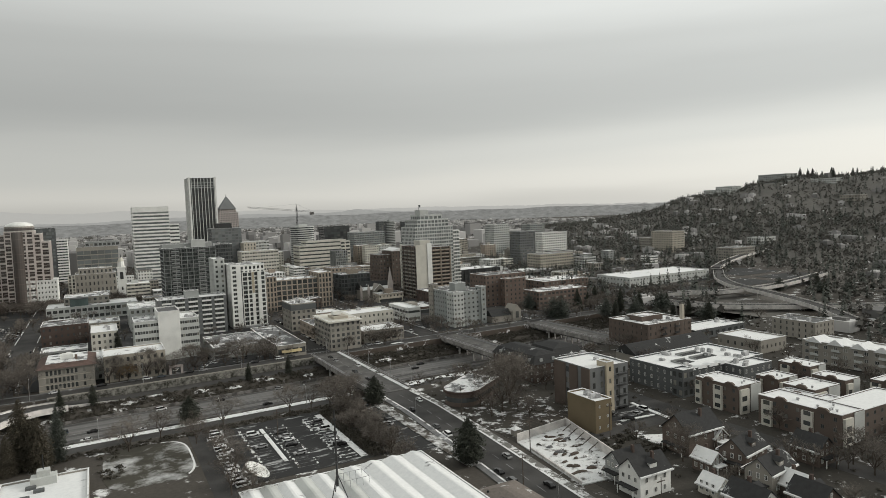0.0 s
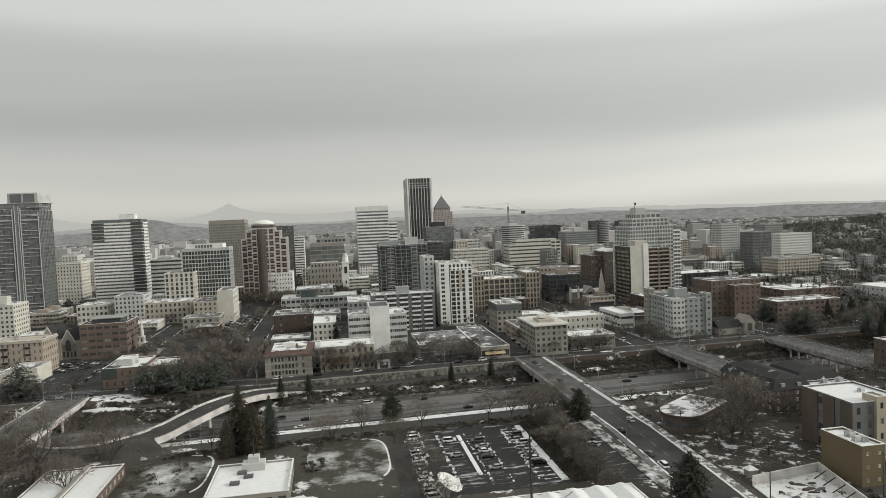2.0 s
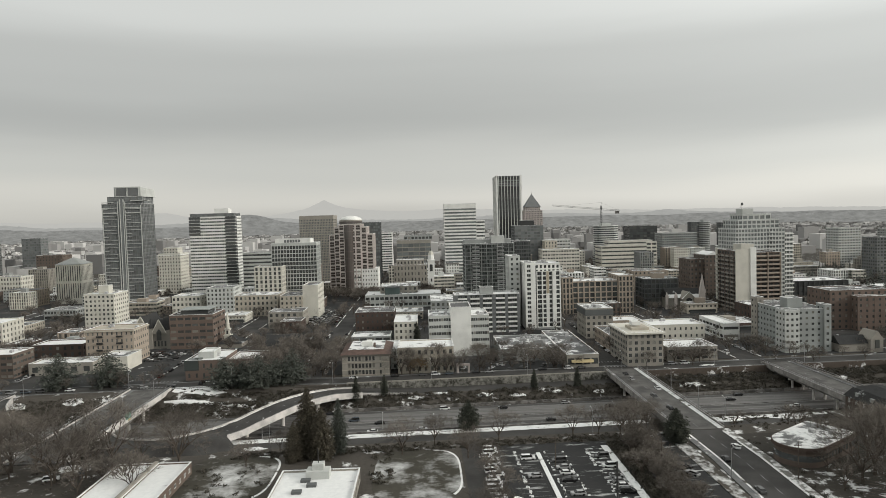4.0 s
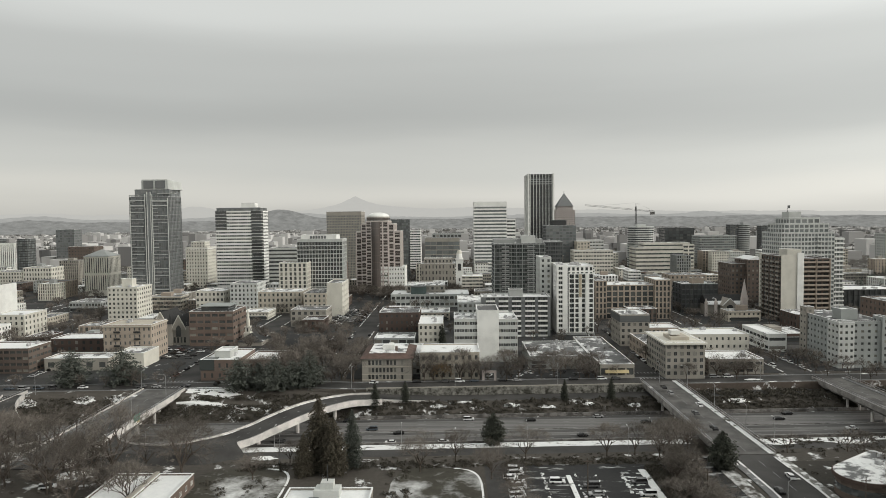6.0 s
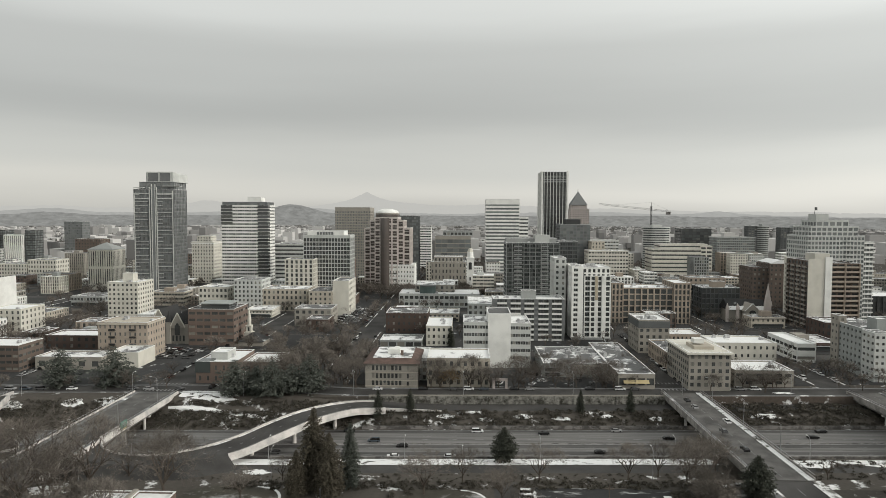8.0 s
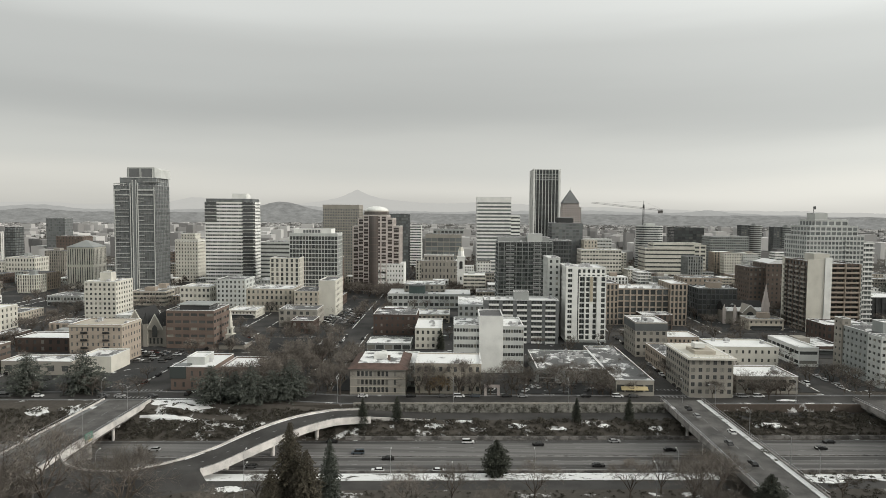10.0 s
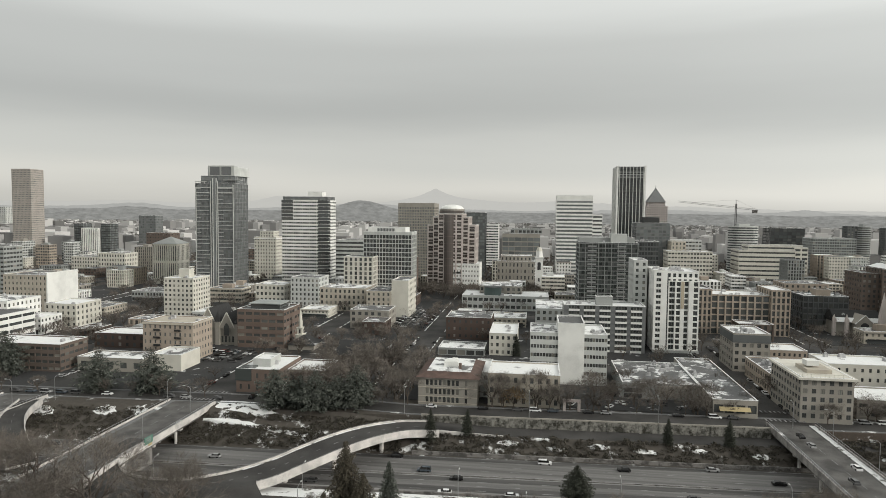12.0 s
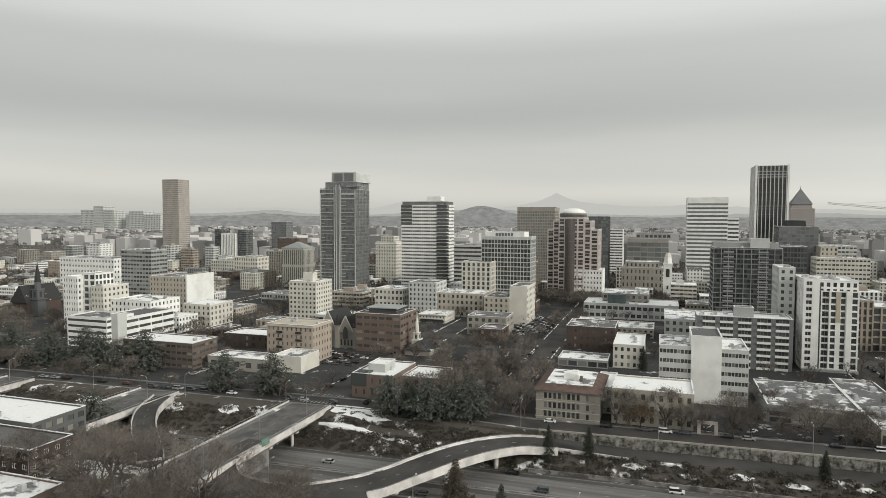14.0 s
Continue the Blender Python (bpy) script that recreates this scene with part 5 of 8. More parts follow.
def gable(b, x0, x1, y0, y1, z, rise):
    """A gabled wing: roof, front wall and pale coping."""
    m = (x0 + x1) / 2
    f = Form()
    f.quad((x0, y0, z), (m, y0, z + rise), (m, y1, z + rise), (x0, y1, z)), f.quad((m, y0, z + rise), (x1, y0, z), (x1, y1, z), (m, y1, z + rise))
    part("roof", f, "dark_roof", b)
    part("gable_wall", Form().loft([(x0, y0 - 0.3, z), (x1, y0 - 0.3, z), (m + 0.05, y0 - 0.3, z + rise), (m - 0.05, y0 - 0.3, z + rise)], [(x0, y0 + 0.3, z), (x1, y0 + 0.3, z), (m + 0.05, y0 + 0.3, z + rise), (m - 0.05, y0 + 0.3, z + rise)]), "stone", b)
    f = Form()
    for q in (x0, x1):
        f.rod((q, y0 - 0.2, z + 0.1), (m, y0 - 0.2, z + rise + 0.2), 0.3)
    part("coping", f, "cream", b, "pale stone coping")
    part("arched_window", Form().box(m - 1.3, m + 1.3, y0 - 0.45, y0 - 0.3, z - 3.5, z + 1.2).loft([(m - 1.3, y0 - 0.45, z + 1.2), (m + 1.3, y0 - 0.45, z + 1.2), (m + 1.3, y0 - 0.3, z + 1.2), (m - 1.3, y0 - 0.3, z + 1.2)], [(m - 0.3, y0 - 0.45, z + 2.7), (m + 0.3, y0 - 0.45, z + 2.7), (m + 0.3, y0 - 0.3, z + 2.7), (m - 0.3, y0 - 0.3, z + 2.7)]), "dark_glass", b)


gable(b, 0, 11, -0.4, 22, 8.5, 10)
gable(b, 11.4, 20, -0.6, 22, 8.5, 8)
for k in range(4):
    part("lancet_window", Form().box(12.6 + 1.9 * k, 13.5 + 1.9 * k, -0.15, 0.0, 1.5, 4.5), "dark_glass", b)
for x, w, h in ((20, 3.2, 11), (9.9, 2.2, 12)):
    part("turret", Form().box(x, x + w, -1.4, w - 1.4, 0, h), "stone", b)
    part("turret_roof", Form().loft([(x - .3, -1.7, h), (x + w + .3, -1.7, h), (x + w + .3, w - 1.1, h), (x - .3, w - 1.1, h)], [(x + w / 2 - .1, w / 2 - 1.5, h + 5.5), (x + w / 2 + .1, w / 2 - 1.5, h + 5.5), (x + w / 2 + .1, w / 2 - 1.3, h + 5.5), (x + w / 2 - .1, w / 2 - 1.3, h + 5.5)]), "dark_roof", b)


def steeple(x, y, h, mat, label):
    b = root("church", x, y, 0, label, "church")
    k = h / 23
    part("tower", Form().box(-2.1 * k, 2.1 * k, -2.1 * k, 2.1 * k, 0, h * 0.3), mat, b)
    part("cornice", Form().box(-2.5 * k, 2.5 * k, -2.5 * k, 2.5 * k, h * 0.3, h * 0.32), mat, b)
    part("belfry", Form().box(-1.6 * k, 1.6 * k, -1.6 * k, 1.6 * k, h * 0.32, h * 0.48), mat, b)
    for a in (0, 90, 180, 270):
        c, q = round(math.cos(math.radians(a))), round(math.sin(math.radians(a)))
        # Solid charcoal box, its colour standing for the shade of an opening.
        part("belfry_opening", Form().box(min(c * 1.66 * k, 0) - abs(q) * 0.55 * k, max(c * 1.66 * k, 0) + abs(q) * 0.55 * k, min(q * 1.66 * k, 0) - abs(c) * 0.55 * k, max(q * 1.66 * k, 0) + abs(c) * 0.55 * k, h * 0.35, h * 0.45), "charcoal", b)
    part("belfry_cornice", Form().box(-1.9 * k, 1.9 * k, -1.9 * k, 1.9 * k, h * 0.48, h * 0.5), mat, b)
    part("lantern", Form().tube(0, 0, h * 0.5, h * 0.63, 1.25 * k, 1.2 * k, n=8), mat, b)
    part("spire", Form().tube(0, 0, h * 0.63, h, 1.35 * k, 0.06, n=8), mat if mat == "cream" else "dark_roof", b)
    return b


b = steeple(-115.2, 405, 19.6, "cream", "pale wooden church steeple beside a low gabled nave")
part("nave", Form().box(-3, 10, -9, 4, 0, 2.6), "stone", b)
part("roof", Form().loft([(-3.5, -9.5, 2.6), (10.5, -9.5, 2.6), (10.5, 4.5, 2.6), (-3.5, 4.5, 2.6)], [(2, -2, 6.2), (3, -2, 6.2), (3, -1, 6.2), (2, -1, 6.2)]), "dark_roof", b)
b = steeple(-396, 430, 36, "dark_grey", "dark stone church with a tall slate spire")
part("nave", Form().box(-16, -2.5, -6, 20, 0, 9), "dark_brick", b)
part("roof", Form().loft([(-17, -7, 9), (-2, -7, 9), (-2, 21, 9), (-17, 21, 9)], [(-10, -6, 20), (-9, -6, 20), (-9, 20, 20), (-10, 20, 20)]), "dark_roof", b)
b = root("bell_tower", 4.8, 662, 0, "slim white church bell tower with arched opening", "bell tower")
part("tower", Form().box(-3.3, 3.3, -3.3, 3.3, 0, 29), "white", b)
part("cornice", Form().box(-3.8, 3.8, -3.8, 3.8, 29, 30), "white", b)
part("belfry", Form().tube(0, 0, 30, 35, 3.1, 2.6), "white", b)
part("cap", Form().tube(0, 0, 35, 38.5, 2.8, 1.4), "cream", b)
part("finial", Form().tube(0, 0, 38.5, 42, 0.5, 0.1), "dark_metal", b)
part("louvre", Form().box(-1.4, 1.4, -3.45, -3.25, 19, 25).tube(0, -3.3, 25, 25.6, 1.2), "charcoal", b)
part("window", Form().box(-0.7, 0.7, -3.45, -3.25, 9, 12), "charcoal", b)

# the old stone church among the apartment blocks
b = root("church", 172, 486, 0, "old stone church with steep snowy gables and a pinnacled tower", "church")
part("nave", Form().box(0, 24, 4, 20, 0, 8), "stone", b)
part("roof", Form().loft([(-0.6, 3, 8), (24.6, 3, 8), (24.6, 21, 8), (-0.6, 21, 8)], [(-0.6, 11.5, 14), (24.6, 11.5, 14), (24.6, 12.5, 14), (-0.6, 12.5, 14)]), "dark_roof", b)
part("gable_snow", Form().loft([(-0.7, 2.8, 8.1), (24.7, 2.8, 8.1), (24.7, 5, 10.2), (-0.7, 5, 10.2)], [(-0.7, 2.8, 8.4), (24.7, 2.8, 8.4), (24.7, 5, 10.5), (-0.7, 5, 10.5)]), "snow_roof", b, "strip of snow on the roof")
part("transept", Form().loft([(8, -2, 0), (17, -2, 0), (17, 8, 0), (8, 8, 0)], [(8, -2, 8), (17, -2, 8), (17, 8, 8), (8, 8, 8)]).loft([(7.5, -2.3, 8), (17.5, -2.3, 8), (17.5, 10, 8), (7.5, 10, 8)], [(12.2, -2.3, 12.8), (12.8, -2.3, 12.8), (12.8, 10, 12.8), (12.2, 10, 12.8)]), "stone", b)
part("coping", Form().rod((7.4, -2.4, 8), (12.5, -2.4, 13), 0.25).rod((17.6, -2.4, 8), (12.5, -2.4, 13), 0.25), "snow_roof", b, "snow along the gable's edge")
part("rose_window", Form().tube(0, 0, 0, 0.2, 2.2, n=16), "dark_glass", b).matrix_local = pose(12.5 * PLAN, -2.2 * PLAN, 6.5 * PLAN, 90, 0, 0)
for x, y, w, h, r in ((20.5, -3, 3.4, 13, 13), (3, -1, 1.6, 10, 3), (-2.0, 3, 1.6, 9.5, 3)):
    part("tower", Form().box(x, x + w, y, y + w, 0, h), "pale_granite", b)
    part("spire", Form().loft([(x, y, h), (x + w, y, h), (x + w, y + w, h), (x, y + w, h)], [(x + w / 2 - .1, y + w / 2 - .1, h + r), (x + w / 2 + .1, y + w / 2 - .1, h + r), (x + w / 2 + .1, y + w / 2 + .1, h + r), (x + w / 2 - .1, y + w / 2 + .1, h + r)]), "pale_granite", b)
    for px in (x, x + w):
        part("pinnacle", Form().tube(px, y, h - 1, h + w * 0.6, 0.5, 0.08, 6), "pale_granite", b)

b = root("tower_crane", 305, 1150, 0, "lattice tower crane over a building site", "crane")
f = Form()
for x, y in ((-1, -1), (1, -1), (1, 1), (-1, 1)):
    f.rod((x, y, 0), (x, y, 84), 0.25)
for k in range(28):
    f.rod((-1, -1, 3 * k), (1, -1, 3 * k + 3), 0.12), f.rod((1, 1, 3 * k), (-1, 1, 3 * k + 3), 0.12)
part("mast", f, "dark_metal", b)
f = Form()
for y, z in ((-1, 78), (1, 78), (0, 80)):
    f.rod((-85, y, z + 8), (32, y, z - 4), 0.22)
for k in range(-28, 10):
    f.rod((3 * k, -1, 77.6 - 0.103 * 3 * k), (3 * k + 3, 0, 79.6 - 0.103 * 3 * k), 0.12)
part("jib", f, "dark_metal", b)
f = Form().rod((0, 0, 90), (-60, 0, 86), 0.1).rod((0, 0, 90), (28, 0, 77), 0.1).rod((0, 0, 78), (0, 0, 90), 0.4)
part("tie_bars", f, "dark_metal", b)
part("counterweight", Form().box(24, 31, -1.4, 1.4, 70, 75), "old_concrete", b)

# ---- this side of the freeway ----
b = root("church_hall", -40.6, 178, 0, "low hall with a snowy flat roof and small cupola", "hall")
block(b, 0, 20.4, 0, 22.5, 0, 3.0, 1, 6, 6, "stone", 0.6, 0.5, roof="snow_roof", parapet=0.5)
part("cupola", Form().box(7, 13, 17, 21, 3, 5.0), "light_grey", b)
part("cupola", Form().box(8.5, 11.5, 18, 20.5, 5.0, 6.6), "light_grey", b)
part("finial", Form().tube(10, 19.2, 6.6, 10.5, 0.12), "dark_metal", b)
for x, y in ((5, 8), (8, 12), (6, 15)):
    part("roof_unit", Form().box(x, x + 2.4, y, y + 1.6, 3, 3.7), "dark_grey", b)
b = root("brick_hall", -88, 180, 0, "low brick hall with a split snowy roof", "hall")
block(b, 0, 10, 0, 30, 0, 3.0, 1, 3, 9, "brick", 0.4, 0.4, roof="snow_roof", parapet=0.4)
block(b, 11, 20, -1, 30, 0, 3.0, 1, 3, 9, "brick", 0.4, 0.4, roof="snow_roof", parapet=0.4, singles=True)
part("roof_ridge", Form().box(10, 11, 0, 30, 0, 4.0), "stone", b)

b = root("broadcast_building", 12, 108, 0, "broad studio building with white standing-seam roof bays", "studio")
block(b, 0, 49, 0, 49.5, 0, 4.4, 1, 12, 12, "stone", 0.6, 0.5, roof="snow_roof", parapet=0.2)
for j in range(7):
    x = 0.4 + j * 4.3
    part("roof_bay", Form().loft([(x, 1, 4.45), (x + 4.1, 1, 4.45), (x + 4.1, 49, 4.45), (x, 49, 4.45)], [(x + 1.6, 1.5, 5.3), (x + 2.2, 1.5, 5.3), (x + 2.2, 48.5, 5.3), (x + 1.6, 48.5, 5.3)]), "light_grey" if j % 2 else "snow_roof", b)
for j in range(3):
    x = 31 + j * 6
    part("roof_bay", Form().loft([(x, 1, 4.45), (x + 5.8, 1, 4.45), (x + 5.8, 49.4, 4.45), (x, 49.4, 4.45)], [(x + 2.6, 1.5, 5.4), (x + 3.2, 1.5, 5.4), (x + 3.2, 48.9, 5.4), (x + 2.6, 48.9, 5.4)]), "snow_roof", b)
f = Form()
for k in range(5):
    f.rod((22 + k * 1.6, 36, 5), (22 + k * 1.6, 36, 7), 0.06), f.rod((22 + k * 1.6, 41, 5), (22 + k * 1.6, 41, 7), 0.06)
f.rod((22, 36, 7), (28.4, 36, 7), 0.06), f.rod((22, 41, 7), (28.4, 41, 7), 0.06), f.rod((22, 36, 7), (22, 41, 7), 0.06), f.rod((28.4, 36, 7), (28.4, 41, 7), 0.06)
part("roof_railing", f, "metal", b)
b = root("office_building", 61.6, 108, 0, "low building with a shallow brown roof and snow patches", "office building")
block(b, 0, 11, 0, 21, 0, 3.4, 1, 3, 6, "stone", 0.5, 0.45, roof="bare_roof", parapet=0.05)
part("roof", Form().loft([(-0.6, -0.6, 3.5), (11.4, -0.6, 3.5), (11.4, 21.6, 3.5), (-0.6, 21.6, 3.5)], [(4.6, 4, 4.9), (6.2, 4, 4.9), (6.2, 17, 4.9), (4.6, 17, 4.9)]), "brown_shingles", b, "shallow brown shingle roof")
for k in range(7):
    part("roof_vent", Form().box(1.2 + 0.9 * (k % 3), 1.6 + 0.9 * (k % 3), 2 + 2.6 * k, 2.4 + 2.6 * k, 3.7, 4.5), "dark_metal", b)
b = root("radio_mast", 31.6, 141.5, 4.4, "slender dark steel mast on splayed legs", "mast")
part("mast", Form().rod((0, 0, 3), (0, 0, 21), 0.28, 0.16, 6), "dark_metal", b)
for x, y in ((-2, -1.2), (2, -1.2), (0, 2.2)):
    part("leg", Form().rod((x, y, 0), (0, 0, 6), 0.14), "dark_metal", b)
for z in (9, 12.5, 16, 19):
    part("aerial", Form().rod((-0.6, 0, z), (0.6, 0, z), 0.06).box(-0.35, 0.35, -0.35, 0.35, z - 0.5, z), "dark_metal", b)
b = root("satellite_dish", 19, 172, 0, "large white satellite dish tilted to the sky", "satellite dish")
f = Form()
for k in range(4):
    r0, r1 = 0.9 * k, 0.9 * (k + 1)
    f.loft(f.ring(0, 0, 0.09 * r0 * r0, r0 + 0.01, 18), f.ring(0, 0, 0.09 * r1 * r1, r1, 18), cap=False)
dish = part("reflector", f, "white", b)
dish.matrix_local = pose(0, 0, 3.4, 12, 30, 0)
part("pedestal", Form().tube(0, 0, 0, 3, 0.5, 0.35), "metal", b)
part("feed", Form().rod((0, -0.5, 3), (-0.9, -2.4, 5.6), 0.08), "metal", b)

setting("yard", Form().box(93, 133.9, 55, 226, -0.3, 0.05), "yard", "snow-dusted yard by the sloping street", "yard")
setting("yard", Form().box(134, 330, 55, 246, -0.3, 0.05), "yard", "snow-dusted yards and gardens between the houses", "yard")
setting("yard", Form().box(42, 76, 150, 228, -0.3, 0.03), "yard", "scrubby yard with snow remains", "yard")
setting("lane", Form().box(150, 158, 60, 240, -0.2, 0.08), "asphalt", "dark lane between the apartment rows", "road")
setting("lane", Form().box(93, 149.9, 146, 152, -0.2, 0.09), "asphalt", "dark yard lane with tyre tracks in the snow", "road")
setting("lane", Form().box(130, 149.8, 152.1, 168, -0.2, 0.07), "slush", "parking yard behind the ochre house", "car park")
setting("car_park", Form().box(17, 58, 172, 224, -0.2, 0.06), "slush", "dark asphalt car park with slushy bays", "car park")
setting("car_park", Form().box(62, 74, 168, 226, -0.2, 0.06), "slush", "narrow car park strip beside the street", "car park")
def lawn(x0, x1, y0, y1, label):
    """A lawn with rounded corners and a snowy rim towards the road."""
    cx, cy, a, c = (x0 + x1) / 2, (y0 + y1) / 2, (x1 - x0) / 2, (y1 - y0) / 2
    turn = [6.2832 * j / 36 for j in range(36)]
    line = lambda k, z: [(cx + k * a * math.copysign(abs(math.cos(q)) ** 0.55, math.cos(q)), cy + k * c * math.copysign(abs(math.sin(q)) ** 0.55, math.sin(q)), z) for q in turn]
    setting("lawn", Form().loft(line(1, -0.2), line(1, 0.06)), "lawn", label, "lawn")
    f, outer, inner = Form(), line(1.01, 0.05), line(0.965, 0.1)
    for j in range(-5, 8):
        f.quad(outer[j % 36], outer[(j + 1) % 36], inner[(j + 1) % 36], inner[j % 36])
    setting("lawn_edge", f, "snow_bank", "snow lying along the rim of the lawn", "snow")


lawn(-17, 7, 187, 222, "frosted lawn with snow at its rim")
lawn(-70, -44, 190, 222, "snow-dusted lawn with dark trees")
setting("drive", Form().box(8, 14, 150, 227, -0.2, 0.06), "asphalt", "narrow wet driveway between trees", "road")
setting("snow_strip", Form().box(29.4, 30.6, 183, 216, 0, 0.22), "snow_bank", "ridge of cleared snow between parking rows", "snow")
setting("snow_strip", Form().box(49.6, 51.6, 174, 220, 0, 0.2), "snow_bank", "broad ridge of cleared snow before the hedge", "snow")
f = Form()
for k in range(20):
    f.box(62.6, 67.4, 172 + k * 2.6, 172.14 + k * 2.6, 0.06, 0.08)
for x in (26, 34.5, 47):
    for k in range(16):
        f.box(x - 2.4, x + 2.4, 176 + k * 2.6, 176.1 + k * 2.6, 0.06, 0.08)
rs = random.Random(77)
ridges = Form()
for x, n, w in ((23.3, 60, 0.5), (37.4, 26, 0.45), (44.4, 46, 0.6), (32.0, 30, 0.5)):
    for _ in range(n):
        y, a, c = rs.uniform(176, 218), w * rs.uniform(0.3, 1.0), rs.uniform(0.2, 0.75)
        u = x + rs.uniform(-0.3, 0.3)
        ridges.loft([(u - a, y - c, 0.05), (u + a * 0.8, y - c * 0.8, 0.05), (u + a, y + c, 0.05), (u - a * 0.7, y + c * 0.9, 0.05)], [(u - a * 0.4, y - c * 0.5, 0.2), (u + a * 0.4, y - c * 0.4, 0.2), (u + a * 0.3, y + c * 0.5, 0.22), (u - a * 0.3, y + c * 0.4, 0.2)])
for k in range(17):
    for _ in range(3):
        u, y, a = rs.uniform(45, 49.3), 176 + 2.6 * k + rs.uniform(-0.25, 0.25), rs.uniform(0.4, 1.3)
        ridges.loft([(u - a, y - 0.3, 0.05), (u + a, y - 0.25, 0.05), (u + a * 0.9, y + 0.3, 0.05), (u - a, y + 0.25, 0.05)], [(u - a * 0.7, y - 0.1, 0.17), (u + a * 0.7, y - 0.1, 0.17), (u + a * 0.7, y + 0.12, 0.17), (u - a * 0.7, y + 0.1, 0.17)])
tagged(new("slush_ridges", ridges.mesh("slush_ridges", "track_snow")), "small ridges of old snow between the parking bays", "snow", kind="stuff")
tagged(new("bay_lines", f.mesh("bay_lines", "paint")), "white parking bay lines", "road marking", kind="stuff")
setting("bright_verge", Form().box(71.6, 75.4, 150, 226, 0, 0.25), "track", "snowy verge along the car park", "verge")

# round office, apartment blocks and the site on the slope street
b = root("round_office", 106, 206, 0, "low brown office with one rounded end and patchy snow roof", "office building", rz=34)


def rounded_plan(e, z):
    return [(-6 - (6.4 + e) * math.sin(math.pi * j / 14), 1 + (6.4 + e) * math.cos(math.pi * j / 14), z) for j in range(15)] + [(12 + e, -5.4 - e, z), (12 + e, 7.4 + e, z)]


part("wall", Form().loft(rounded_plan(0, 0), rounded_plan(0, 5)), "brown", b)
part("window_band", Form().loft(rounded_plan(0.06, 1.6), rounded_plan(0.06, 3.2)), "dark_glass", b)
for k in range(9):
    part("window_pier", Form().box(-4 + 1.7 * k, -3.7 + 1.7 * k, -5.6, -5.3, 1.6, 3.2), "brown", b)
part("fascia", Form().loft(rounded_plan(0.7, 4.6), rounded_plan(0.7, 5.5)), "dark_brick", b)
part("roof", Form().loft(rounded_plan(0.4, 5.5), rounded_plan(0.4, 5.6)), "thin_snow_roof", b)
for x, y in ((2, 1), (5, -3), (8, 3)):
    part("roof_unit", Form().box(x, x + 1.6, y, y + 1.4, 5.6, 6.6), "unit", b)
building(117.2, 123.6, 150.3, 163.8, 9.8, 3, 2, 1, "ochre", "small ochre three-storey house with flat snowy roof", "apartment building", "apartment_building", ww=0.22, wh=0.26, roof="snow_roof", singles=True, units=4, blank="bl")
b = building(128.2, 145, 165.4, 184.4, 15.2, 4, 5, 4, "slate", "grey-blue apartment block with an ochre stair tower", "apartment building", "apartment_building", ww=0.34, wh=0.5, roof="snow_roof", singles=True, units=1, blank="b", trim="charcoal")
block(b, 6.4, 9.6, -0.9, 4, 0, 16.6, 4, 1, 0, "yellow", 0.3, 0.4, roof="snow_roof", blank="bl")
for y in (0, 6.4, 12.8):
    part("brick_front", Form().box(-0.35, 0.02, y, y + 6.2 - 2 * (y < 12), 0, 15.4), "brown", b, "brown brick side front")
for k in range(4):
    part("balcony", Form().box(11.6, 15.6, -1.2, 0, 0.6 + 3.8 * k, 0.8 + 3.8 * k).box(11.6, 15.6, -1.2, -1.1, 1.7 + 3.8 * k, 1.8 + 3.8 * k).box(11.6, 11.7, -1.2, -1.1, 0, 1.8 + 3.8 * k).box(15.5, 15.6, -1.2, -1.1, 0, 1.8 + 3.8 * k), "dark_metal", b)
setting("rutted_yard", Form().box(93, 127, 163.5, 196, -0.2, 0.1), "garden_snow", "open yard with wheel tracks in the snow", "yard")
for k in range(9):
    f = Form()
    for j in range(16):
        a0, a1 = 0.3 + 1.5 * j / 16, 0.3 + 1.5 * (j + 1) / 16
        r = 6 + 1.9 * k + 0.3 * math.sin(j)
        f.quad(*((98 + q * math.sin(a) * 1.1, 168.6 + q * math.cos(a), 0.13) for q, a in ((r, a0), (r + 0.45, a0), (r + 0.45, a1), (r, a1))))
    setting("wheel_track", f, "bark", "curved bed edge of a round garden", "track")
SITE = ((89.5, 124), (105, 122), (114, 161.2), (93.2, 158))
setting("site_floor", Form().loft([(x, y, -0.3) for x, y in SITE], [(x, y, 0.3) for x, y in SITE]), "site", "snowed-over floor of a building site", "building site")
for (x0, y0), (x1, y1), h in ((SITE[3], SITE[2], 2.6), (SITE[2], SITE[1], 2.8), (SITE[0], (92.6, 150), 1.0)):
    tagged(new("site_wall", Form().ribbon([(x0, y0, 0), (x1, y1, 0)], [(x0 + 0.5, y0 + 0.5, 0), (x1 + 0.5, y1 + 0.5, 0)], 0, h).mesh("site_wall", "concrete")), "pale concrete foundation wall of a building site", "wall", kind="structure")
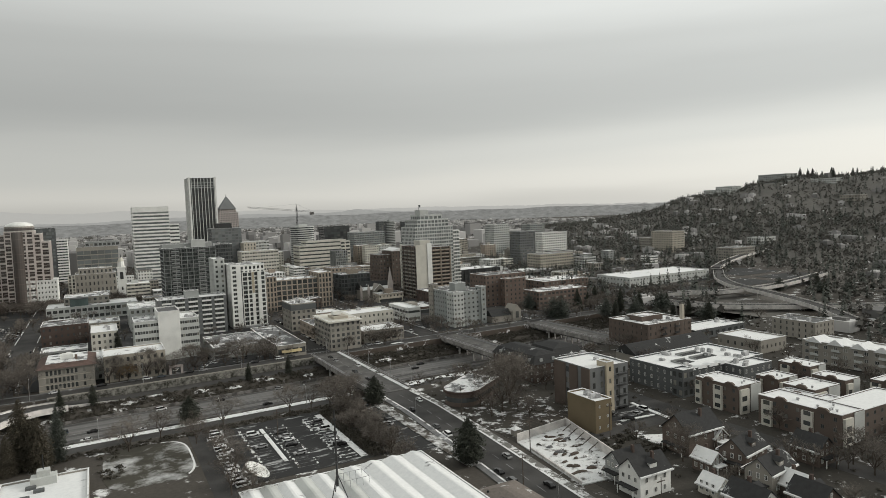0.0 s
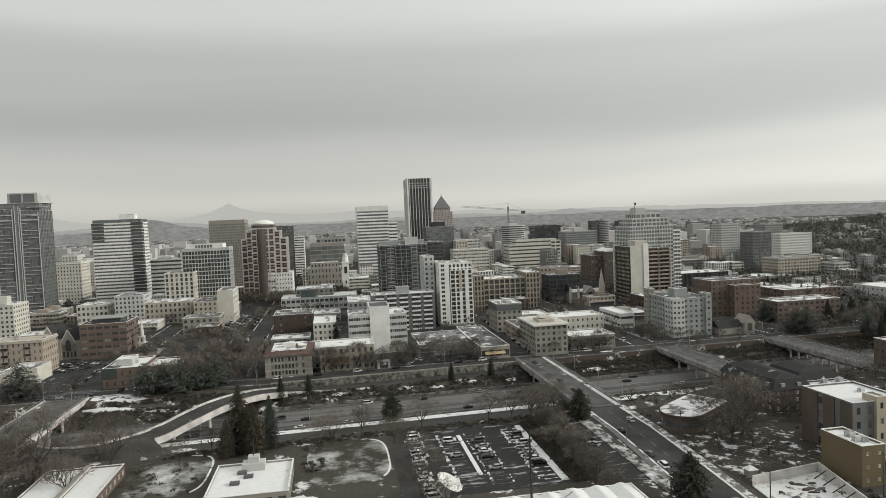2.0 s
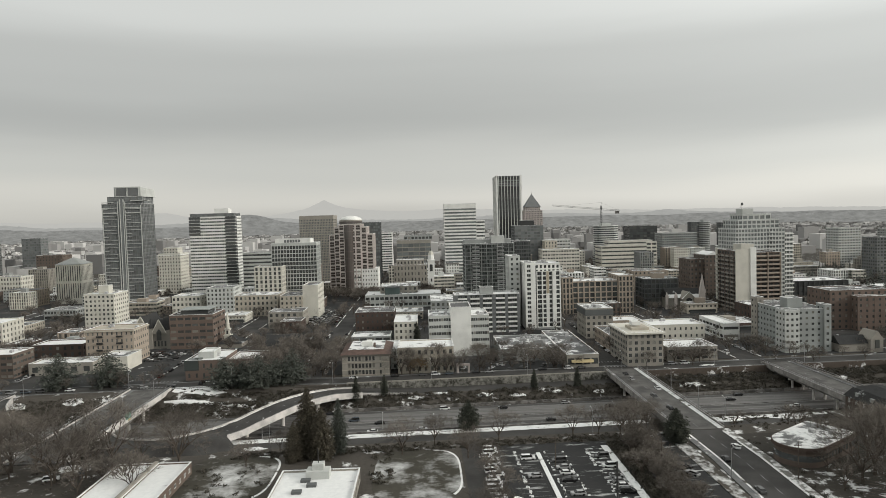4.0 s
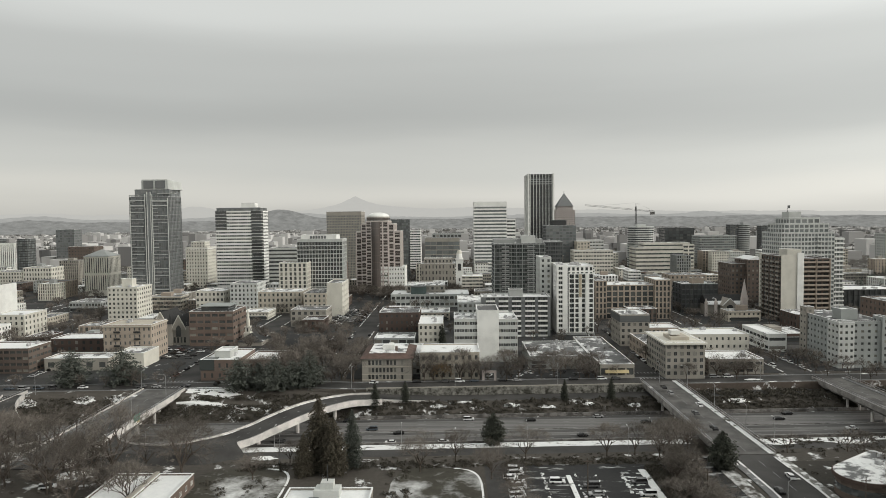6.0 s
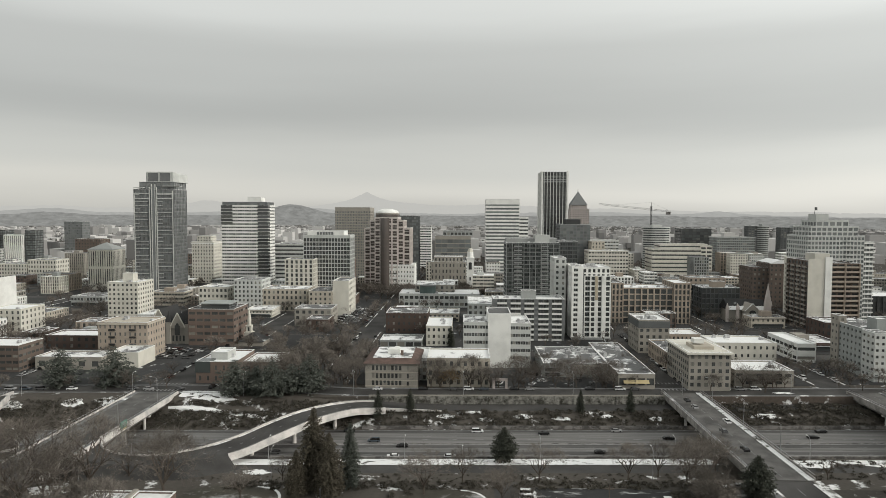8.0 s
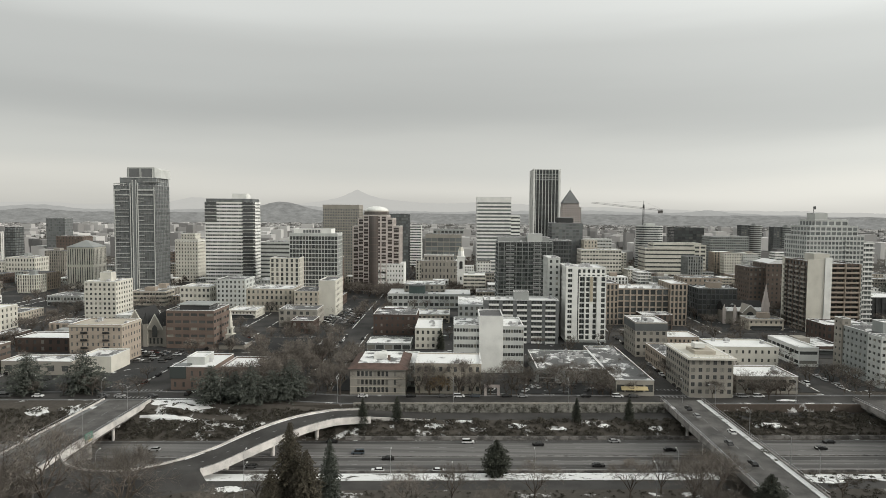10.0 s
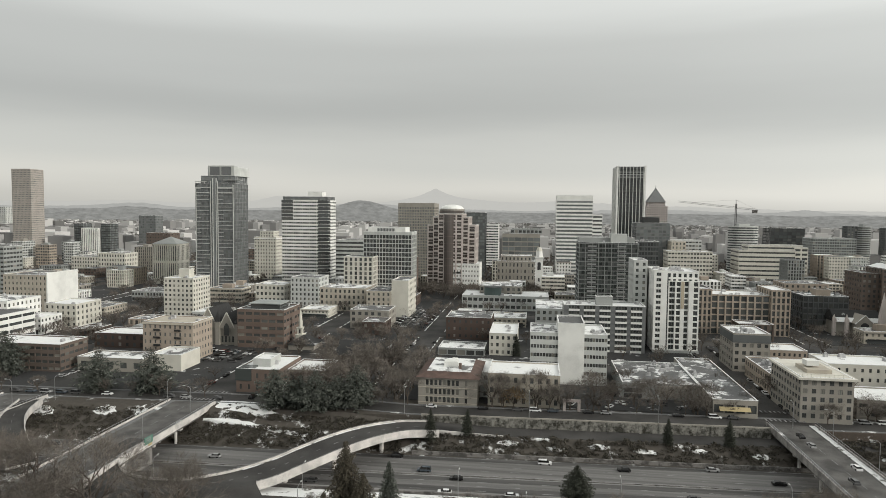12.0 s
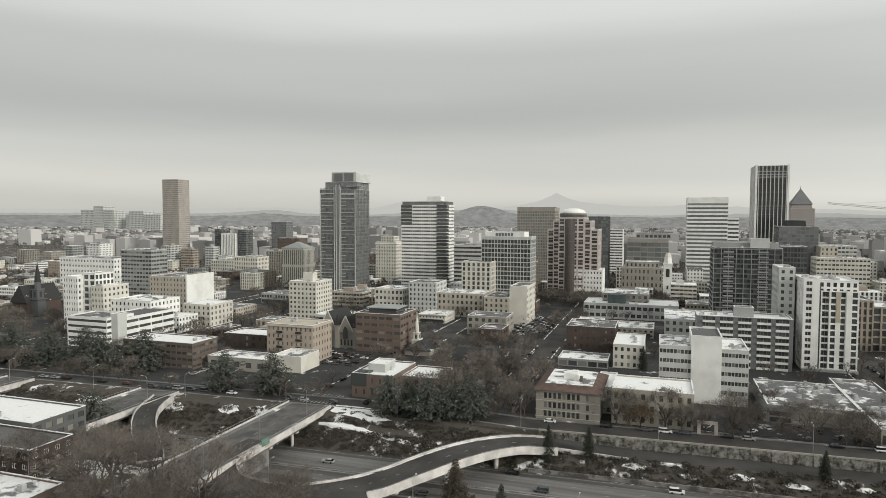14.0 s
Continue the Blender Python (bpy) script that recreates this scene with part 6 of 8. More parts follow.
for k in range(34):
    y = R.uniform(126, 157)
    x = R.uniform(92, 103) + 0.24 * (y - 127)
    w, d, h, q = R.uniform(0.7, 2.4), R.uniform(0.3, 0.9), R.uniform(0.25, 0.7), R.uniform(-0.5, 0.5)
    rings = []
    for grow, z in ((1.0, 0.28), (0.75, 0.28 + h * 0.7), (0.3, 0.28 + h)):
        rings.append([(x + grow * R.uniform(0.7, 1.2) * (w * math.cos(a) * math.cos(q) - d * math.sin(a) * math.sin(q)), y + grow * R.uniform(0.7, 1.2) * (w * math.cos(a) * math.sin(q) + d * math.sin(a) * math.cos(q)), z + R.uniform(-0.1, 0.1) * (z > 0.3)) for a in [6.283 * j / 10 for j in range(10)]])
    f = Form().loft(rings[0], rings[1]).loft(rings[1], rings[2])
    ob = new("rubble_heap", f.mesh("rubble_heap", "bank" if k % 4 else "patchy_roof"))
    tagged(ob, "low heap of timber and earth under snow", "rubble", "heaps on the building site")
for k in range(5):
    y = 140 + 4.2 * k
    x = 105 + 9 * (y - 122) / 39.2
    f = Form().rod((x - 0.2, y, 2.4), (x - 3.0, y + 0.8, 0.3), 0.14)
    tagged(new("timber_prop", f.mesh("timber_prop", "bark")), "slanting timber prop against the foundation wall", "prop", "props of the building site")
b = root("shed", 95.5, 162.6, 0, "small pale garden shed with a snowy roof", "shed")
part("wall", Form().box(0, 2.4, 0, 2.2, 0, 2.0), "stone", b)
part("roof", Form().loft([(-0.3, -0.3, 2.0), (2.7, -0.3, 2.0), (2.7, 2.5, 2.0), (-0.3, 2.5, 2.0)], [(1.1, 1.0, 2.9), (1.3, 1.0, 2.9), (1.3, 1.2, 2.9), (1.1, 1.2, 2.9)]), "snow_roof", b)
for rim in ([(131.7, 155.6), (145, 154.2), (145, 153.2), (131.7, 154.4)], [(147.6, 167.5), (149, 167.5), (146.8, 145.6), (145.2, 145.6)], [(125, 143), (134, 138.6), (131, 134), (126.4, 132.4)]):
    f = Form().loft([(x, y, 0) for x, y in rim], [(x, y, 0.26) for x, y in rim])
    setting("snow_bed", f, "snow_bank", "strip of snow along the parking yard", "snow")
scatter_beds = [(R.uniform(113, 127), R.uniform(126, 147)) for _ in range(60)]


def house(x, y, w, d, h, wall, roof, label, rz=0.0, rise=None, dormer=True):
    """A gabled wooden house; its ridge runs along y."""
    b = root("house", x, y, 0, label, "house", "houses on the slope", rz)
    rise = rise or w * 0.45
    body = Form().box(0, w, 0, d, 0, h)
    body.quad((0, 0, h), (w, 0, h), (w / 2, 0, h + rise)), body.quad((w, d, h), (0, d, h), (w / 2, d, h + rise))
    part("wall", body, wall, b)
    o = 0.45
    for s in (-1, 1):
        e = w / 2 + s * (w / 2 + o)
        ez = h - rise * o / (w / 2)
        low = [(e, -o, ez), (w / 2, -o, h + rise), (w / 2, d + o, h + rise), (e, d + o, ez)]
        part("roof_slope", Form().loft(low if s < 0 else low[::-1], [(a, c, z + 0.22) for a, c, z in (low if s < 0 else low[::-1])]), roof, b)
    for k in range(2):
        for j in range(3):
            m = window_mesh(1.0, 1.5, "white")
            for px, py, r in ((w * (0.22 + 0.28 * j), -0.12, 0), (-0.12, d * (0.2 + 0.3 * j), -90), (w + 0.12, d * (0.2 + 0.3 * j), 90)):
                ob = part("window", m, "", b)
                ob.matrix_local = pose(px * PLAN, py * PLAN, (0.9 + k * h * 0.5) * PLAN, 0, 0, r)
    if dormer:
        x, y, z = w * 0.76, d * 0.4, h + rise * 0.32
        part("dormer", Form().box(x - 0.9, x + 1.0, y, y + 2.2, z - 0.9, z + 1.0), wall, b)
        part("dormer_roof", Form().loft([(x - 1.6, y - 0.3, z + 1.0), (x + 1.3, y - 0.3, z + 1.0), (x + 1.3, y + 2.5, z + 1.0), (x - 1.6, y + 2.5, z + 1.0)], [(x - 1.6, y + 1.0, z + 1.9), (x + 1.2, y + 1.0, z + 1.9), (x + 1.2, y + 1.2, z + 1.9), (x - 1.6, y + 1.2, z + 1.9)]), roof, b)
        ob = part("window", window_mesh(1.4, 1.0, "white"), "", b)
        ob.matrix_local = pose((x + 1.06) * PLAN, (y + 1.1) * PLAN, (z - 0.3) * PLAN, 0, 0, 90)
    for px, sy in ((-o, 1), (w + o, 1)):
        part("eaves_snow", Form().box(px - 0.28, px + 0.28, -o, d + o, h - 0.42, h - 0.05), "snow_roof", b, "rim of snow along the eaves")
    ob = part("window", window_mesh(0.9, 1.2, "white"), "", b)
    ob.matrix_local = pose(w / 2 * PLAN, -0.12 * PLAN, (h + rise * 0.25) * PLAN)
    part("chimney", Form().box(w * 0.62, w * 0.62 + 0.7, d * 0.6, d * 0.6 + 0.7, h + rise * 0.3, h + rise + 0.9), "dark_brick", b)
    part("porch", Form().box(w * 0.1, w * 0.9, -1.7, 0, 2.3, 2.55), roof, b)
    for u in (w * 0.14, w * 0.86):
        part("post", Form().box(u - 0.1, u + 0.1, -1.6, -1.4, 0, 2.3), "white", b)
    return b


house(95.6, 117.2, 7.2, 10, 5.8, "white", "dark_roof", "white gabled house with a dormer", -90)
house(98.2, 125.0, 5.8, 9, 4.9, "grey", "dark_roof", "grey gabled house beside the building site", -90, dormer=False)
house(125.5, 131.5, 9.6, 13, 6.4, "brown", "dark_roof", "large brown gabled house behind a bare tree", -90, dormer=False)
house(135.5, 121.5, 5, 6, 3.6, "brown", "snow_roof", "small house with a snow-covered roof", dormer=False)
house(127, 113.5, 7.4, 11, 5.0, "brown", "dark_roof", "dark house with snow on its eaves", -80)
house(120.5, 110.5, 4.6, 6, 3.6, "brown", "snow_roof", "low brown wing with a snowy porch roof", dormer=False)
house(121.5, 101.5, 6.8, 11, 5.2, "stone", "dark_roof", "pale clapboard house with a snowy porch", -82)
house(110.6, 100.6, 4.8, 5.6, 2.4, "cream", "snow_roof", "low white garage with a snowy roof", dormer=False)
house(125.5, 89, 6, 8, 2.8, "brown", "snow_roof", "low brown house with thin snow", dormer=False)
house(147, 99, 7, 8, 4.2, "brown", "dark_roof", "dark wooden house among trees")
house(106, 86, 6.5, 9, 5.0, "white", "dark_roof", "white wooden house with a dark roof")
house(118, 80, 6.5, 8, 5.0, "brown", "dark_roof", "brown wooden house among bare trees")
house(97, 72, 6.5, 8, 5.0, "beige", "light_roof", "beige wooden house near the street")
b = root("apartment_building", 136, 208, 0, "dark brick apartment house with black mansard roofs", "apartment building")
for x0, x1, y0, y1, n in ((0, 14, 0, 30, 4), (14, 30, 6, 24, 5)):
    block(b, x0, x1, y0, y1, 0, 7.6, 3, n, int((y1 - y0) / 3.4), "dark_brick", 0.3, 0.5, roof="dark_roof", singles=True, blank="b", parapet=0.05)
    part("mansard_roof", Form().loft([(x0 - 0.5, y0 - 0.5, 7.5), (x1 + 0.5, y0 - 0.5, 7.5), (x1 + 0.5, y1 + 0.5, 7.5), (x0 - 0.5, y1 + 0.5, 7.5)], [(x0 + 1.6, y0 + 1.6, 10.6), (x1 - 1.6, y0 + 1.6, 10.6), (x1 - 1.6, y1 - 1.6, 10.6), (x0 + 1.6, y1 - 1.6, 10.6)]).loft([(x0 + 1.6, y0 + 1.6, 10.6), (x1 - 1.6, y0 + 1.6, 10.6), (x1 - 1.6, y1 - 1.6, 10.6), (x0 + 1.6, y1 - 1.6, 10.6)], [((x0 + x1) / 2 - 1, y0 + 5, 12), ((x0 + x1) / 2 + 1, y0 + 5, 12), ((x0 + x1) / 2 + 1, y1 - 5, 12), ((x0 + x1) / 2 - 1, y1 - 5, 12)]), "dark_roof", b, "black shingled mansard roof")
for y in (3, 10, 17, 24):
    part("dormer", Form().box(0.1, 1.6, y, y + 1.4, 8.0, 9.5), "grey", b)
for x in (3, 9):
    part("dormer", Form().box(x, x + 1.4, 0.1, 1.6, 8.0, 9.5), "grey", b)
b = root("stone_chapel", 196, 334, 0, "small stone chapel with a pointed gable and snowy roof", "chapel")
part("wall", Form().box(0, 18, 0, 8, 0, 4).loft([(14, -2, 0), (20, -2, 0), (20, 8, 0), (14, 8, 0)], [(14, -2, 6), (20, -2, 6), (20, 8, 6), (14, 8, 6)]), "stone", b)
part("roof", Form().loft([(-0.4, -0.4, 4), (14, -0.4, 4), (14, 8.4, 4), (-0.4, 8.4, 4)], [(-0.4, 3.8, 7.5), (14, 3.8, 7.5), (14, 4.2, 7.5), (-0.4, 4.2, 7.5)]), "dark_roof", b)
part("gable", Form().loft([(13.7, -2.2, 6), (20.3, -2.2, 6), (20.3, 8, 6), (13.7, 8, 6)], [(16.8, -2.2, 10), (17.2, -2.2, 10), (17.2, 8, 10), (16.8, 8, 10)]), "stone", b)
part("window", Form().box(16, 18, -2.3, -2.1, 2, 6), "dark_glass", b)

# apartment rows with snow roofs on the slope
def condo(x0, x1, y0, y1, h, label, wing=0.0):
    """A brown apartment row with pale bays, stepped parapets and small roof vents."""
    b = root("apartment_row", x0, y0, 0, label, "apartment building")
    w, d = x1 - x0, y1 - y0
    fl = max(2, round(h / 2.9))
    block(b, 0, w, 0, d, 0, h, fl, max(2, int(w / 3.6)), max(2, int(d / 3.4)), "brown", 0.28, 0.42, roof="snow_roof", singles=True, trim="dark_grey", blank="br", parapet=0.25)
    if wing:
        block(b, w, w + wing, 0, d * 0.42, 0, h - 0.4, fl, max(2, int(wing / 3.6)), 2, "brown", 0.3, 0.42, roof="snow_roof", singles=True, trim="dark_grey", blank="br", parapet=0.25)
    n = max(1, round(d / 11))
    for k in range(n):
        y = d * (k + 0.5) / n + 1.6
        bay = part("bay", Form().box(-0.8, 0.1, y, min(d - 0.2, y + 3.4), 0, h - 0.9), "cream", b, "pale rendered bay")
        for z in range(fl):
            part("bay_window", Form().box(-0.86, -0.75, y + 0.5, min(d - 0.6, y + 2.6), 0.9 + z * h / fl, 2.2 + z * h / fl), "dark_glass", bay)
        part("parapet", Form().loft([(-0.35, y - 5, h), (0.5, y - 5, h), (0.5, y - 0.4, h), (-0.35, y - 0.4, h)], [(-0.35, y - 3.6, h + 1.1), (0.5, y - 3.6, h + 1.1), (0.5, y - 1.6, h + 1.1), (-0.35, y - 1.6, h + 1.1)]), "brown", b)
    bay = part("bay", Form().box(w * 0.05, w * 0.42, -0.8, 0.1, 0, h - 0.9), "cream", b, "pale rendered bay")
    part("bay_window", Form().box(w * 0.1, w * 0.3, -0.88, -0.76, h * 0.12, h * 0.3).box(w * 0.1, w * 0.3, -0.88, -0.76, h * 0.48, h * 0.66), "dark_glass", bay)
    part("side_wall", Form().box(w * 0.55, w, -0.25, 0.1, 0, h), "light_grey", b, "pale rendered end wall")
    for _ in range(int(w * d / 34)):
        x, y = R.uniform(1, w - 1), R.uniform(1, d - 1)
        part("roof_vent", Form().tube(x, y, h, h + 0.55, 0.3, n=6).tube(x, y, h + 0.55, h + 0.75, 0.42, n=6), "unit", b)
    return b


condo(167, 178, 138.5, 155.5, 9.0, "brown and cream apartment row with snow on the roof")
condo(165.5, 176, 104, 130, 8.8, "long brown and cream apartment row under snow", 26)
condo(186, 196, 137.5, 146, 8.6, "small brown apartment house with a snowy roof")
condo(184, 197, 123.5, 134.5, 8.4, "brown apartment house with curved snowy roof edge")
condo(178.5, 183.5, 122, 132, 7.6, "low brown house between the apartment rows")
condo(177.5, 187, 115.6, 121.6, 7.2, "low brown wing with a white roof")
condo(211, 220, 142.5, 155, 8.2, "brown apartment house with white upper bay")
condo(202, 210, 124.5, 136, 8.4, "brown and white apartment house with lift tower")
condo(212, 224, 112, 122, 8.0, "brown apartment house beside the lane")
condo(198, 222, 88, 100, 8.0, "long brown apartment row at the end of the lane")
b = building(168.5, 213, 163, 189, 8.8, 3, 12, 8, "dark_grey", "grey courtyard apartments with many snowy roofs", "apartment building", "apartment_building", ww=0.3, wh=0.5, roof="snow_roof", singles=True, units=14, trim="white", blank="br")
block(b, -1.4, 4, -1.8, 3.4, 0, 9.6, 3, 2, 2, "dark_grey", 0.6, 0.6, roof="snow_roof")
block(b, 22, 38, -8.6, 0, 0, 8.6, 3, 5, 3, "dark_grey", 0.3, 0.5, roof="snow_roof", singles=True, blank="b", units=3)
for x, y, w, d in ((9, 8, 7, 5), (19, 10, 12, 3.2), (19, 17, 11, 3)):
    # Flat charcoal sheets on the closed roof stand for shade inside light wells.
    part("courtyard", Form().box(x, x + w, y, y + d, 8.83, 8.9), "charcoal", b, "dark sheet standing in for a shaded light well")
    part("courtyard_rim", Form().box(x - 0.3, x + w + 0.3, y + d, y + d + 0.3, 8.8, 9.5).box(x - 0.3, x, y, y + d, 8.8, 9.4), "grey", b)
for k in range(4):
    part("gable_edge", Form().loft([(2 + 6 * k, -0.5, 8.8), (7 + 6 * k, -0.5, 8.8), (7 + 6 * k, 4, 8.8), (2 + 6 * k, 4, 8.8)], [(3.5 + 6 * k, -0.3, 10), (5.5 + 6 * k, -0.3, 10), (5.5 + 6 * k, 3, 9.6), (3.5 + 6 * k, 3, 9.6)]), "snow_roof", b)
building(151, 166, 190, 214, 7.4, 2, 5, 7, "grey", "low grey apartment house with patchy snow roof", "apartment building", "apartment_building", ww=0.3, wh=0.5, roof="thin_snow_roof", units=6)
b = root("gabled_hall", 186, 203, 0, "long grey hall with a dark snow-edged gabled roof", "hall")
part("wall", Form().box(0, 46, 0, 13, 0, 5), "stone", b)
part("roof", Form().loft([(-0.6, -0.6, 5), (46.6, -0.6, 5), (46.6, 13.6, 5), (-0.6, 13.6, 5)], [(-0.6, 6, 9), (46.6, 6, 9), (46.6, 7, 9), (-0.6, 7, 9)]), "dark_roof", b)
for k in range(7):
    part("window", Form().box(3 + 6 * k, 5 + 6 * k, -0.1, 0.1, 1.6, 3.4), "dark_glass", b)
b = root("apartment_building", 250, 106, 0, "long pale apartment house with stepped snowy gables and balconies", "apartment building")
block(b, 0, 15, 0, 65, 0, 8.6, 3, 4, 16, "stone", 0.4, 0.5, roof="snow_roof", singles=True, trim="light_grey", blank="br")
for k in range(7):
    y = 1 + k * 9.2
    part("gable", Form().loft([(-0.9, y, 8.7), (9, y, 8.7), (9, y + 7, 8.7), (-0.9, y + 7, 8.7)], [(-0.9, y + 3.2, 11), (7, y + 3.2, 11), (7, y + 3.8, 11), (-0.9, y + 3.8, 11)]), "snow_roof", b)
    for z in (0.4, 3.3, 6.1):
        part("balcony", Form().box(-1.2, 0, y + 1.6, y + 4.8, z, z + 0.15).box(-1.2, -1.1, y + 1.6, y + 4.8, z + 0.15, z + 1.0), "light_grey", b)
building(289, 304, 190, 213, 8.4, 3, 5, 7, "stone", "square grey building with flat roof", "apartment building", "apartment_building", ww=0.25, units=4)
b = building(214, 243, 224, 251, 11.6, 4, 9, 9, "brown", "brown brick clinic with white-framed windows", "clinic", "clinic", ww=0.24, wh=0.45, roof="thin_snow_roof", units=5, blank="br")
part("chimney", Form().box(26, 27.6, 3, 4.6, 11.6, 19), "beige", b)
block(b, 6, 20, 10, 20, 11.6, 13.6, 1, 0, 0, "brown", roof="thin_snow_roof", blank="fblr")
for x in (8.5, 17):
    for k in range(4):
        part("balcony", Form().box(x, x + 3, -1, 0, 0.4 + 2.9 * k, 0.55 + 2.9 * k).box(x, x + 3, -1, -0.92, 0.55 + 2.9 * k, 1.4 + 2.9 * k), "dark_metal", b)
building(246, 264, 188, 211, 5.6, 1, 6, 6, "stone", "pale hall with a broad white roof", "hall", "hall", ww=0.3, wh=0.3, roof="snow_roof", units=0)
building(248, 285, 226, 242, 4.4, 1, 8, 4, "dark_grey", "low shed with a white roof", "hall", "hall", roof="snow_roof", units=3)

# brick blocks at the northern edge
b = building(-206, -150, 222, 235, 8.2, 3, 16, 4, "dark_brick", "dark brick apartment block with pale window frames", "apartment building", "apartment_building", ww=0.4, wh=0.5, roof="bare_roof", singles=True, blank="b")
part("cornice", Form().box(-0.5, 56.5, -0.8, 0.2, 7.6, 8.6), "charcoal", b)
building(-215, -166, 236, 254, 9.2, 3, 12, 5, "dark_grey", "flat building with a bright snowy roof", "building", roof="snow_roof", units=2)
building(-196, -132, 205, 216, 4.8, 1, 14, 3, "brick", "low brick garage with snow patches on its roof", "garage", "garage", roof="thin_snow_roof", units=6)

# ---- trees ----
def bare_tree_meshes(seed, h, depths=5, thick=0.024):
    """A leafless tree: a short trunk, rising limbs and a rounded cloud of twigs."""
    r = random.Random(seed)
    wood, twigs = Form(False), Form(False)

    def grow(p, d, length, rad, depth):
        q = p + d * length
        form = wood if depth < 3 else twigs
        if depth < 3:
            form.rod(p, q, max(rad, thick), max(rad * 0.62, thick * 0.7), 5 if depth < 2 else 3)
        else:
            o = d.cross(Vector((r.uniform(-1, 1), r.uniform(-1, 1), r.uniform(-1, 1)))).normalized() * max(rad * 0.7, thick) * 0.75
            form.quad(tuple(p - o), tuple(p + o), tuple(q + o * 0.7), tuple(q - o * 0.7))
        if depth == depths:
            for _ in range(9 if depths == 3 else 7):
                e = (d + Vector((r.uniform(-1, 1), r.uniform(-1, 1), r.uniform(-0.6, 0.8)))).normalized()
                o = e.orthogonal().normalized() * thick * 0.7
                c = p + d * length * r.uniform(0.3, 1.0)
                twigs.quad(tuple(c - o), tuple(c + o), tuple(c + e * r.uniform(0.8, 1.7) * (1.5 if depths == 3 else 1.0)))
            return
        n = 5 if depth == 0 else 3
        for j in range(n):
            a = 6.283 * (j + r.random()) / n
            u = d.orthogonal().normalized()
            side = u * math.cos(a) + d.cross(u) * math.sin(a)
            nd = (d + side * r.uniform(0.45, 0.95) + Vector((0, 0, 0.12))).normalized()
            grow(p + d * length * r.uniform(0.6, 1.0), nd, length * (r.uniform(0.95, 1.25) if depth == 0 else r.uniform(0.62, 0.84)), rad * 0.58, depth + 1)

    grow(Vector((0, 0, -0.2)), Vector((0, 0, 1)), h * 0.22, h * 0.02, 0)
    return wood.mesh("trunk", "bark"), twigs.mesh("crown", "twigs")


def conifer_meshes(seed, h, r0, mat, layers, droop, open_top=0.0, taper=0.8):
    r = random.Random(seed)
    wood, leaf = Form(False), Form(False)
    wood.rod((0, 0, -0.2), (0, 0, h * 0.96), h * 0.018, 0.03, 6)
    for k in range(layers):
        t = k / layers
        z = h * (0.08 + 0.9 * t)
        reach = r0 * ((1 - t) ** taper + open_top * math.sin(math.pi * t)) * r.uniform(0.8, 1.15) + 0.15
        n = max(5, int(13 * (1 - t) + 5))
        for j in range(n):
            a = 2 * math.pi * (j + r.random()) / n
            l = reach * r.uniform(0.55, 1.15)
            c, s = math.cos(a), math.sin(a)
            for m in range(22):
                u, w = l * (0.12 + 0.88 * m / 21), l * 0.036 * r.uniform(0.6, 1.4) + 0.06
                spread = 0.16 * u * r.uniform(-1, 1)
                zz = z - droop * u + r.uniform(-0.3, 0.3)
                x, y = c * u - s * spread, s * u + c * spread
                leaf.quad((x - s * w, y + c * w, zz - w * 0.6), (x + c * w * 1.3, y + s * w * 1.3, zz + r.uniform(-.2, .3)), (x + s * w, y - c * w, zz - w * 0.6), (x - c * w * 1.1, y - s * w * 1.1, zz + w * 0.8))
    return wood.mesh("trunk", "bark"), leaf.mesh("crown", mat)


def plant(proto, x, y, z, scale, name, label, group, memo={}):
    """A tree of a kind at a place of the plan; the first of each kind is the one that is copied."""
    m = pose(x * PLAN, y * PLAN, z * PLAN, 0, 0, R.uniform(0, 360))
    b = new(name)
    b.matrix_world = m @ Matrix.Diagonal((scale, scale, scale * R.uniform(0.9, 1.12), 1))
    tagged(b, label, "tree", group)
    part("trunk", proto[0], "", b)
    part("crown", proto[1], "", b)
    return b


def bank_z(x, y):
    v = y - SKEW * x
    for (a, za), (c, zc) in zip(PROFILE, PROFILE[1:]):
        if a <= v < c:
            return level(x, v, za + (zc - za) * (v - a) / (c - a))
    return 0.0


BARE = [bare_tree_meshes(s, 14) for s in (1, 2, 3, 4)]
FAR = [bare_tree_meshes(s, 13, 3, 0.07) for s in (15, 16, 17)]
THIN = [bare_tree_meshes(s, 13, 4, 0.055) for s in (5, 6, 7)]


def grove(name, places, label, kinds=THIN):
    """Many leafless trees that nobody would count, joined in one object."""
    rows = []
    for k, protos in enumerate(zip(*kinds)):
        vs, fs, off = [], [], 0
        base = [(np.array([tuple(v.co) for v in me.vertices]), [tuple(p.vertices) for p in me.polygons]) for me in protos]
        for x, y, z, s, turn, kind in places:
            v, f = base[kind]
            c, q = math.cos(turn), math.sin(turn)
            vs.append(np.stack([(v[:, 0] * c - v[:, 1] * q) * s + x * PLAN, (v[:, 0] * q + v[:, 1] * c) * s + y * PLAN, v[:, 2] * s + z * PLAN], 1))
            fs += [tuple(i + off for i in p) for p in f]
            off += len(v)
        me = bpy.data.meshes.new(name)
        me.from_pydata(np.concatenate(vs).tolist(), [], fs)
        me.materials.append(M["twigs" if k else "bark"])
        rows.append(me)
    top = tagged(new(name, rows[1]), label, "trees", kind="stuff")
    part("trunks", rows[0], "", top, kind="stuff")
    return top


def spot(x, y, lo, hi):
    return (x, y, bank_z(x, y), 1.25 * R.uniform(lo, hi), R.uniform(0, 6.28), R.randrange(3))


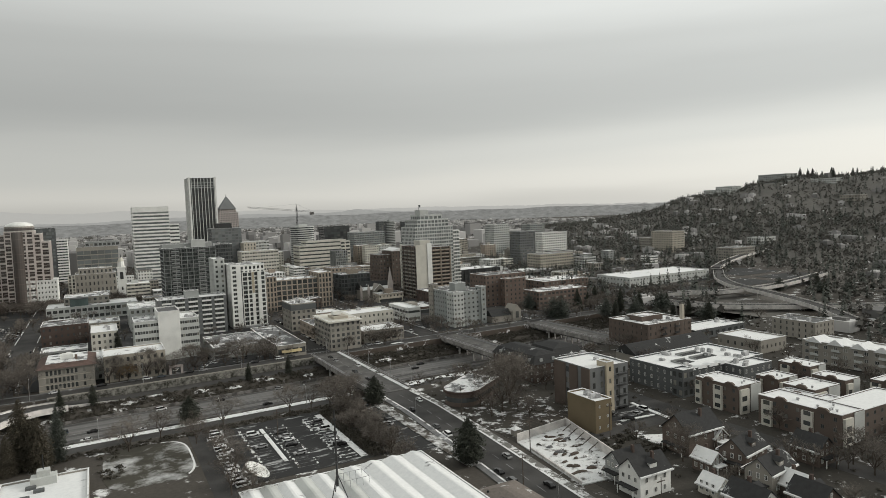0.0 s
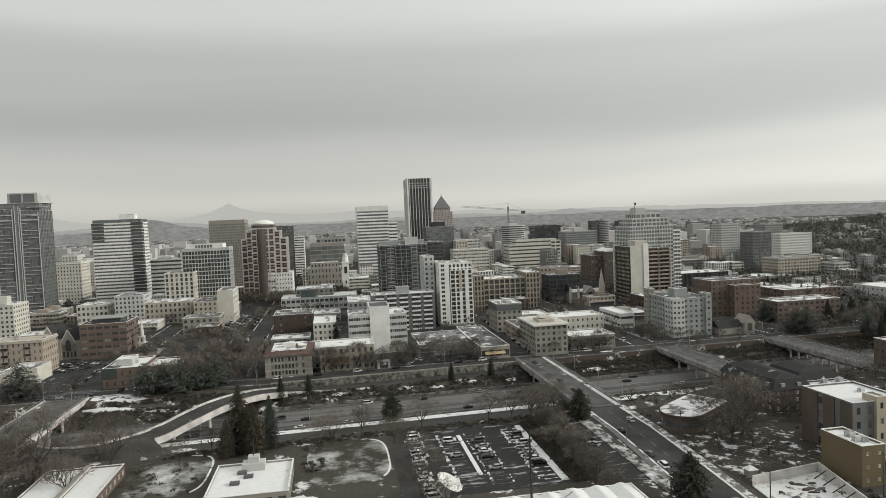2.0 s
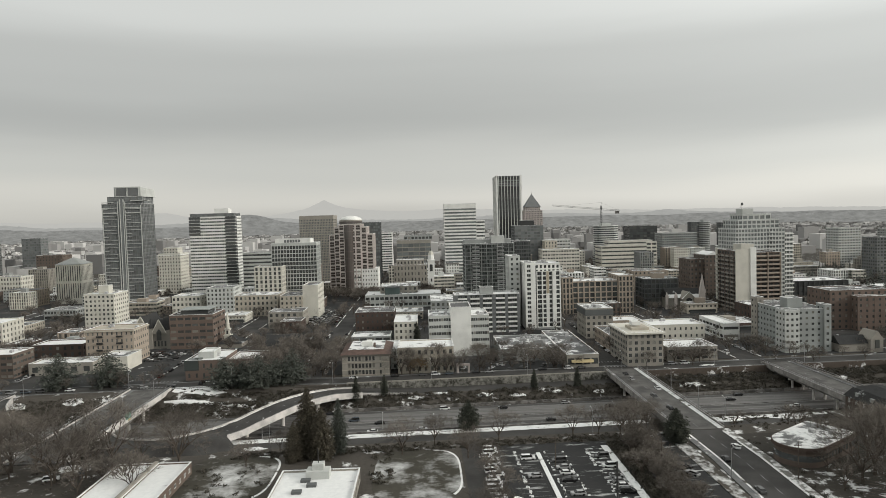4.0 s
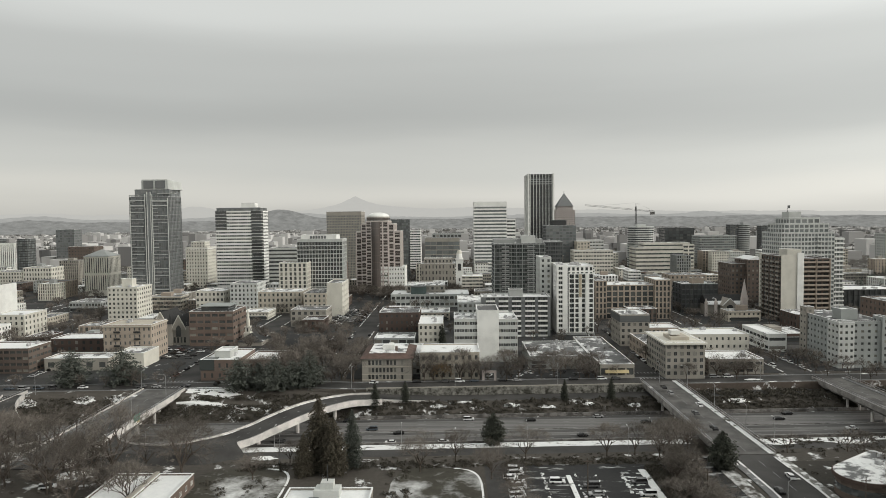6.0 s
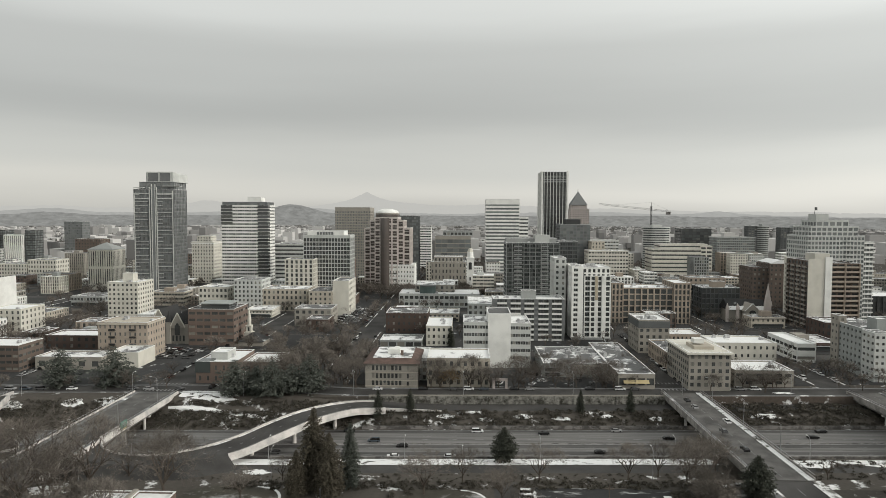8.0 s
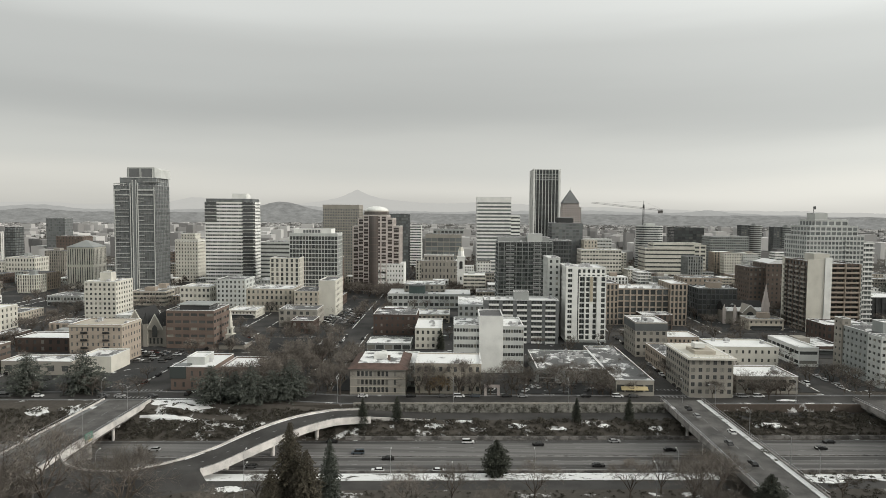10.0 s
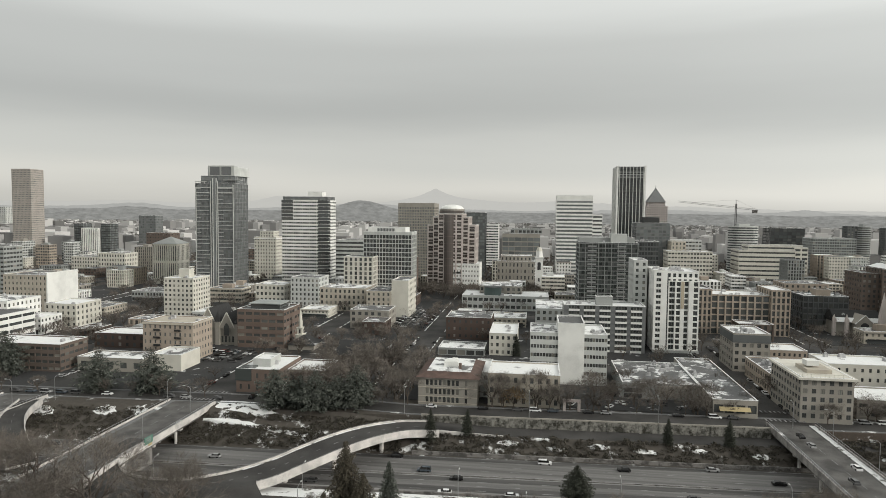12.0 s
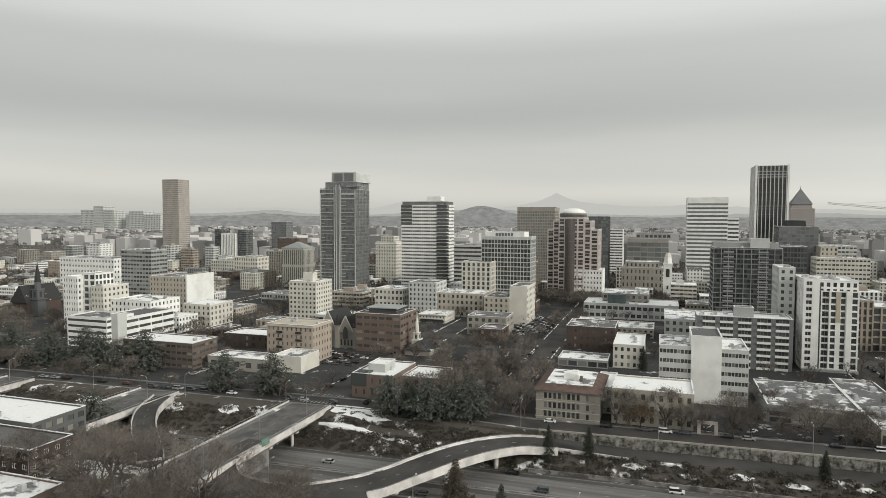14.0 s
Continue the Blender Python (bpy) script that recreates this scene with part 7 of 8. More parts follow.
FIR = [conifer_meshes(s, 14, 3.0, "needles", 30, 0.3, 0.25) for s in (11, 12)]
CEDAR = [conifer_meshes(s, 14, 5.6, "cedar", 15, 0.1, 0.62) for s in (21, 22, 23)]
SPRUCE = [conifer_meshes(s, 24, r, m, 60, 0.6, 0.6, 0.45) for s, r, m in ((31, 3.9, "brown_cedar"), (32, 2.7, "cedar"))]
PINE = conifer_meshes(41, 13, 3.6, "needles", 40, 0.1, 0.75)


def bare(x, y, s=1.0, label="leafless deciduous tree with fine twigs", group="bare trees"):
    plant(R.choice(BARE), x, y, bank_z(x, y), s, "bare_tree", label, group)


for x, y, s in ((12.6, 257.5, 0.95),):
    plant(PINE, x, y, bank_z(x, y), s, "pine_tree", "dense dark pine on the snowy verge", "")
for x, y, s in ((-31, 293.5, 0.82), (-19.5, 296.5, 0.75), (43, 299, 0.68), (61.5, 300, 0.72)):
    plant(R.choice(FIR), x, y, bank_z(x, y), s, "fir_tree", "dark pointed fir on the bank above the freeway", "firs on the bank")
for x, y, s in ((-37.5, 221, 0.95), (-41, 217, 0.62), (-28.5, 222, 0.82), (-33, 218, 0.84)):
    plant(SPRUCE[x > -30], x, y, 0, s, "cedar_tree", "tall feathery brown-green cedar", "tall cedars by the frontage road")
for x, y, s in ((-88, 305.5, 1.2), (-80, 308, 1.05), (-73, 305, 1.2), (-66.5, 309, 1.1), (-60, 311, 1.2), (-161, 314, 1.4), (-141, 316.5, 1.4), (-263, 324, 1.6), (-235, 325.5, 1.55), (-214, 329.5, 1.5), (-284, 323, 1.6), (-249, 331, 1.4), (-181, 270, 1.5), (-262, 250, 1.4), (-240, 262, 1.2), (-300, 310, 1.4), (-313, 322, 1.5)):
    plant(R.choice(CEDAR), x, y, bank_z(x, y), s, "blue_cedar", "broad grey-green cedar with layered branches", "broad cedars")
for x, y, s in ((73.4, 152.5, 1.1), (72.5, 220, 0.95)):
    plant(PINE, x, y, 0, s, "pine_tree", "dense dark pine beside the street", "")
for x, y, s in ((-7, 402, .9), (-9, 560, 0.9)):
    plant(R.choice(FIR), x, y, 0, s, "fir_tree", "dark dense conifer beside the street", "")
for x, y, s in ((-101, 211, 1.5), (-142, 258, 1.3), (-9.6, 219, 1.25), (9.5, 214, 1.05), (15, 196, .9), (14, 205, .95), (16, 184, .9), (-47, 226, .7), (107, 187, 1.7), (113, 191, 1.9), (118, 201, 1.6), (124, 205, 1.4), (128, 212, 1.1), (120, 218, 1.0), (30, 254, 0.0),
                (-133, 222, 1.2), (-118, 210, 1.2), (-150, 238, 1.1), (-90, 205, 1.0), (122, 121, 1.1), (74, 251, 1.1), (68, 250, 1.2), (56, 246, 1.0), (64, 243, 1.1)):
    if s:
        bare(x, y, s)
for x, y, s in ((10.7, 319.8, .8), (30, 334, 1.0), (42.5, 323.3, 1.2), (56, 323.6, 1.25), (49, 333, 1.1), (37, 329, 1.1), (24, 337, 1.0), (97.5, 318.8, .8), (20, 320, .7), (-47, 321, .8), (-52, 323, .9), (-60, 345, 1), (-66, 340, 1), (-76, 374, 1), (-70, 360, 1), (-62, 372, .95), (-82, 350, .9), (-90, 366, 1.0), (-50, 360, .9), (-64, 330, .9), (-72, 326, .9), (-78, 338, 1.0)):
    bare(x, y, s)
for x, s in ((-13, 1.2), (-9, 1.1), (2, 1.25), (7, .95), (14, 1.0), (22, 1.1), (27, .9), (45, .9), (60, 1.0), (-43, 1.1), (100, .9), (112, .9), (124, .95)):
    bare(x, along(x, 318.7), 1.15 * s, "leafless tree in front of the avenue's buildings", "avenue trees")
for x, y, s in ((-150, 225, 1.6), (-160, 246, 1.4), (-172, 236, 1.4), (-54, 214, 0.9), (20, 228, 1.1), (0, 226, 1.0), (44, 232, 1.1), (58, 228, 1.2), (66, 234, 1.2), (61, 216, 1.0), (60, 212, .9), (60, 190, .9), (12, 168, 1.2), (16, 160, 1.1)):
    bare(x, y, s)
for x, y, s in ((-93, 217, 2.1), (-72, 212, 2.0), (-109, 221, 1.9), (-121, 216, 2.1), (-104, 207, 1.9), (-84, 238.5, 1.35), (-93, 236, 1.2), (-126, 240, 1.7), (-138, 236, 1.8), (-150, 250, 1.6)):
    bare(x, y, s, "large spreading leafless tree beside the ramps", "large trees by the ramps")
rusty = bare_tree_meshes(9, 12)
leaves = Form(False)
rl = random.Random(5)
for v in list(rusty[1].vertices)[::9]:
    c, q = v.co, rl.uniform(0.12, 0.3)
    leaves.quad((c.x - q, c.y, c.z), (c.x, c.y - q, c.z + q), (c.x + q, c.y, c.z), (c.x, c.y + q, c.z - q))
b = plant(rusty, -5.5, along(-5.5, 319.4), 0, 1.0, "oak_tree", "tree that has kept its rusty withered leaves", "")
part("leaves", leaves, "rust_leaves", b, "withered rust-coloured leaves")


def snow_patch(x, v, w, d):
    """An irregular lying patch of snow on the banks."""
    f = Form()
    n = 22
    w, d = w * 0.75, d * 0.75
    rim = [(x + w * math.cos(6.283 * j / n) * R.uniform(0.6, 1.1), along(x, v) + d * math.sin(6.283 * j / n) * R.uniform(0.6, 1.1)) for j in range(n)]
    mid = (x, along(x, v), bank_z(x, along(x, v)) + 0.16)
    for (xa, ya), (xb, yb) in zip(rim, rim[1:] + rim[:1]):
        f.quad((xa, ya, bank_z(xa, ya) + 0.06), (xb, yb, bank_z(xb, yb) + 0.06), mid)
    tagged(new("snow_patch", f.mesh("snow_patch", "snow_bank")), "irregular patch of old snow on the bank", "snow", "snow patches", "structure")


for x, v, w, d in ((-146, 303, 6, 3.6), (-132, 303, 5, 3), (-168, 302, 7, 4), (-205, 300, 8, 5), (-150, 250, 9, 4), (-165, 243, 8, 4), (-135, 252, 6, 3), (-195, 248, 9, 4), (-60, 247, 6, 3),
                   (-6, 295, 6, 1.5), (8, 293.5, 5, 1.4), (22, 295, 5, 1.5), (36, 294, 5, 1.3), (52, 295, 4, 1.3), (70, 294, 4, 1.4), (110, 295, 9, 2), (130, 252, 12, 4), (160, 250, 12, 4), (106, 252, 8, 4), (125, 312, 6, 2), (-52, 297, 5, 3), (-178, 228, 8, 5), (-104, 222, 8, 5), (-82, 212, 8, 6), (-20, 180, 9, 5), (30, 232, 9, 2)):
    snow_patch(x, v, w, d)


def snow_lawn(rim, label):
    """A sheet of lying snow that follows the bank inside a rim of plan points."""
    f = Form()
    cx, cy = sum(x for x, _ in rim) / len(rim), sum(y for _, y in rim) / len(rim)
    ring = []
    for (xa, ya), (xb, yb) in zip(rim, rim[1:] + rim[:1]):
        for k in range(6):
            t = k / 6
            ring.append((xa + (xb - xa) * t + R.uniform(-0.5, 0.5), ya + (yb - ya) * t + R.uniform(-0.4, 0.4)))
    for m in range(5):
        for (xa, ya), (xb, yb) in zip(ring, ring[1:] + ring[:1]):
            f.quad(*((cx + (x - cx) * q, cy + (y - cy) * q, bank_z(cx + (x - cx) * q, cy + (y - cy) * q) + 0.12) for x, y, q in ((xa, ya, (m + 1) / 5), (xb, yb, (m + 1) / 5), (xb, yb, m / 5 + 0.001), (xa, ya, m / 5 + 0.001))))
    setting("snow_lawn", f, "clean_snow", label, "snow")


snow_lawn([(-109.6, 309.6), (-99, 309.4), (-88.5, 308.4), (-84.6, 301.5), (-92, 299.2), (-100, 300.6), (-108.4, 302)], "smooth snow on the lawn beside the overpass")
snow_lawn([(-109.4, 296.6), (-97.6, 296.8), (-84.4, 294.8), (-72, 292.6), (-72, 291.6), (-84.3, 293), (-97.5, 294.6), (-109.3, 295.2)], "narrow terrace of snow on the bank")
scatter_places = [(-105 + 2.9 * k, 304.5 + 2.4 * math.sin(k * 1.9)) for k in range(7)]

# crowns at the church block, the blocks' streets, the parks and gardens
grove("church_trees", [spot(R.uniform(-430, -338), R.uniform(326, 425), 0.7, 1.1) for _ in range(46)], "bare trees round the dark church", FAR)
grove("corner_trees", [spot(R.uniform(-345, -228), along(-290, R.uniform(321, 346)), 0.6, 0.9) for _ in range(22)], "bare trees in front of the parking garage")
grove("lot_trees", [spot(R.uniform(-88, -42), along(-70, R.uniform(320, 382)), 0.8, 1.15) for _ in range(34)], "bare brown trees filling the block beside the school")
grove("church_trees", [spot(R.uniform(-300, -208), R.uniform(372, 470), 0.6, 0.95) for _ in range(60)], "bare trees round the old churches", FAR)
grove("church_trees", [spot(R.uniform(-112, -60), R.uniform(384, 452), 0.6, 0.95) for _ in range(34)], "bare trees beside the white steeple", FAR)
grove("street_trees", [spot(R.choice([a for a, _ in STREETS]) + R.choice((-8, 8)), R.uniform(326, 660), 0.65, 0.95) for _ in range(300)], "leafless street trees between the city blocks", FAR)
grove("avenue_trees", [spot(x, along(x, 318.6), 0.45, 0.75) for x in [R.uniform(-320, 330) for _ in range(70)] if abs(x - 84) > 9 and not -40 < x < -20 and not -112 < x < -92], "leafless trees along the avenue")
grove("civic_trees", [spot(R.uniform(-34, 28), R.uniform(596, 640), 0.8, 1.05) for _ in range(60)], "leafless trees in the civic square", FAR)
grove("park_trees", [spot(R.uniform(-102, -42), R.uniform(598, 642), 0.8, 1.05) for _ in range(70)], "dense rows of leafless park trees", FAR)
grove("garden_trees", [spot(x, y, 0.5, 0.85) for x, y in [(R.uniform(96, 330), R.uniform(60, 252)) for _ in range(190)] if not (x < 122 and 118 < y < 168) and not (146 < x < 162)], "leafless trees between the houses", FAR)
grove("slope_trees", [spot(R.uniform(140, 230), R.uniform(56, 100), 0.6, 1.0) for _ in range(60)], "dense leafless trees on the slope below the apartments")
grove("bank_trees", [spot(x, along(x, R.uniform(308, 350)), 0.6, 0.95) for x in [R.uniform(115, 340) for _ in range(60)]], "leafless trees above the cutting", FAR)
grove("cutting_trees", [spot(x, along(x, R.choice((R.uniform(196, 226), R.uniform(320, 330) if x < -200 else R.uniform(200, 222), R.uniform(236, 250) if x < -140 else R.uniform(196, 215)))), 0.7, 1.15) for x in [R.uniform(-340, -78) for _ in range(80)]], "leafless trees round the overpasses")
grove("yard_trees", [spot(R.uniform(-420, 420), R.uniform(335, 800), 0.6, 0.95) for _ in range(400)], "leafless trees in yards behind the buildings", FAR)
for k in range(46):
    plant(R.choice(FIR + CEDAR), *R.choice(((R.uniform(235, 318), R.uniform(255, 380)), (R.uniform(430, 540), R.uniform(180, 320)))), 0, R.uniform(0.7, 1.2), "fir_tree", "dark evergreen near the interchange", "evergreens by the interchange")


def scatter(name, n, place, size, mat, label, category, flat=0.7):
    """Low leafy clumps, gathered in one object."""
    f = Form(False)
    for _ in range(n):
        x, y, z = place()
        s = R.uniform(*size)
        for _ in range(46):
            a, e, q = R.uniform(0, 6.28), R.uniform(0.1, 1.4), s * R.uniform(0.35, 1.0)
            px, py, pz = x * PLAN + q * math.cos(a) * math.cos(e), y * PLAN + q * math.sin(a) * math.cos(e), z * PLAN + q * math.sin(e) * flat
            w = s * R.uniform(0.09, 0.21)
            t = [Vector((R.uniform(-1, 1), R.uniform(-1, 1), R.uniform(-1, 1))).normalized() * w for _ in range(2)]
            c = Vector((px, py, pz))
            f.quad(tuple(c - t[0]), tuple(c + t[1]), tuple(c + t[0]), tuple(c - t[1]))
    return tagged(new(name, f.mesh(name, mat)), label, category, kind="stuff")


def on_bank(x0, x1, v0, v1):
    def place():
        x, v = R.uniform(x0, x1), R.uniform(v0, v1)
        while -113 < x < -72 and (v > 304 or 298.6 < v < 301.6):
            x, v = R.uniform(x0, x1), R.uniform(v0, v1)
        return x, along(x, v), bank_z(x, along(x, v))
    return place


scatter("shrubs", 1500, on_bank(-36, 320, 290.5, 297.6), (0.9, 2.0), "shrub", "dark evergreen shrubs on the freeway bank", "shrub")
scatter("shrubs", 26, lambda: (*(lambda p: (p[0] + R.uniform(-1.6, 1.6), p[1] + R.uniform(-1, 1), bank_z(*p)))(R.choice(scatter_places)),), (0.5, 1.1), "shrub", "clipped shrubs standing in the snow", "shrub")
scatter("shrubs", 900, on_bank(-112, -40, 290, 304), (0.8, 1.9), "shrub", "dense dark shrubs on the bank beside the ramp", "shrub")
scatter("shrubs", 1700, on_bank(-300, -112, 290, 305), (0.7, 1.7), "shrub", "dark shrubs on the bank below the avenue", "shrub")
scatter("ivy", 1100, on_bank(93, 300, 296, 306.2), (0.8, 2.2), "shrub", "dark ivy and brambles on the far bank", "shrub")
scatter("hedge", 500, on_bank(-330, 76, 240.5, 245), (0.4, 1.0), "shrub", "low straggling bushes along the frontage road", "shrub")
scatter("hedge", 500, on_bank(-60, 70, 222, 227), (0.6, 1.4), "shrub", "dark hedge along the frontage road", "shrub")
scatter("undergrowth", 900, lambda: (R.uniform(92, 330), R.uniform(60, 250), 0), (0.6, 1.6), "shrub", "dark garden shrubs between the houses", "shrub")
scatter("undergrowth", 600, on_bank(95, 330, 236, 258), (0.6, 1.6), "shrub", "dark scrub on the near bank of the cutting", "shrub")
grove("scrub_trees", [spot(R.choice((R.uniform(57, 62), R.uniform(57, 62), R.uniform(46, 62))), R.uniform(160, 228), 0.35, 0.75) for _ in range(46)], "brown leafless scrub trees beside the car park")
scatter("hedge", 420, lambda: (R.uniform(52.2, 56.5), R.uniform(172, 222), 0), (0.9, 1.8), "shrub", "dark evergreen hedge beside the car park", "shrub", 1.0)
scatter("undergrowth", 900, lambda: (R.uniform(57.5, 62), R.uniform(164, 228), 0), (0.5, 1.3), "twigs", "brown scrub beside the car park", "shrub")
scatter("undergrowth", 130, lambda: (*R.choice(scatter_beds), 0), (0.7, 1.9), "shrub", "dark bushes behind the foundation wall", "shrub")
scatter("undergrowth", 700, lambda: (R.uniform(-330, -80), R.uniform(195, 240), 0), (0.5, 1.4), "twigs", "brown leafless scrub", "shrub")

scatter("undergrowth", 40, lambda: (R.uniform(-68, -46), R.uniform(192, 214), 0), (0.6, 1.6), "shrub", "dark bushes on the snow-dusted lawn", "shrub")
scatter("undergrowth", 30, lambda: (R.uniform(-18, -12), R.uniform(196, 222), 0), (0.6, 1.8), "shrub", "dark bushes beside the frosted lawn", "shrub")

# ---- cars ----
PAINT = [material("car_paint_" + n, (tuple(v * 0.9 for v in c), c), 0.25, 0.1, bump=0) for n, c in
         (("white", grey(0.7)), ("silver", grey(0.32)), ("black", grey(0.012)), ("blue", (0.07, 0.085, 0.1)), ("red", (0.11, 0.032, 0.028)), ("grey", grey(0.09)), ("snowed", grey(0.75)))]
M["car_glass"] = material("car_glass", (grey(0.012), grey(0.02)), 0.06, bump=0)
CAR = {}


def car_meshes(paint, van):
    key = (paint.name, van)
    if key not in CAR:
        l, w, h = (4.9, 1.95, 1.75) if van else (4.5, 1.8, 1.42)
        body, glass = Form(False), Form(False)
        a, c = l / 2, w / 2
        ring = lambda x0, x1, k, z: [(x0, -k, z), (x1, -k, z), (x1, k, z), (x0, k, z)]
        body.loft(ring(-a, a, c * 0.96, 0.28), ring(-a * 1.0, a * 1.0, c, 0.62))
        body.loft(ring(-a, a, c, 0.62), ring(-a * 0.97, a * 0.96, c * 0.94, 0.92))
        t0, t1 = (-a * 0.9, a * 0.28) if van else (-a * 0.62, a * 0.2)
        b0, b1 = (-a * 0.97, a * 0.62) if van else (-a * 0.9, a * 0.52)
        glass.loft(ring(b0, b1, c * 0.9, 0.92), ring(t0, t1, c * 0.74, h - 0.06))
        body.loft(ring(t0 - 0.03, t1 + 0.03, c * 0.76, h - 0.06), ring(t0 + 0.1, t1 - 0.1, c * 0.66, h))
        wheel = Form(False)
        n = 12
        r0 = [(0.33 * math.cos(6.2832 * j / n), -0.11, 0.33 * math.sin(6.2832 * j / n)) for j in range(n)]
        wheel.loft(r0, [(x, 0.11, z) for x, _, z in r0])
        CAR[key] = (body.mesh("body", paint), glass.mesh("cabin_glass", "car_glass"), wheel.mesh("wheel", "rubber"), a, c)
    return CAR[key]


COLOURS = ("white", "silver", "black", "blue", "red", "grey", "snow-covered")


def car(x, y, z, rz, k=None, group="parked cars"):
    k = R.choice((0, 0, 1, 1, 2, 2, 5, 5, 3, 4, 0, 1, 2, 5, 2, 5)) if k is None else k
    van = R.random() < 0.35
    body, glass, wheel, a, c = car_meshes(PAINT[k], van)
    b = new("car")
    b.matrix_world = pose(x * PLAN, y * PLAN, z * PLAN, 0, 0, rz)
    tagged(b, COLOURS[k] + (" estate car" if van else " saloon car") + (" driving on the freeway" if group == "cars on the freeway" else " standing on the asphalt"), "car", group)
    part("body", body, "", b)
    part("cabin_glass", glass, "", b)
    for wx in (-a * 0.62, a * 0.62):
        for wy in (-c * 0.88, c * 0.88):
            part("wheel", wheel, "", b).location = (wx, wy, 0.33)


for x, v, k in ((-40, 287, 2), (5, 286.5, 0), (28, 284, 2), (54, 287, 1), (-22, 262.6, 0), (-4, 262.4, 0), (44, 266, 2), (-62, 283, 1), (-30, 277, 3), (-20, 272, 2), (-95, 280, 1), (120, 280, 2), (140, 268, 0), (126, 286, 2), (-150, 284, 5), (-60, 266, 5), (70, 279, 2), (-120, 270, 0)):
    car(x, along(x, v), -6.95, R.choice((0, 180)) + math.degrees(SKEW), k, "cars on the freeway")
for y, k in ((300, 2), (292, 1), (276, 0), (266, 5), (250, 2)):
    car(82 if k != 0 else 87, y, 1.22, 90, k, "cars on the bridge")
for x, j, k in ((26.4, 13, 6), (26.2, 8, 1), (34.8, 10, 1), (35, 8.5, 0), (34.6, 6.6, 2), (34.9, 3.4, 1), (34.7, 12, 5), (47.6, 10, 6), (47.4, 7.2, 1), (47.2, 6, 1), (47.5, 4.8, 0), (47.3, 3.4, 2), (47.4, 12.8, 5)):
    car(x, 177.5 + 2.6 * j, 0.08, R.choice((0, 180)) + R.uniform(-2, 2), k, "cars in the car park")
for j in range(18):
    car(15.5 + R.uniform(-1, 1), 172 + 2.8 * j, 0.05, R.uniform(-8, 8), 6, "snowed-in cars by the driveway")
for x in range(-250, 130, 6):
    if R.random() < 0.5 and abs((x - 84)) > 9:
        car(x, along(x, 316.2), 0.05, math.degrees(SKEW), None, "cars along the avenue")
for x, w in STREETS:
    for y in range(330, 440, 6):
        for s in (-1, 1):
            if R.random() < 0.45 and min(abs(y - c) for c in (384, 452, 520, 588)) > 8 and abs(x) < 200:
                car(x + s * (w / 2 - 1.1), y, 0.05, 90, None, "cars along the streets")
for j in range(5):
    for k in range(9):
        if R.random() < 0.8:
            car(-157 + j * 6 - (j % 2) * 1.5, 366 + 2.6 * k, 0.06, 0, None, "cars on the corner lot")
for j in range(4):
    for k in range(24):
        if R.random() < 0.85:
            car(-81 + j * 5.6, 468 + 2.8 * k, 0.06, 0, None, "cars on the open lot")
for x, y in ((15, 325.5), (24, 327), (28, 324), (33, 331), (30, 341), (28, 346), (44, 334), (47, 329), (52, 324.6), (57, 325), (-100, 319), (-94, 319), (70, 226), (67, 200), (67.5, 196), (135, 155), (141, 157), (134, 161), (146, 160), (-137, 205), (-100, 214), (-106, 209)):
    car(x, along(x, y) if 300 < y < 330 else y, 0.05, R.uniform(0, 180))
for y, k in ((175.6, 6), (167.5, 1), (142, 2), (135, 5), (128, 2), (184, 5), (205, 2)):
    car(slope_line(y, -4.6), y, 0.1, 86, k, "cars along the hill street")
for y, k in ((150, 1), (128, 2), (214, 0)):
    car(slope_line(y, 2.6), y, 0.1, 86, k, "cars along the hill street")
setting("corner_lot", Form().box(-162, -127, 362, 386, -0.2, 0.05), "slush", "asphalt lot in front of the church", "car park")
setting("open_lot", Form().box(-84, -61, 466, 536, -0.2, 0.05), "slush", "open car park beside the street", "car park")
setting("front_lot", Form().box(11.0, 61, 321.6, 352, -0.2, 0.05), "slush", "dark parking lot below the office block", "car park")

for x, w in STREETS:
    for s in (-1, 1):
        e = x + s * (w / 2 - 0.25)
        f = Form()
        for y in range(330, 640, 8):
            if min(abs(y + 4 - c) for c in (384, 452, 520, 588)) > 9:
                f.box(e - 0.25, e + 0.25, y + R.uniform(0, 2), y + R.uniform(5, 8), 0, R.uniform(0.12, 0.3))
        setting("kerb_snow", f, "snow_bank", "low ridge of dirty snow along the kerb", "snow")

for x0, y0 in ((-118, 308.0), (84.5, 318.2)):
    for k in range(2):
        f = Form()
        for j in range(9):
            f.box(x0 - 6.4 + 1.5 * j, x0 - 5.8 + 1.5 * j, y0 + 9.5 * k, y0 + 9.5 * k + 2.2, 0.4, 0.43)
        tagged(new("crosswalk", f.mesh("crosswalk", "paint")), "worn white crosswalk bars on the asphalt", "road marking", kind="structure")

# ---- street furniture ----
def street_lamp(x, y, z, rz, h=9.5):
    b = root("street_lamp", x, y, z, "tall grey street lamp with a curved arm", "street lamp", "street lamps", rz)
    part("pole", Form(False).rod((0, 0, 0), (0, 0, h), 0.13, 0.08, 6), "metal", b)
    arm = part("arm", Form(False).rod((0, 0, h), (0.9, 0, h + 0.7), 0.07, 0.06).rod((0.9, 0, h + 0.7), (2.6, 0, h + 0.9), 0.06, 0.05), "metal", b)
    part("lamp_head", Form(False).box(2.3, 3.2, -0.16, 0.16, h + 0.78, h + 0.98), "light_grey", arm)


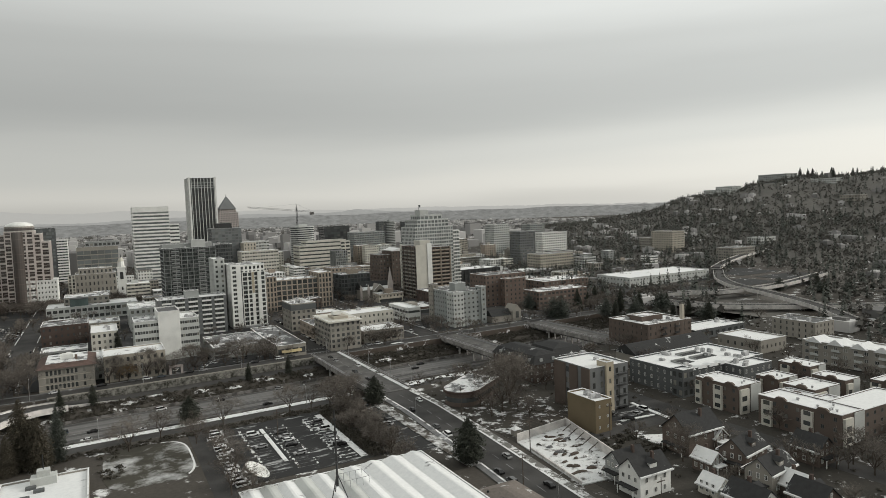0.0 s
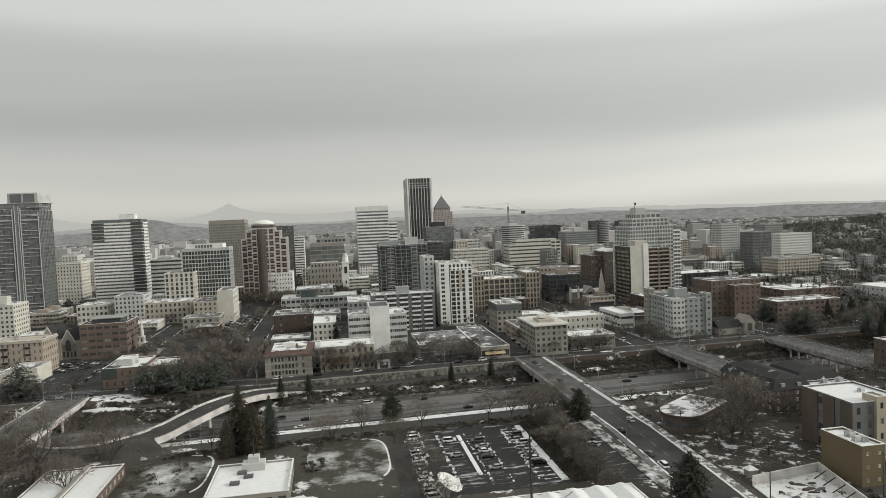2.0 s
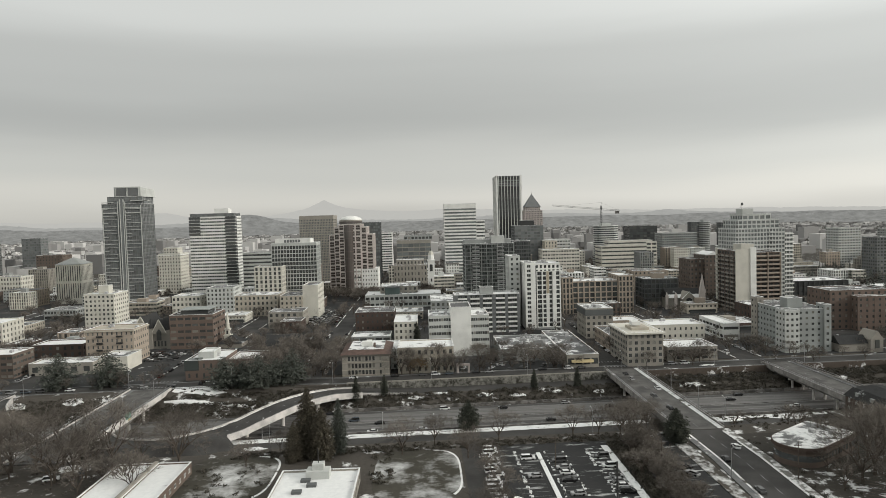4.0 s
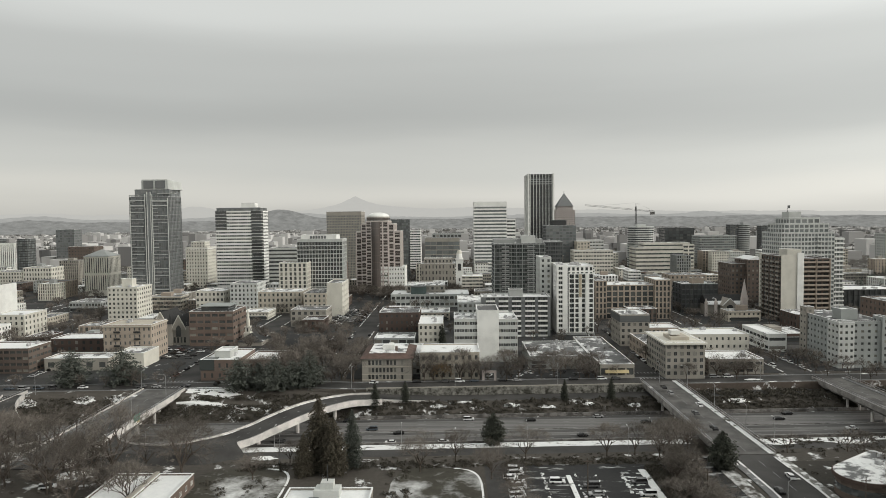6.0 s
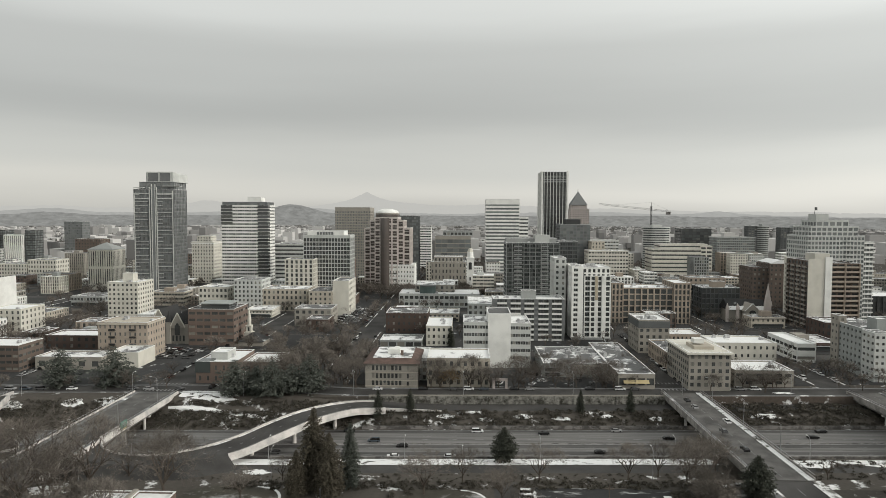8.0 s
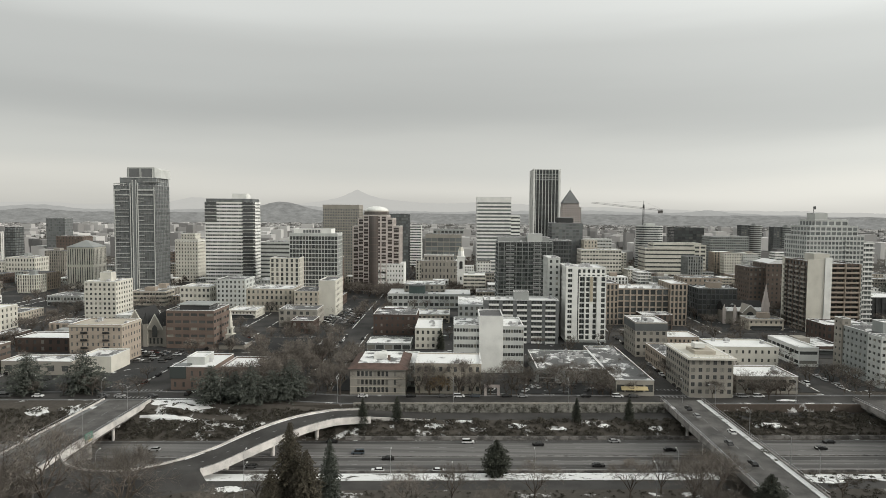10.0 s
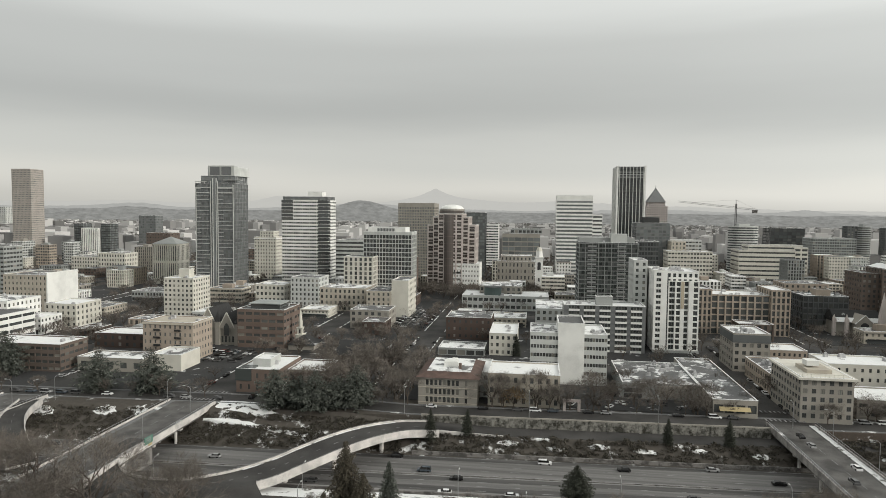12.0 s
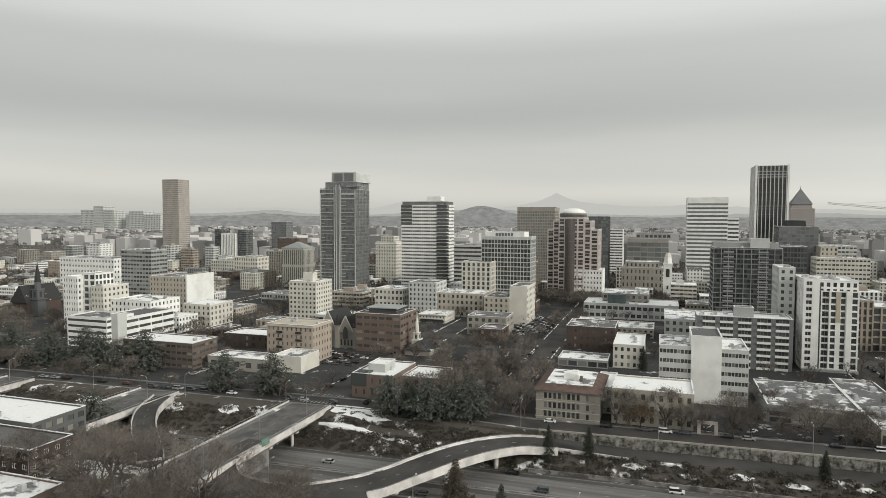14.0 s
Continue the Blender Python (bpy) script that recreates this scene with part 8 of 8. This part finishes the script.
for x in range(-300, 300, 42):
    street_lamp(x + 6, along(x + 6, 307.8), 0, 90)
    street_lamp(x - 12, along(x - 12, 259.2), -7, 90, 8)
for x in range(-200, 80, 50):
    street_lamp(x, along(x, 228.4), -0.5, 90)
for y in range(40, 230, 38):
    street_lamp(76, y, 0, 0)
for x in (-118.5, -182, 84.5):
    for v in (245, 270, 297):
        street_lamp(x + 7, along(x, v), 1.3, 180)
b = root("motorway_sign", -109.9, along(-110, 272), 1.2, "green overhead road sign on the overpass parapet", "road sign")
panel = part("panel", Form().box(-0.15, 0.15, -4.0, 0, -1.0, 1.1), "green_sign", b)
f = Form()
for k in range(3):
    f.box(0.15, 0.19, -3.6 + 0.3 * k, -1.0, 0.55 - 0.55 * k, 0.75 - 0.55 * k)
part("lettering", f, "paint", panel)
part("panel", Form().box(-0.15, 0.15, -2.2, -0.4, -1.7, -1.05), "yellow_awning", b)
b = root("billboard", -151, 378, 0, "dark framed billboard on a post", "billboard")
part("post", Form().tube(0, 0, 0, 5, 0.25), "dark_metal", b)
part("board", Form().box(-0.3, 0.3, -4, 4, 5, 9), "charcoal", b)
part("poster", Form().box(0.3, 0.35, -3.6, 3.6, 5.4, 8.6), "light_grey", b)
for x, y, h in ((74.5, 128, 10), (92.3, 150, 10), (92.3, 190, 10), (118, 145, 11), (-95, 214, 9), (92, 100, 10), (60, 198, 9), (33, 205, 9)):
    b = root("utility_pole", x, y, 0, "weathered wooden utility pole with cross arm", "utility pole", "utility poles")
    part("pole", Form().rod((0, 0, 0), (0, 0, h), 0.16, 0.1, 6), "bark", b)
    part("cross_arm", Form().box(-1.1, 1.1, -0.08, 0.08, h - 1.0, h - 0.8), "bark", b)

# ---- the hill, the far town and the horizon ----
CREST = ((30, -3.3), (34, -3.1), (38, -2.3), (43.7, -1.5), (45.5, -1.1), (46.9, -0.4), (47.8, -0.05), (49.5, 0.2), (52, 0.45), (53.2, 0.9), (56, 1.25), (57.1, 1.4), (59.7, 1.35), (62, 1.65), (75, 2.0), (120, 1.2))


def hill_z(x, y):
    """Height of the western hills, in plan units: a crest that climbs towards the south, with a foot of gentle slopes."""
    r, az = math.hypot(x, y), math.degrees(math.atan2(x, y))
    if az < 30 or az > 120:
        return -0.6
    top = 71 + 1350 * math.tan(radians(float(np.interp(az, [a for a, _ in CREST], [e for _, e in CREST]))))
    rise = min(1.0, max(0.0, (r - 760) / 590))
    back = min(1.0, max(0.0, (r - 1700) / 600))
    rough = 0.98 + 0.06 * noise.noise(Vector((x / 230, y / 230, 0))) + 0.03 * noise.noise(Vector((x / 80, y / 80, 3)))
    gully = 1 - 0.16 * max(0.0, noise.noise(Vector((az * 0.3, 2.0, 0)))) * 4 * rise * (1 - rise)
    return max(0.0, top) * rise ** 1.25 * (1 - back) * rough * gully - 0.6


f = Form()
NX, NY = 56, 60
for i in range(NX):
    for j in range(NY):
        xa, xb = 330 + 45 * i, 330 + 45 * (i + 1)
        ya, yb = -500 + 45 * j, -500 + 45 * (j + 1)
        f.quad(*((x, y, hill_z(x, y)) for x, y in ((xa, ya), (xb, ya), (xb, yb), (xa, yb))))
setting("hill", f, "hill_ground", "wooded hill with houses and thin snow", "hill")


# Lighter than the near needles, with distance haze put into the colour.
M["hazed_needles"] = material("hazed_needles", ((0.07, 0.076, 0.066), (0.12, 0.126, 0.112)), 0.95, islands=True, bump=0)
# Narrow span of tones, standing in for the same haze.
M["hill_twigs"] = material("hill_twigs", ((0.095, 0.091, 0.083), (0.15, 0.143, 0.13)), 0.95, islands=True, bump=0)


for pts, w in (([(478, 400, 6), (430, 358, 6), (402, 322, 6), (388, 290, 6), (373, 258, 5.5), (355, 226, 5), (330, 190, 3)], 8), ([(318, 350, 2), (322, 318, 3), (330, 288, 3), (352, 262, 3), (385, 232, 3), (420, 205, 3)], 8),
               ([(505, 425, 5), (560, 455, 6), (638, 485, 8), (730, 500, 10)], 8), ([(330, 340, 4), (356, 326, 5), (380, 312, 5), (434, 310, 5), (520, 330, 5)], 7)):
    curved_ramp(pts, w, "concrete interchange ramp sweeping towards the hill", -3)


def thicket(name, n, place, size, mat, label, clumps=16):
    """Rounded leafless crowns far off, gathered in one object."""
    f = Form(False)
    for _ in range(n):
        x, y, z = place()
        s = R.uniform(*size)
        for _ in range(clumps):
            a, e, q = R.uniform(0, 6.28), R.uniform(0.0, 1.5), s * R.uniform(0.45, 1.0)
            c = Vector((x * PLAN + q * math.cos(a) * math.cos(e), y * PLAN + q * math.sin(a) * math.cos(e), z * PLAN + s * 0.35 + q * math.sin(e) * 1.1))
            w = s * R.uniform(0.2, 0.38)
            t = [Vector((R.uniform(-1, 1), R.uniform(-1, 1), R.uniform(-1, 1))).normalized() * w for _ in range(2)]
            f.quad(tuple(c - t[0]), tuple(c + t[1]), tuple(c + t[0]), tuple(c - t[1]))
    return tagged(new(name, f.mesh(name, mat)), label, "woods", kind="stuff")


def woods(name, n, place, size, mat, label):
    """Pointed evergreens far off, each a spindle of drooping boughs, gathered in one object."""
    f = Form(False)
    for _ in range(n):
        x, y, z = place()
        h = R.uniform(*size)
        x, y, z = x * PLAN, y * PLAN, z * PLAN
        for k in range(11):
            t = k / 11
            q0 = h * 0.19 * (1 - t) ** 0.8 + 0.25
            zc = z + h * (0.1 + 0.9 * t)
            for _ in range(4):
                a, q = R.uniform(0, 6.28), q0 * R.uniform(0.7, 1.2)
                c, d, w = math.cos(a), math.sin(a), q * 0.5
                f.quad((x, y, zc + h * 0.06), (x + c * q * 0.6 - d * w, y + d * q * 0.6 + c * w, zc - q * 0.1), (x + c * q, y + d * q, zc - q * 0.35), (x + c * q * 0.6 + d * w, y + d * q * 0.6 - c * w, zc - q * 0.1))
    return tagged(new(name, f.mesh(name, mat)), label, "woods", kind="stuff")


def on_hill():
    while True:
        x, y = R.uniform(380, 1900), R.uniform(-200, 1700)
        if hill_z(x, y) > 2:
            return x, y, hill_z(x, y)


woods("hill_woods", 4200, on_hill, (9, 17), "hazed_needles", "dark evergreen woods covering the hill")
thicket("hill_thicket", 13000, on_hill, (3.5, 6.5), "hill_twigs", "leafless grey-brown woods on the hill", 11)


def slope_place():
    while True:
        x, y = R.uniform(300, 900), R.uniform(60, 800)
        if not (315 < x < 560 and abs(y - 0.75 * x) < 32) and not (360 < x < 480 and 390 < y < 450):
            return x, y, max(0, hill_z(x, y))


def hill_building(x, y, w, d, h, floors, wall, label):
    building(x, x + w, y, y + d, h, floors, int(w / 4), int(d / 4), wall, label, "hospital", "hospital", base=hill_z(x, y) - 2, ww=0.5, wh=0.45, units=2, roof="snow_roof")


hill_building(1072, 858, 30, 60, 12, 4, "light_grey", "pale hospital wing on the crest of the hill")
hill_building(1110, 880, 26, 40, 17, 5, "light_grey", "pale hospital block on the crest of the hill")
hill_building(1150, 792, 30, 60, 17, 5, "grey", "broad grey hospital block on the crest of the hill")
hill_building(1100, 668, 20, 44, 12, 3, "light_grey", "long pale building on the hillside")
hill_building(980, 560, 18, 30, 12, 3, "stone", "grey house block on the hillside")
b = building(620, 642, 584, 618, 31, 11, 9, 12, "beige", "beige apartment tower at the foot of the hill", "apartment tower", "apartment_tower", ww=0.55, wh=0.5, units=3)
for x, y, h in ((1188, 790, 26), (1190, 776, 22), (1186, 764, 24), (1196, 752, 18), (1200, 736, 26), (1192, 728, 20), (1204, 700, 20), (1200, 690, 17), (1150, 880, 18)):
    plant(SPRUCE[1], x, y, hill_z(x, y) - 1, h / 22, "spruce_tree", "tall ragged conifer on the crest of the hill", "crest conifers")


def on_plain(y0, y1, x0, x1):
    def place():
        return R.uniform(x0, x1), R.uniform(y0, y1), 0
    return place


thicket("plain_thicket", 1300, on_plain(650, 1050, -420, 420), (3.5, 6), "twigs", "leafless trees among the far blocks")
woods("plain_woods", 4000, on_plain(1050, 4300, -3600, 1900), (7, 15), "hazed_needles", "dark trees across the far districts")
thicket("plain_thicket", 12000, on_plain(1050, 4350, -3600, 1900), (4, 7.5), "hill_twigs", "brown trees across the far districts", 9)
# Greys chosen for distance: haze over the far town is put into them.
M["far_walls"] = material("far_walls", (grey(0.13, 0.02), grey(0.56, 0.02)), 0.9, islands=True, bump=0)


def town(name, n, place, w, h, label):
    f = Form()
    for _ in range(n):
        x, y, z = place()
        a, c, e = R.uniform(*w), R.uniform(*w), R.uniform(*h)
        f.box(x, x + a, y, y + c, z - 3, z + e)
        if R.random() < 0.5:
            f.box(x + a * .2, x + a * .6, y + c * .2, y + c * .7, z + e, z + e + 1.5)
    return tagged(new(name, f.mesh(name, "far_walls")), label, "town", kind="stuff")


thicket("slope_thicket", 2400, slope_place, (3, 6), "hill_twigs", "brown leafless woods at the foot of the hill")
woods("slope_woods", 1300, slope_place, (9, 19), "hazed_needles", "dark evergreens at the foot of the hill")
thicket("edge_thicket", 1100, lambda: (R.uniform(-900, -430), R.uniform(330, 900), 0), (3, 6), "twigs", "leafless trees in the northern blocks")
town("slope_houses", 70, slope_place, (7, 16), (4, 8), "pale low houses at the foot of the hill")
town("hill_houses", 260, on_hill, (5, 13), (5, 9), "pale houses scattered among the hill woods")
town("far_town", 9000, on_plain(1150, 4350, -3800, 1900), (8, 26), (3, 10), "far low town beyond the river")
town("far_town", 260, on_plain(1100, 2200, -1600, 900), (14, 36), (12, 34), "far pale blocks beyond the river")
town("far_town", 160, on_plain(900, 1150, -900, 620), (14, 34), (12, 34), "distant downtown blocks")
SX = [-860, -792, -724, -656, -588, -520, -452, -385] + [s for s, _ in STREETS] + [420, 490, 560]
SY = [318.5, 384, 452, 520, 588, 655, 722, 790, 860]
FOOT += [(-345, -228, 318, 358), (-152, -126, 318, 392), (30, 82, 386, 424), (-40, -16, 346, 396), (-162, -127, 360, 388), (-86, -60, 466, 538), (10, 39, 318, 353), (-96, -42, 318, 384), (-104, -40, 596, 642), (190, 220, 320, 350), (230, 420, 300, 470), (-420, -330, 318, 420), (420, 600, 300, 520)]
M["lot"] = snowy("city_lot", grey(0.045), 0.16, 0.09)
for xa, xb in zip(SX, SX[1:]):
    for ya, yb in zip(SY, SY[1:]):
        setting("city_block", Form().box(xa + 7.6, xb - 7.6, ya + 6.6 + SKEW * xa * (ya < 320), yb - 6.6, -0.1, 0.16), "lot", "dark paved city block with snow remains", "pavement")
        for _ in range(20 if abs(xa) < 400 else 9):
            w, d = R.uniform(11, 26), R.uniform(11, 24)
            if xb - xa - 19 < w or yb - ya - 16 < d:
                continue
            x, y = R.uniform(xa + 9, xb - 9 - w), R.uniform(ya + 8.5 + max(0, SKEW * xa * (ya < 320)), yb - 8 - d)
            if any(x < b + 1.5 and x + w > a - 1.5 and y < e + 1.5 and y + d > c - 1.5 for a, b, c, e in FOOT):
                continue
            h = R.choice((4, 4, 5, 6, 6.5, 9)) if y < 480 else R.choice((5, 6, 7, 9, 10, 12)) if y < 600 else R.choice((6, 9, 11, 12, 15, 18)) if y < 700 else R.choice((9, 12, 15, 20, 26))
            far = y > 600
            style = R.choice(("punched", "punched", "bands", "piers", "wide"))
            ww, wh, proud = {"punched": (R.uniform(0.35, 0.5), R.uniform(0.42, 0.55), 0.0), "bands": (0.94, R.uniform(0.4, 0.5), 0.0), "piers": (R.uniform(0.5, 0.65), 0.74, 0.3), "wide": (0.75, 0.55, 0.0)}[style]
            # Beyond y 480 the walls are picked paler, standing in for haze.
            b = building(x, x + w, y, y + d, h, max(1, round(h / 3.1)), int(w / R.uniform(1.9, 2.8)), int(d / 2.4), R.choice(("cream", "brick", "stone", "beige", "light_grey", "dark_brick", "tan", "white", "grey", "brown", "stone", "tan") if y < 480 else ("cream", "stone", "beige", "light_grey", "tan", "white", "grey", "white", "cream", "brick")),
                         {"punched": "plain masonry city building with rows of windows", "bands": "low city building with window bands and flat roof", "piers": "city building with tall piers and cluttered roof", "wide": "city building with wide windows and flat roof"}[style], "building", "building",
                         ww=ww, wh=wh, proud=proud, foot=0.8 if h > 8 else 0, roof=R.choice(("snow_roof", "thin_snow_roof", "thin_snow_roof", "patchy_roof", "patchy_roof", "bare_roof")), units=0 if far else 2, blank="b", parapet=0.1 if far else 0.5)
            if R.random() < 0.3:
                px, py = w * R.uniform(0.15, 0.5), d * R.uniform(0.2, 0.5)
                part("roof_room", Form().box(px, px + w * 0.3, py, py + d * 0.35, h, h + R.uniform(1.8, 3.4)), R.choice(("light_grey", "grey", "stone", "tan")), b)
            if style == "punched" and R.random() < 0.4:
                part("cornice", Form().box(-0.45, w + 0.45, -0.45, 0.1, h - 0.5, h + 0.1), R.choice(("beige", "stone", "cream")), b)
            if style != "bands" and h < 12 and not far:
                front = part("shop_front", Form().box(w * 0.08, w * 0.92, -0.18, 0.05, 0.3, 2.5), "dark_glass", b)
                part("awning", Form().box(w * 0.08, w * 0.92, -1.1, -0.05, 2.6, 2.85), R.choice(("charcoal", "dark_brick", "grey")), front)


def far_ridge(name, dist, tone, shape, lift, label, grain=0.15):
    m = bpy.data.materials.new(name)
    m.use_nodes = True
    bs = m.node_tree.nodes["Principled BSDF"]
    nd, lk = m.node_tree.nodes, m.node_tree.links
    co, mp, nz, mx = nd.new("ShaderNodeTexCoord"), nd.new("ShaderNodeMapping"), nd.new("ShaderNodeTexNoise"), nd.new("ShaderNodeMix")
    mp.inputs["Scale"].default_value = (1.0, 1.0, 3.5)
    nz.inputs["Scale"].default_value, nz.inputs["Detail"].default_value, nz.inputs["Roughness"].default_value = 0.022, 9, 0.78
    mx.data_type = "RGBA"
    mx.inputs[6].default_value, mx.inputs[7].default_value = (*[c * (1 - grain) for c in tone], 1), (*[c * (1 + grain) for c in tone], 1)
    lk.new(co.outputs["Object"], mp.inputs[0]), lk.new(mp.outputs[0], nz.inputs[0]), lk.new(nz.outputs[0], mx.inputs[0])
    # The ridge glows in its tone, which already holds the haze.
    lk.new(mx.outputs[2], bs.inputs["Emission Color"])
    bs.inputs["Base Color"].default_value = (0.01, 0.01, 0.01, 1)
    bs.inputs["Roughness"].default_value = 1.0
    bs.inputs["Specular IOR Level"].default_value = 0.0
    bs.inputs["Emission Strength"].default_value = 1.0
    f = Form(False)
    prev = None
    for k in range(900):
        a = radians(-75 + 150 * k / 899)
        deg = math.degrees(a)
        e = lift + 0.10 * noise.noise(Vector((deg * 0.35, dist / 999, 0))) + 0.04 * noise.noise(Vector((deg * 1.9, dist / 777, 5))) + 0.025 * noise.noise(Vector((deg * 9.0, dist / 555, 9)))
        for c, wdt, hgt, power in shape:
            e += hgt * math.exp(-abs((deg - c) / wdt) ** power)
        x, y = dist * math.sin(a), dist * math.cos(a)
        top = 83 + dist * math.tan(radians(e))
        if prev:
            f.quad(prev[0], (x, y, -5), (x, y, top), prev[1])
        prev = ((x, y, -5), (x, y, top))
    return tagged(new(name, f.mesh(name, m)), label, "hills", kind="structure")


# Three glowing backdrops, paler with distance: the haze is put into their colours.
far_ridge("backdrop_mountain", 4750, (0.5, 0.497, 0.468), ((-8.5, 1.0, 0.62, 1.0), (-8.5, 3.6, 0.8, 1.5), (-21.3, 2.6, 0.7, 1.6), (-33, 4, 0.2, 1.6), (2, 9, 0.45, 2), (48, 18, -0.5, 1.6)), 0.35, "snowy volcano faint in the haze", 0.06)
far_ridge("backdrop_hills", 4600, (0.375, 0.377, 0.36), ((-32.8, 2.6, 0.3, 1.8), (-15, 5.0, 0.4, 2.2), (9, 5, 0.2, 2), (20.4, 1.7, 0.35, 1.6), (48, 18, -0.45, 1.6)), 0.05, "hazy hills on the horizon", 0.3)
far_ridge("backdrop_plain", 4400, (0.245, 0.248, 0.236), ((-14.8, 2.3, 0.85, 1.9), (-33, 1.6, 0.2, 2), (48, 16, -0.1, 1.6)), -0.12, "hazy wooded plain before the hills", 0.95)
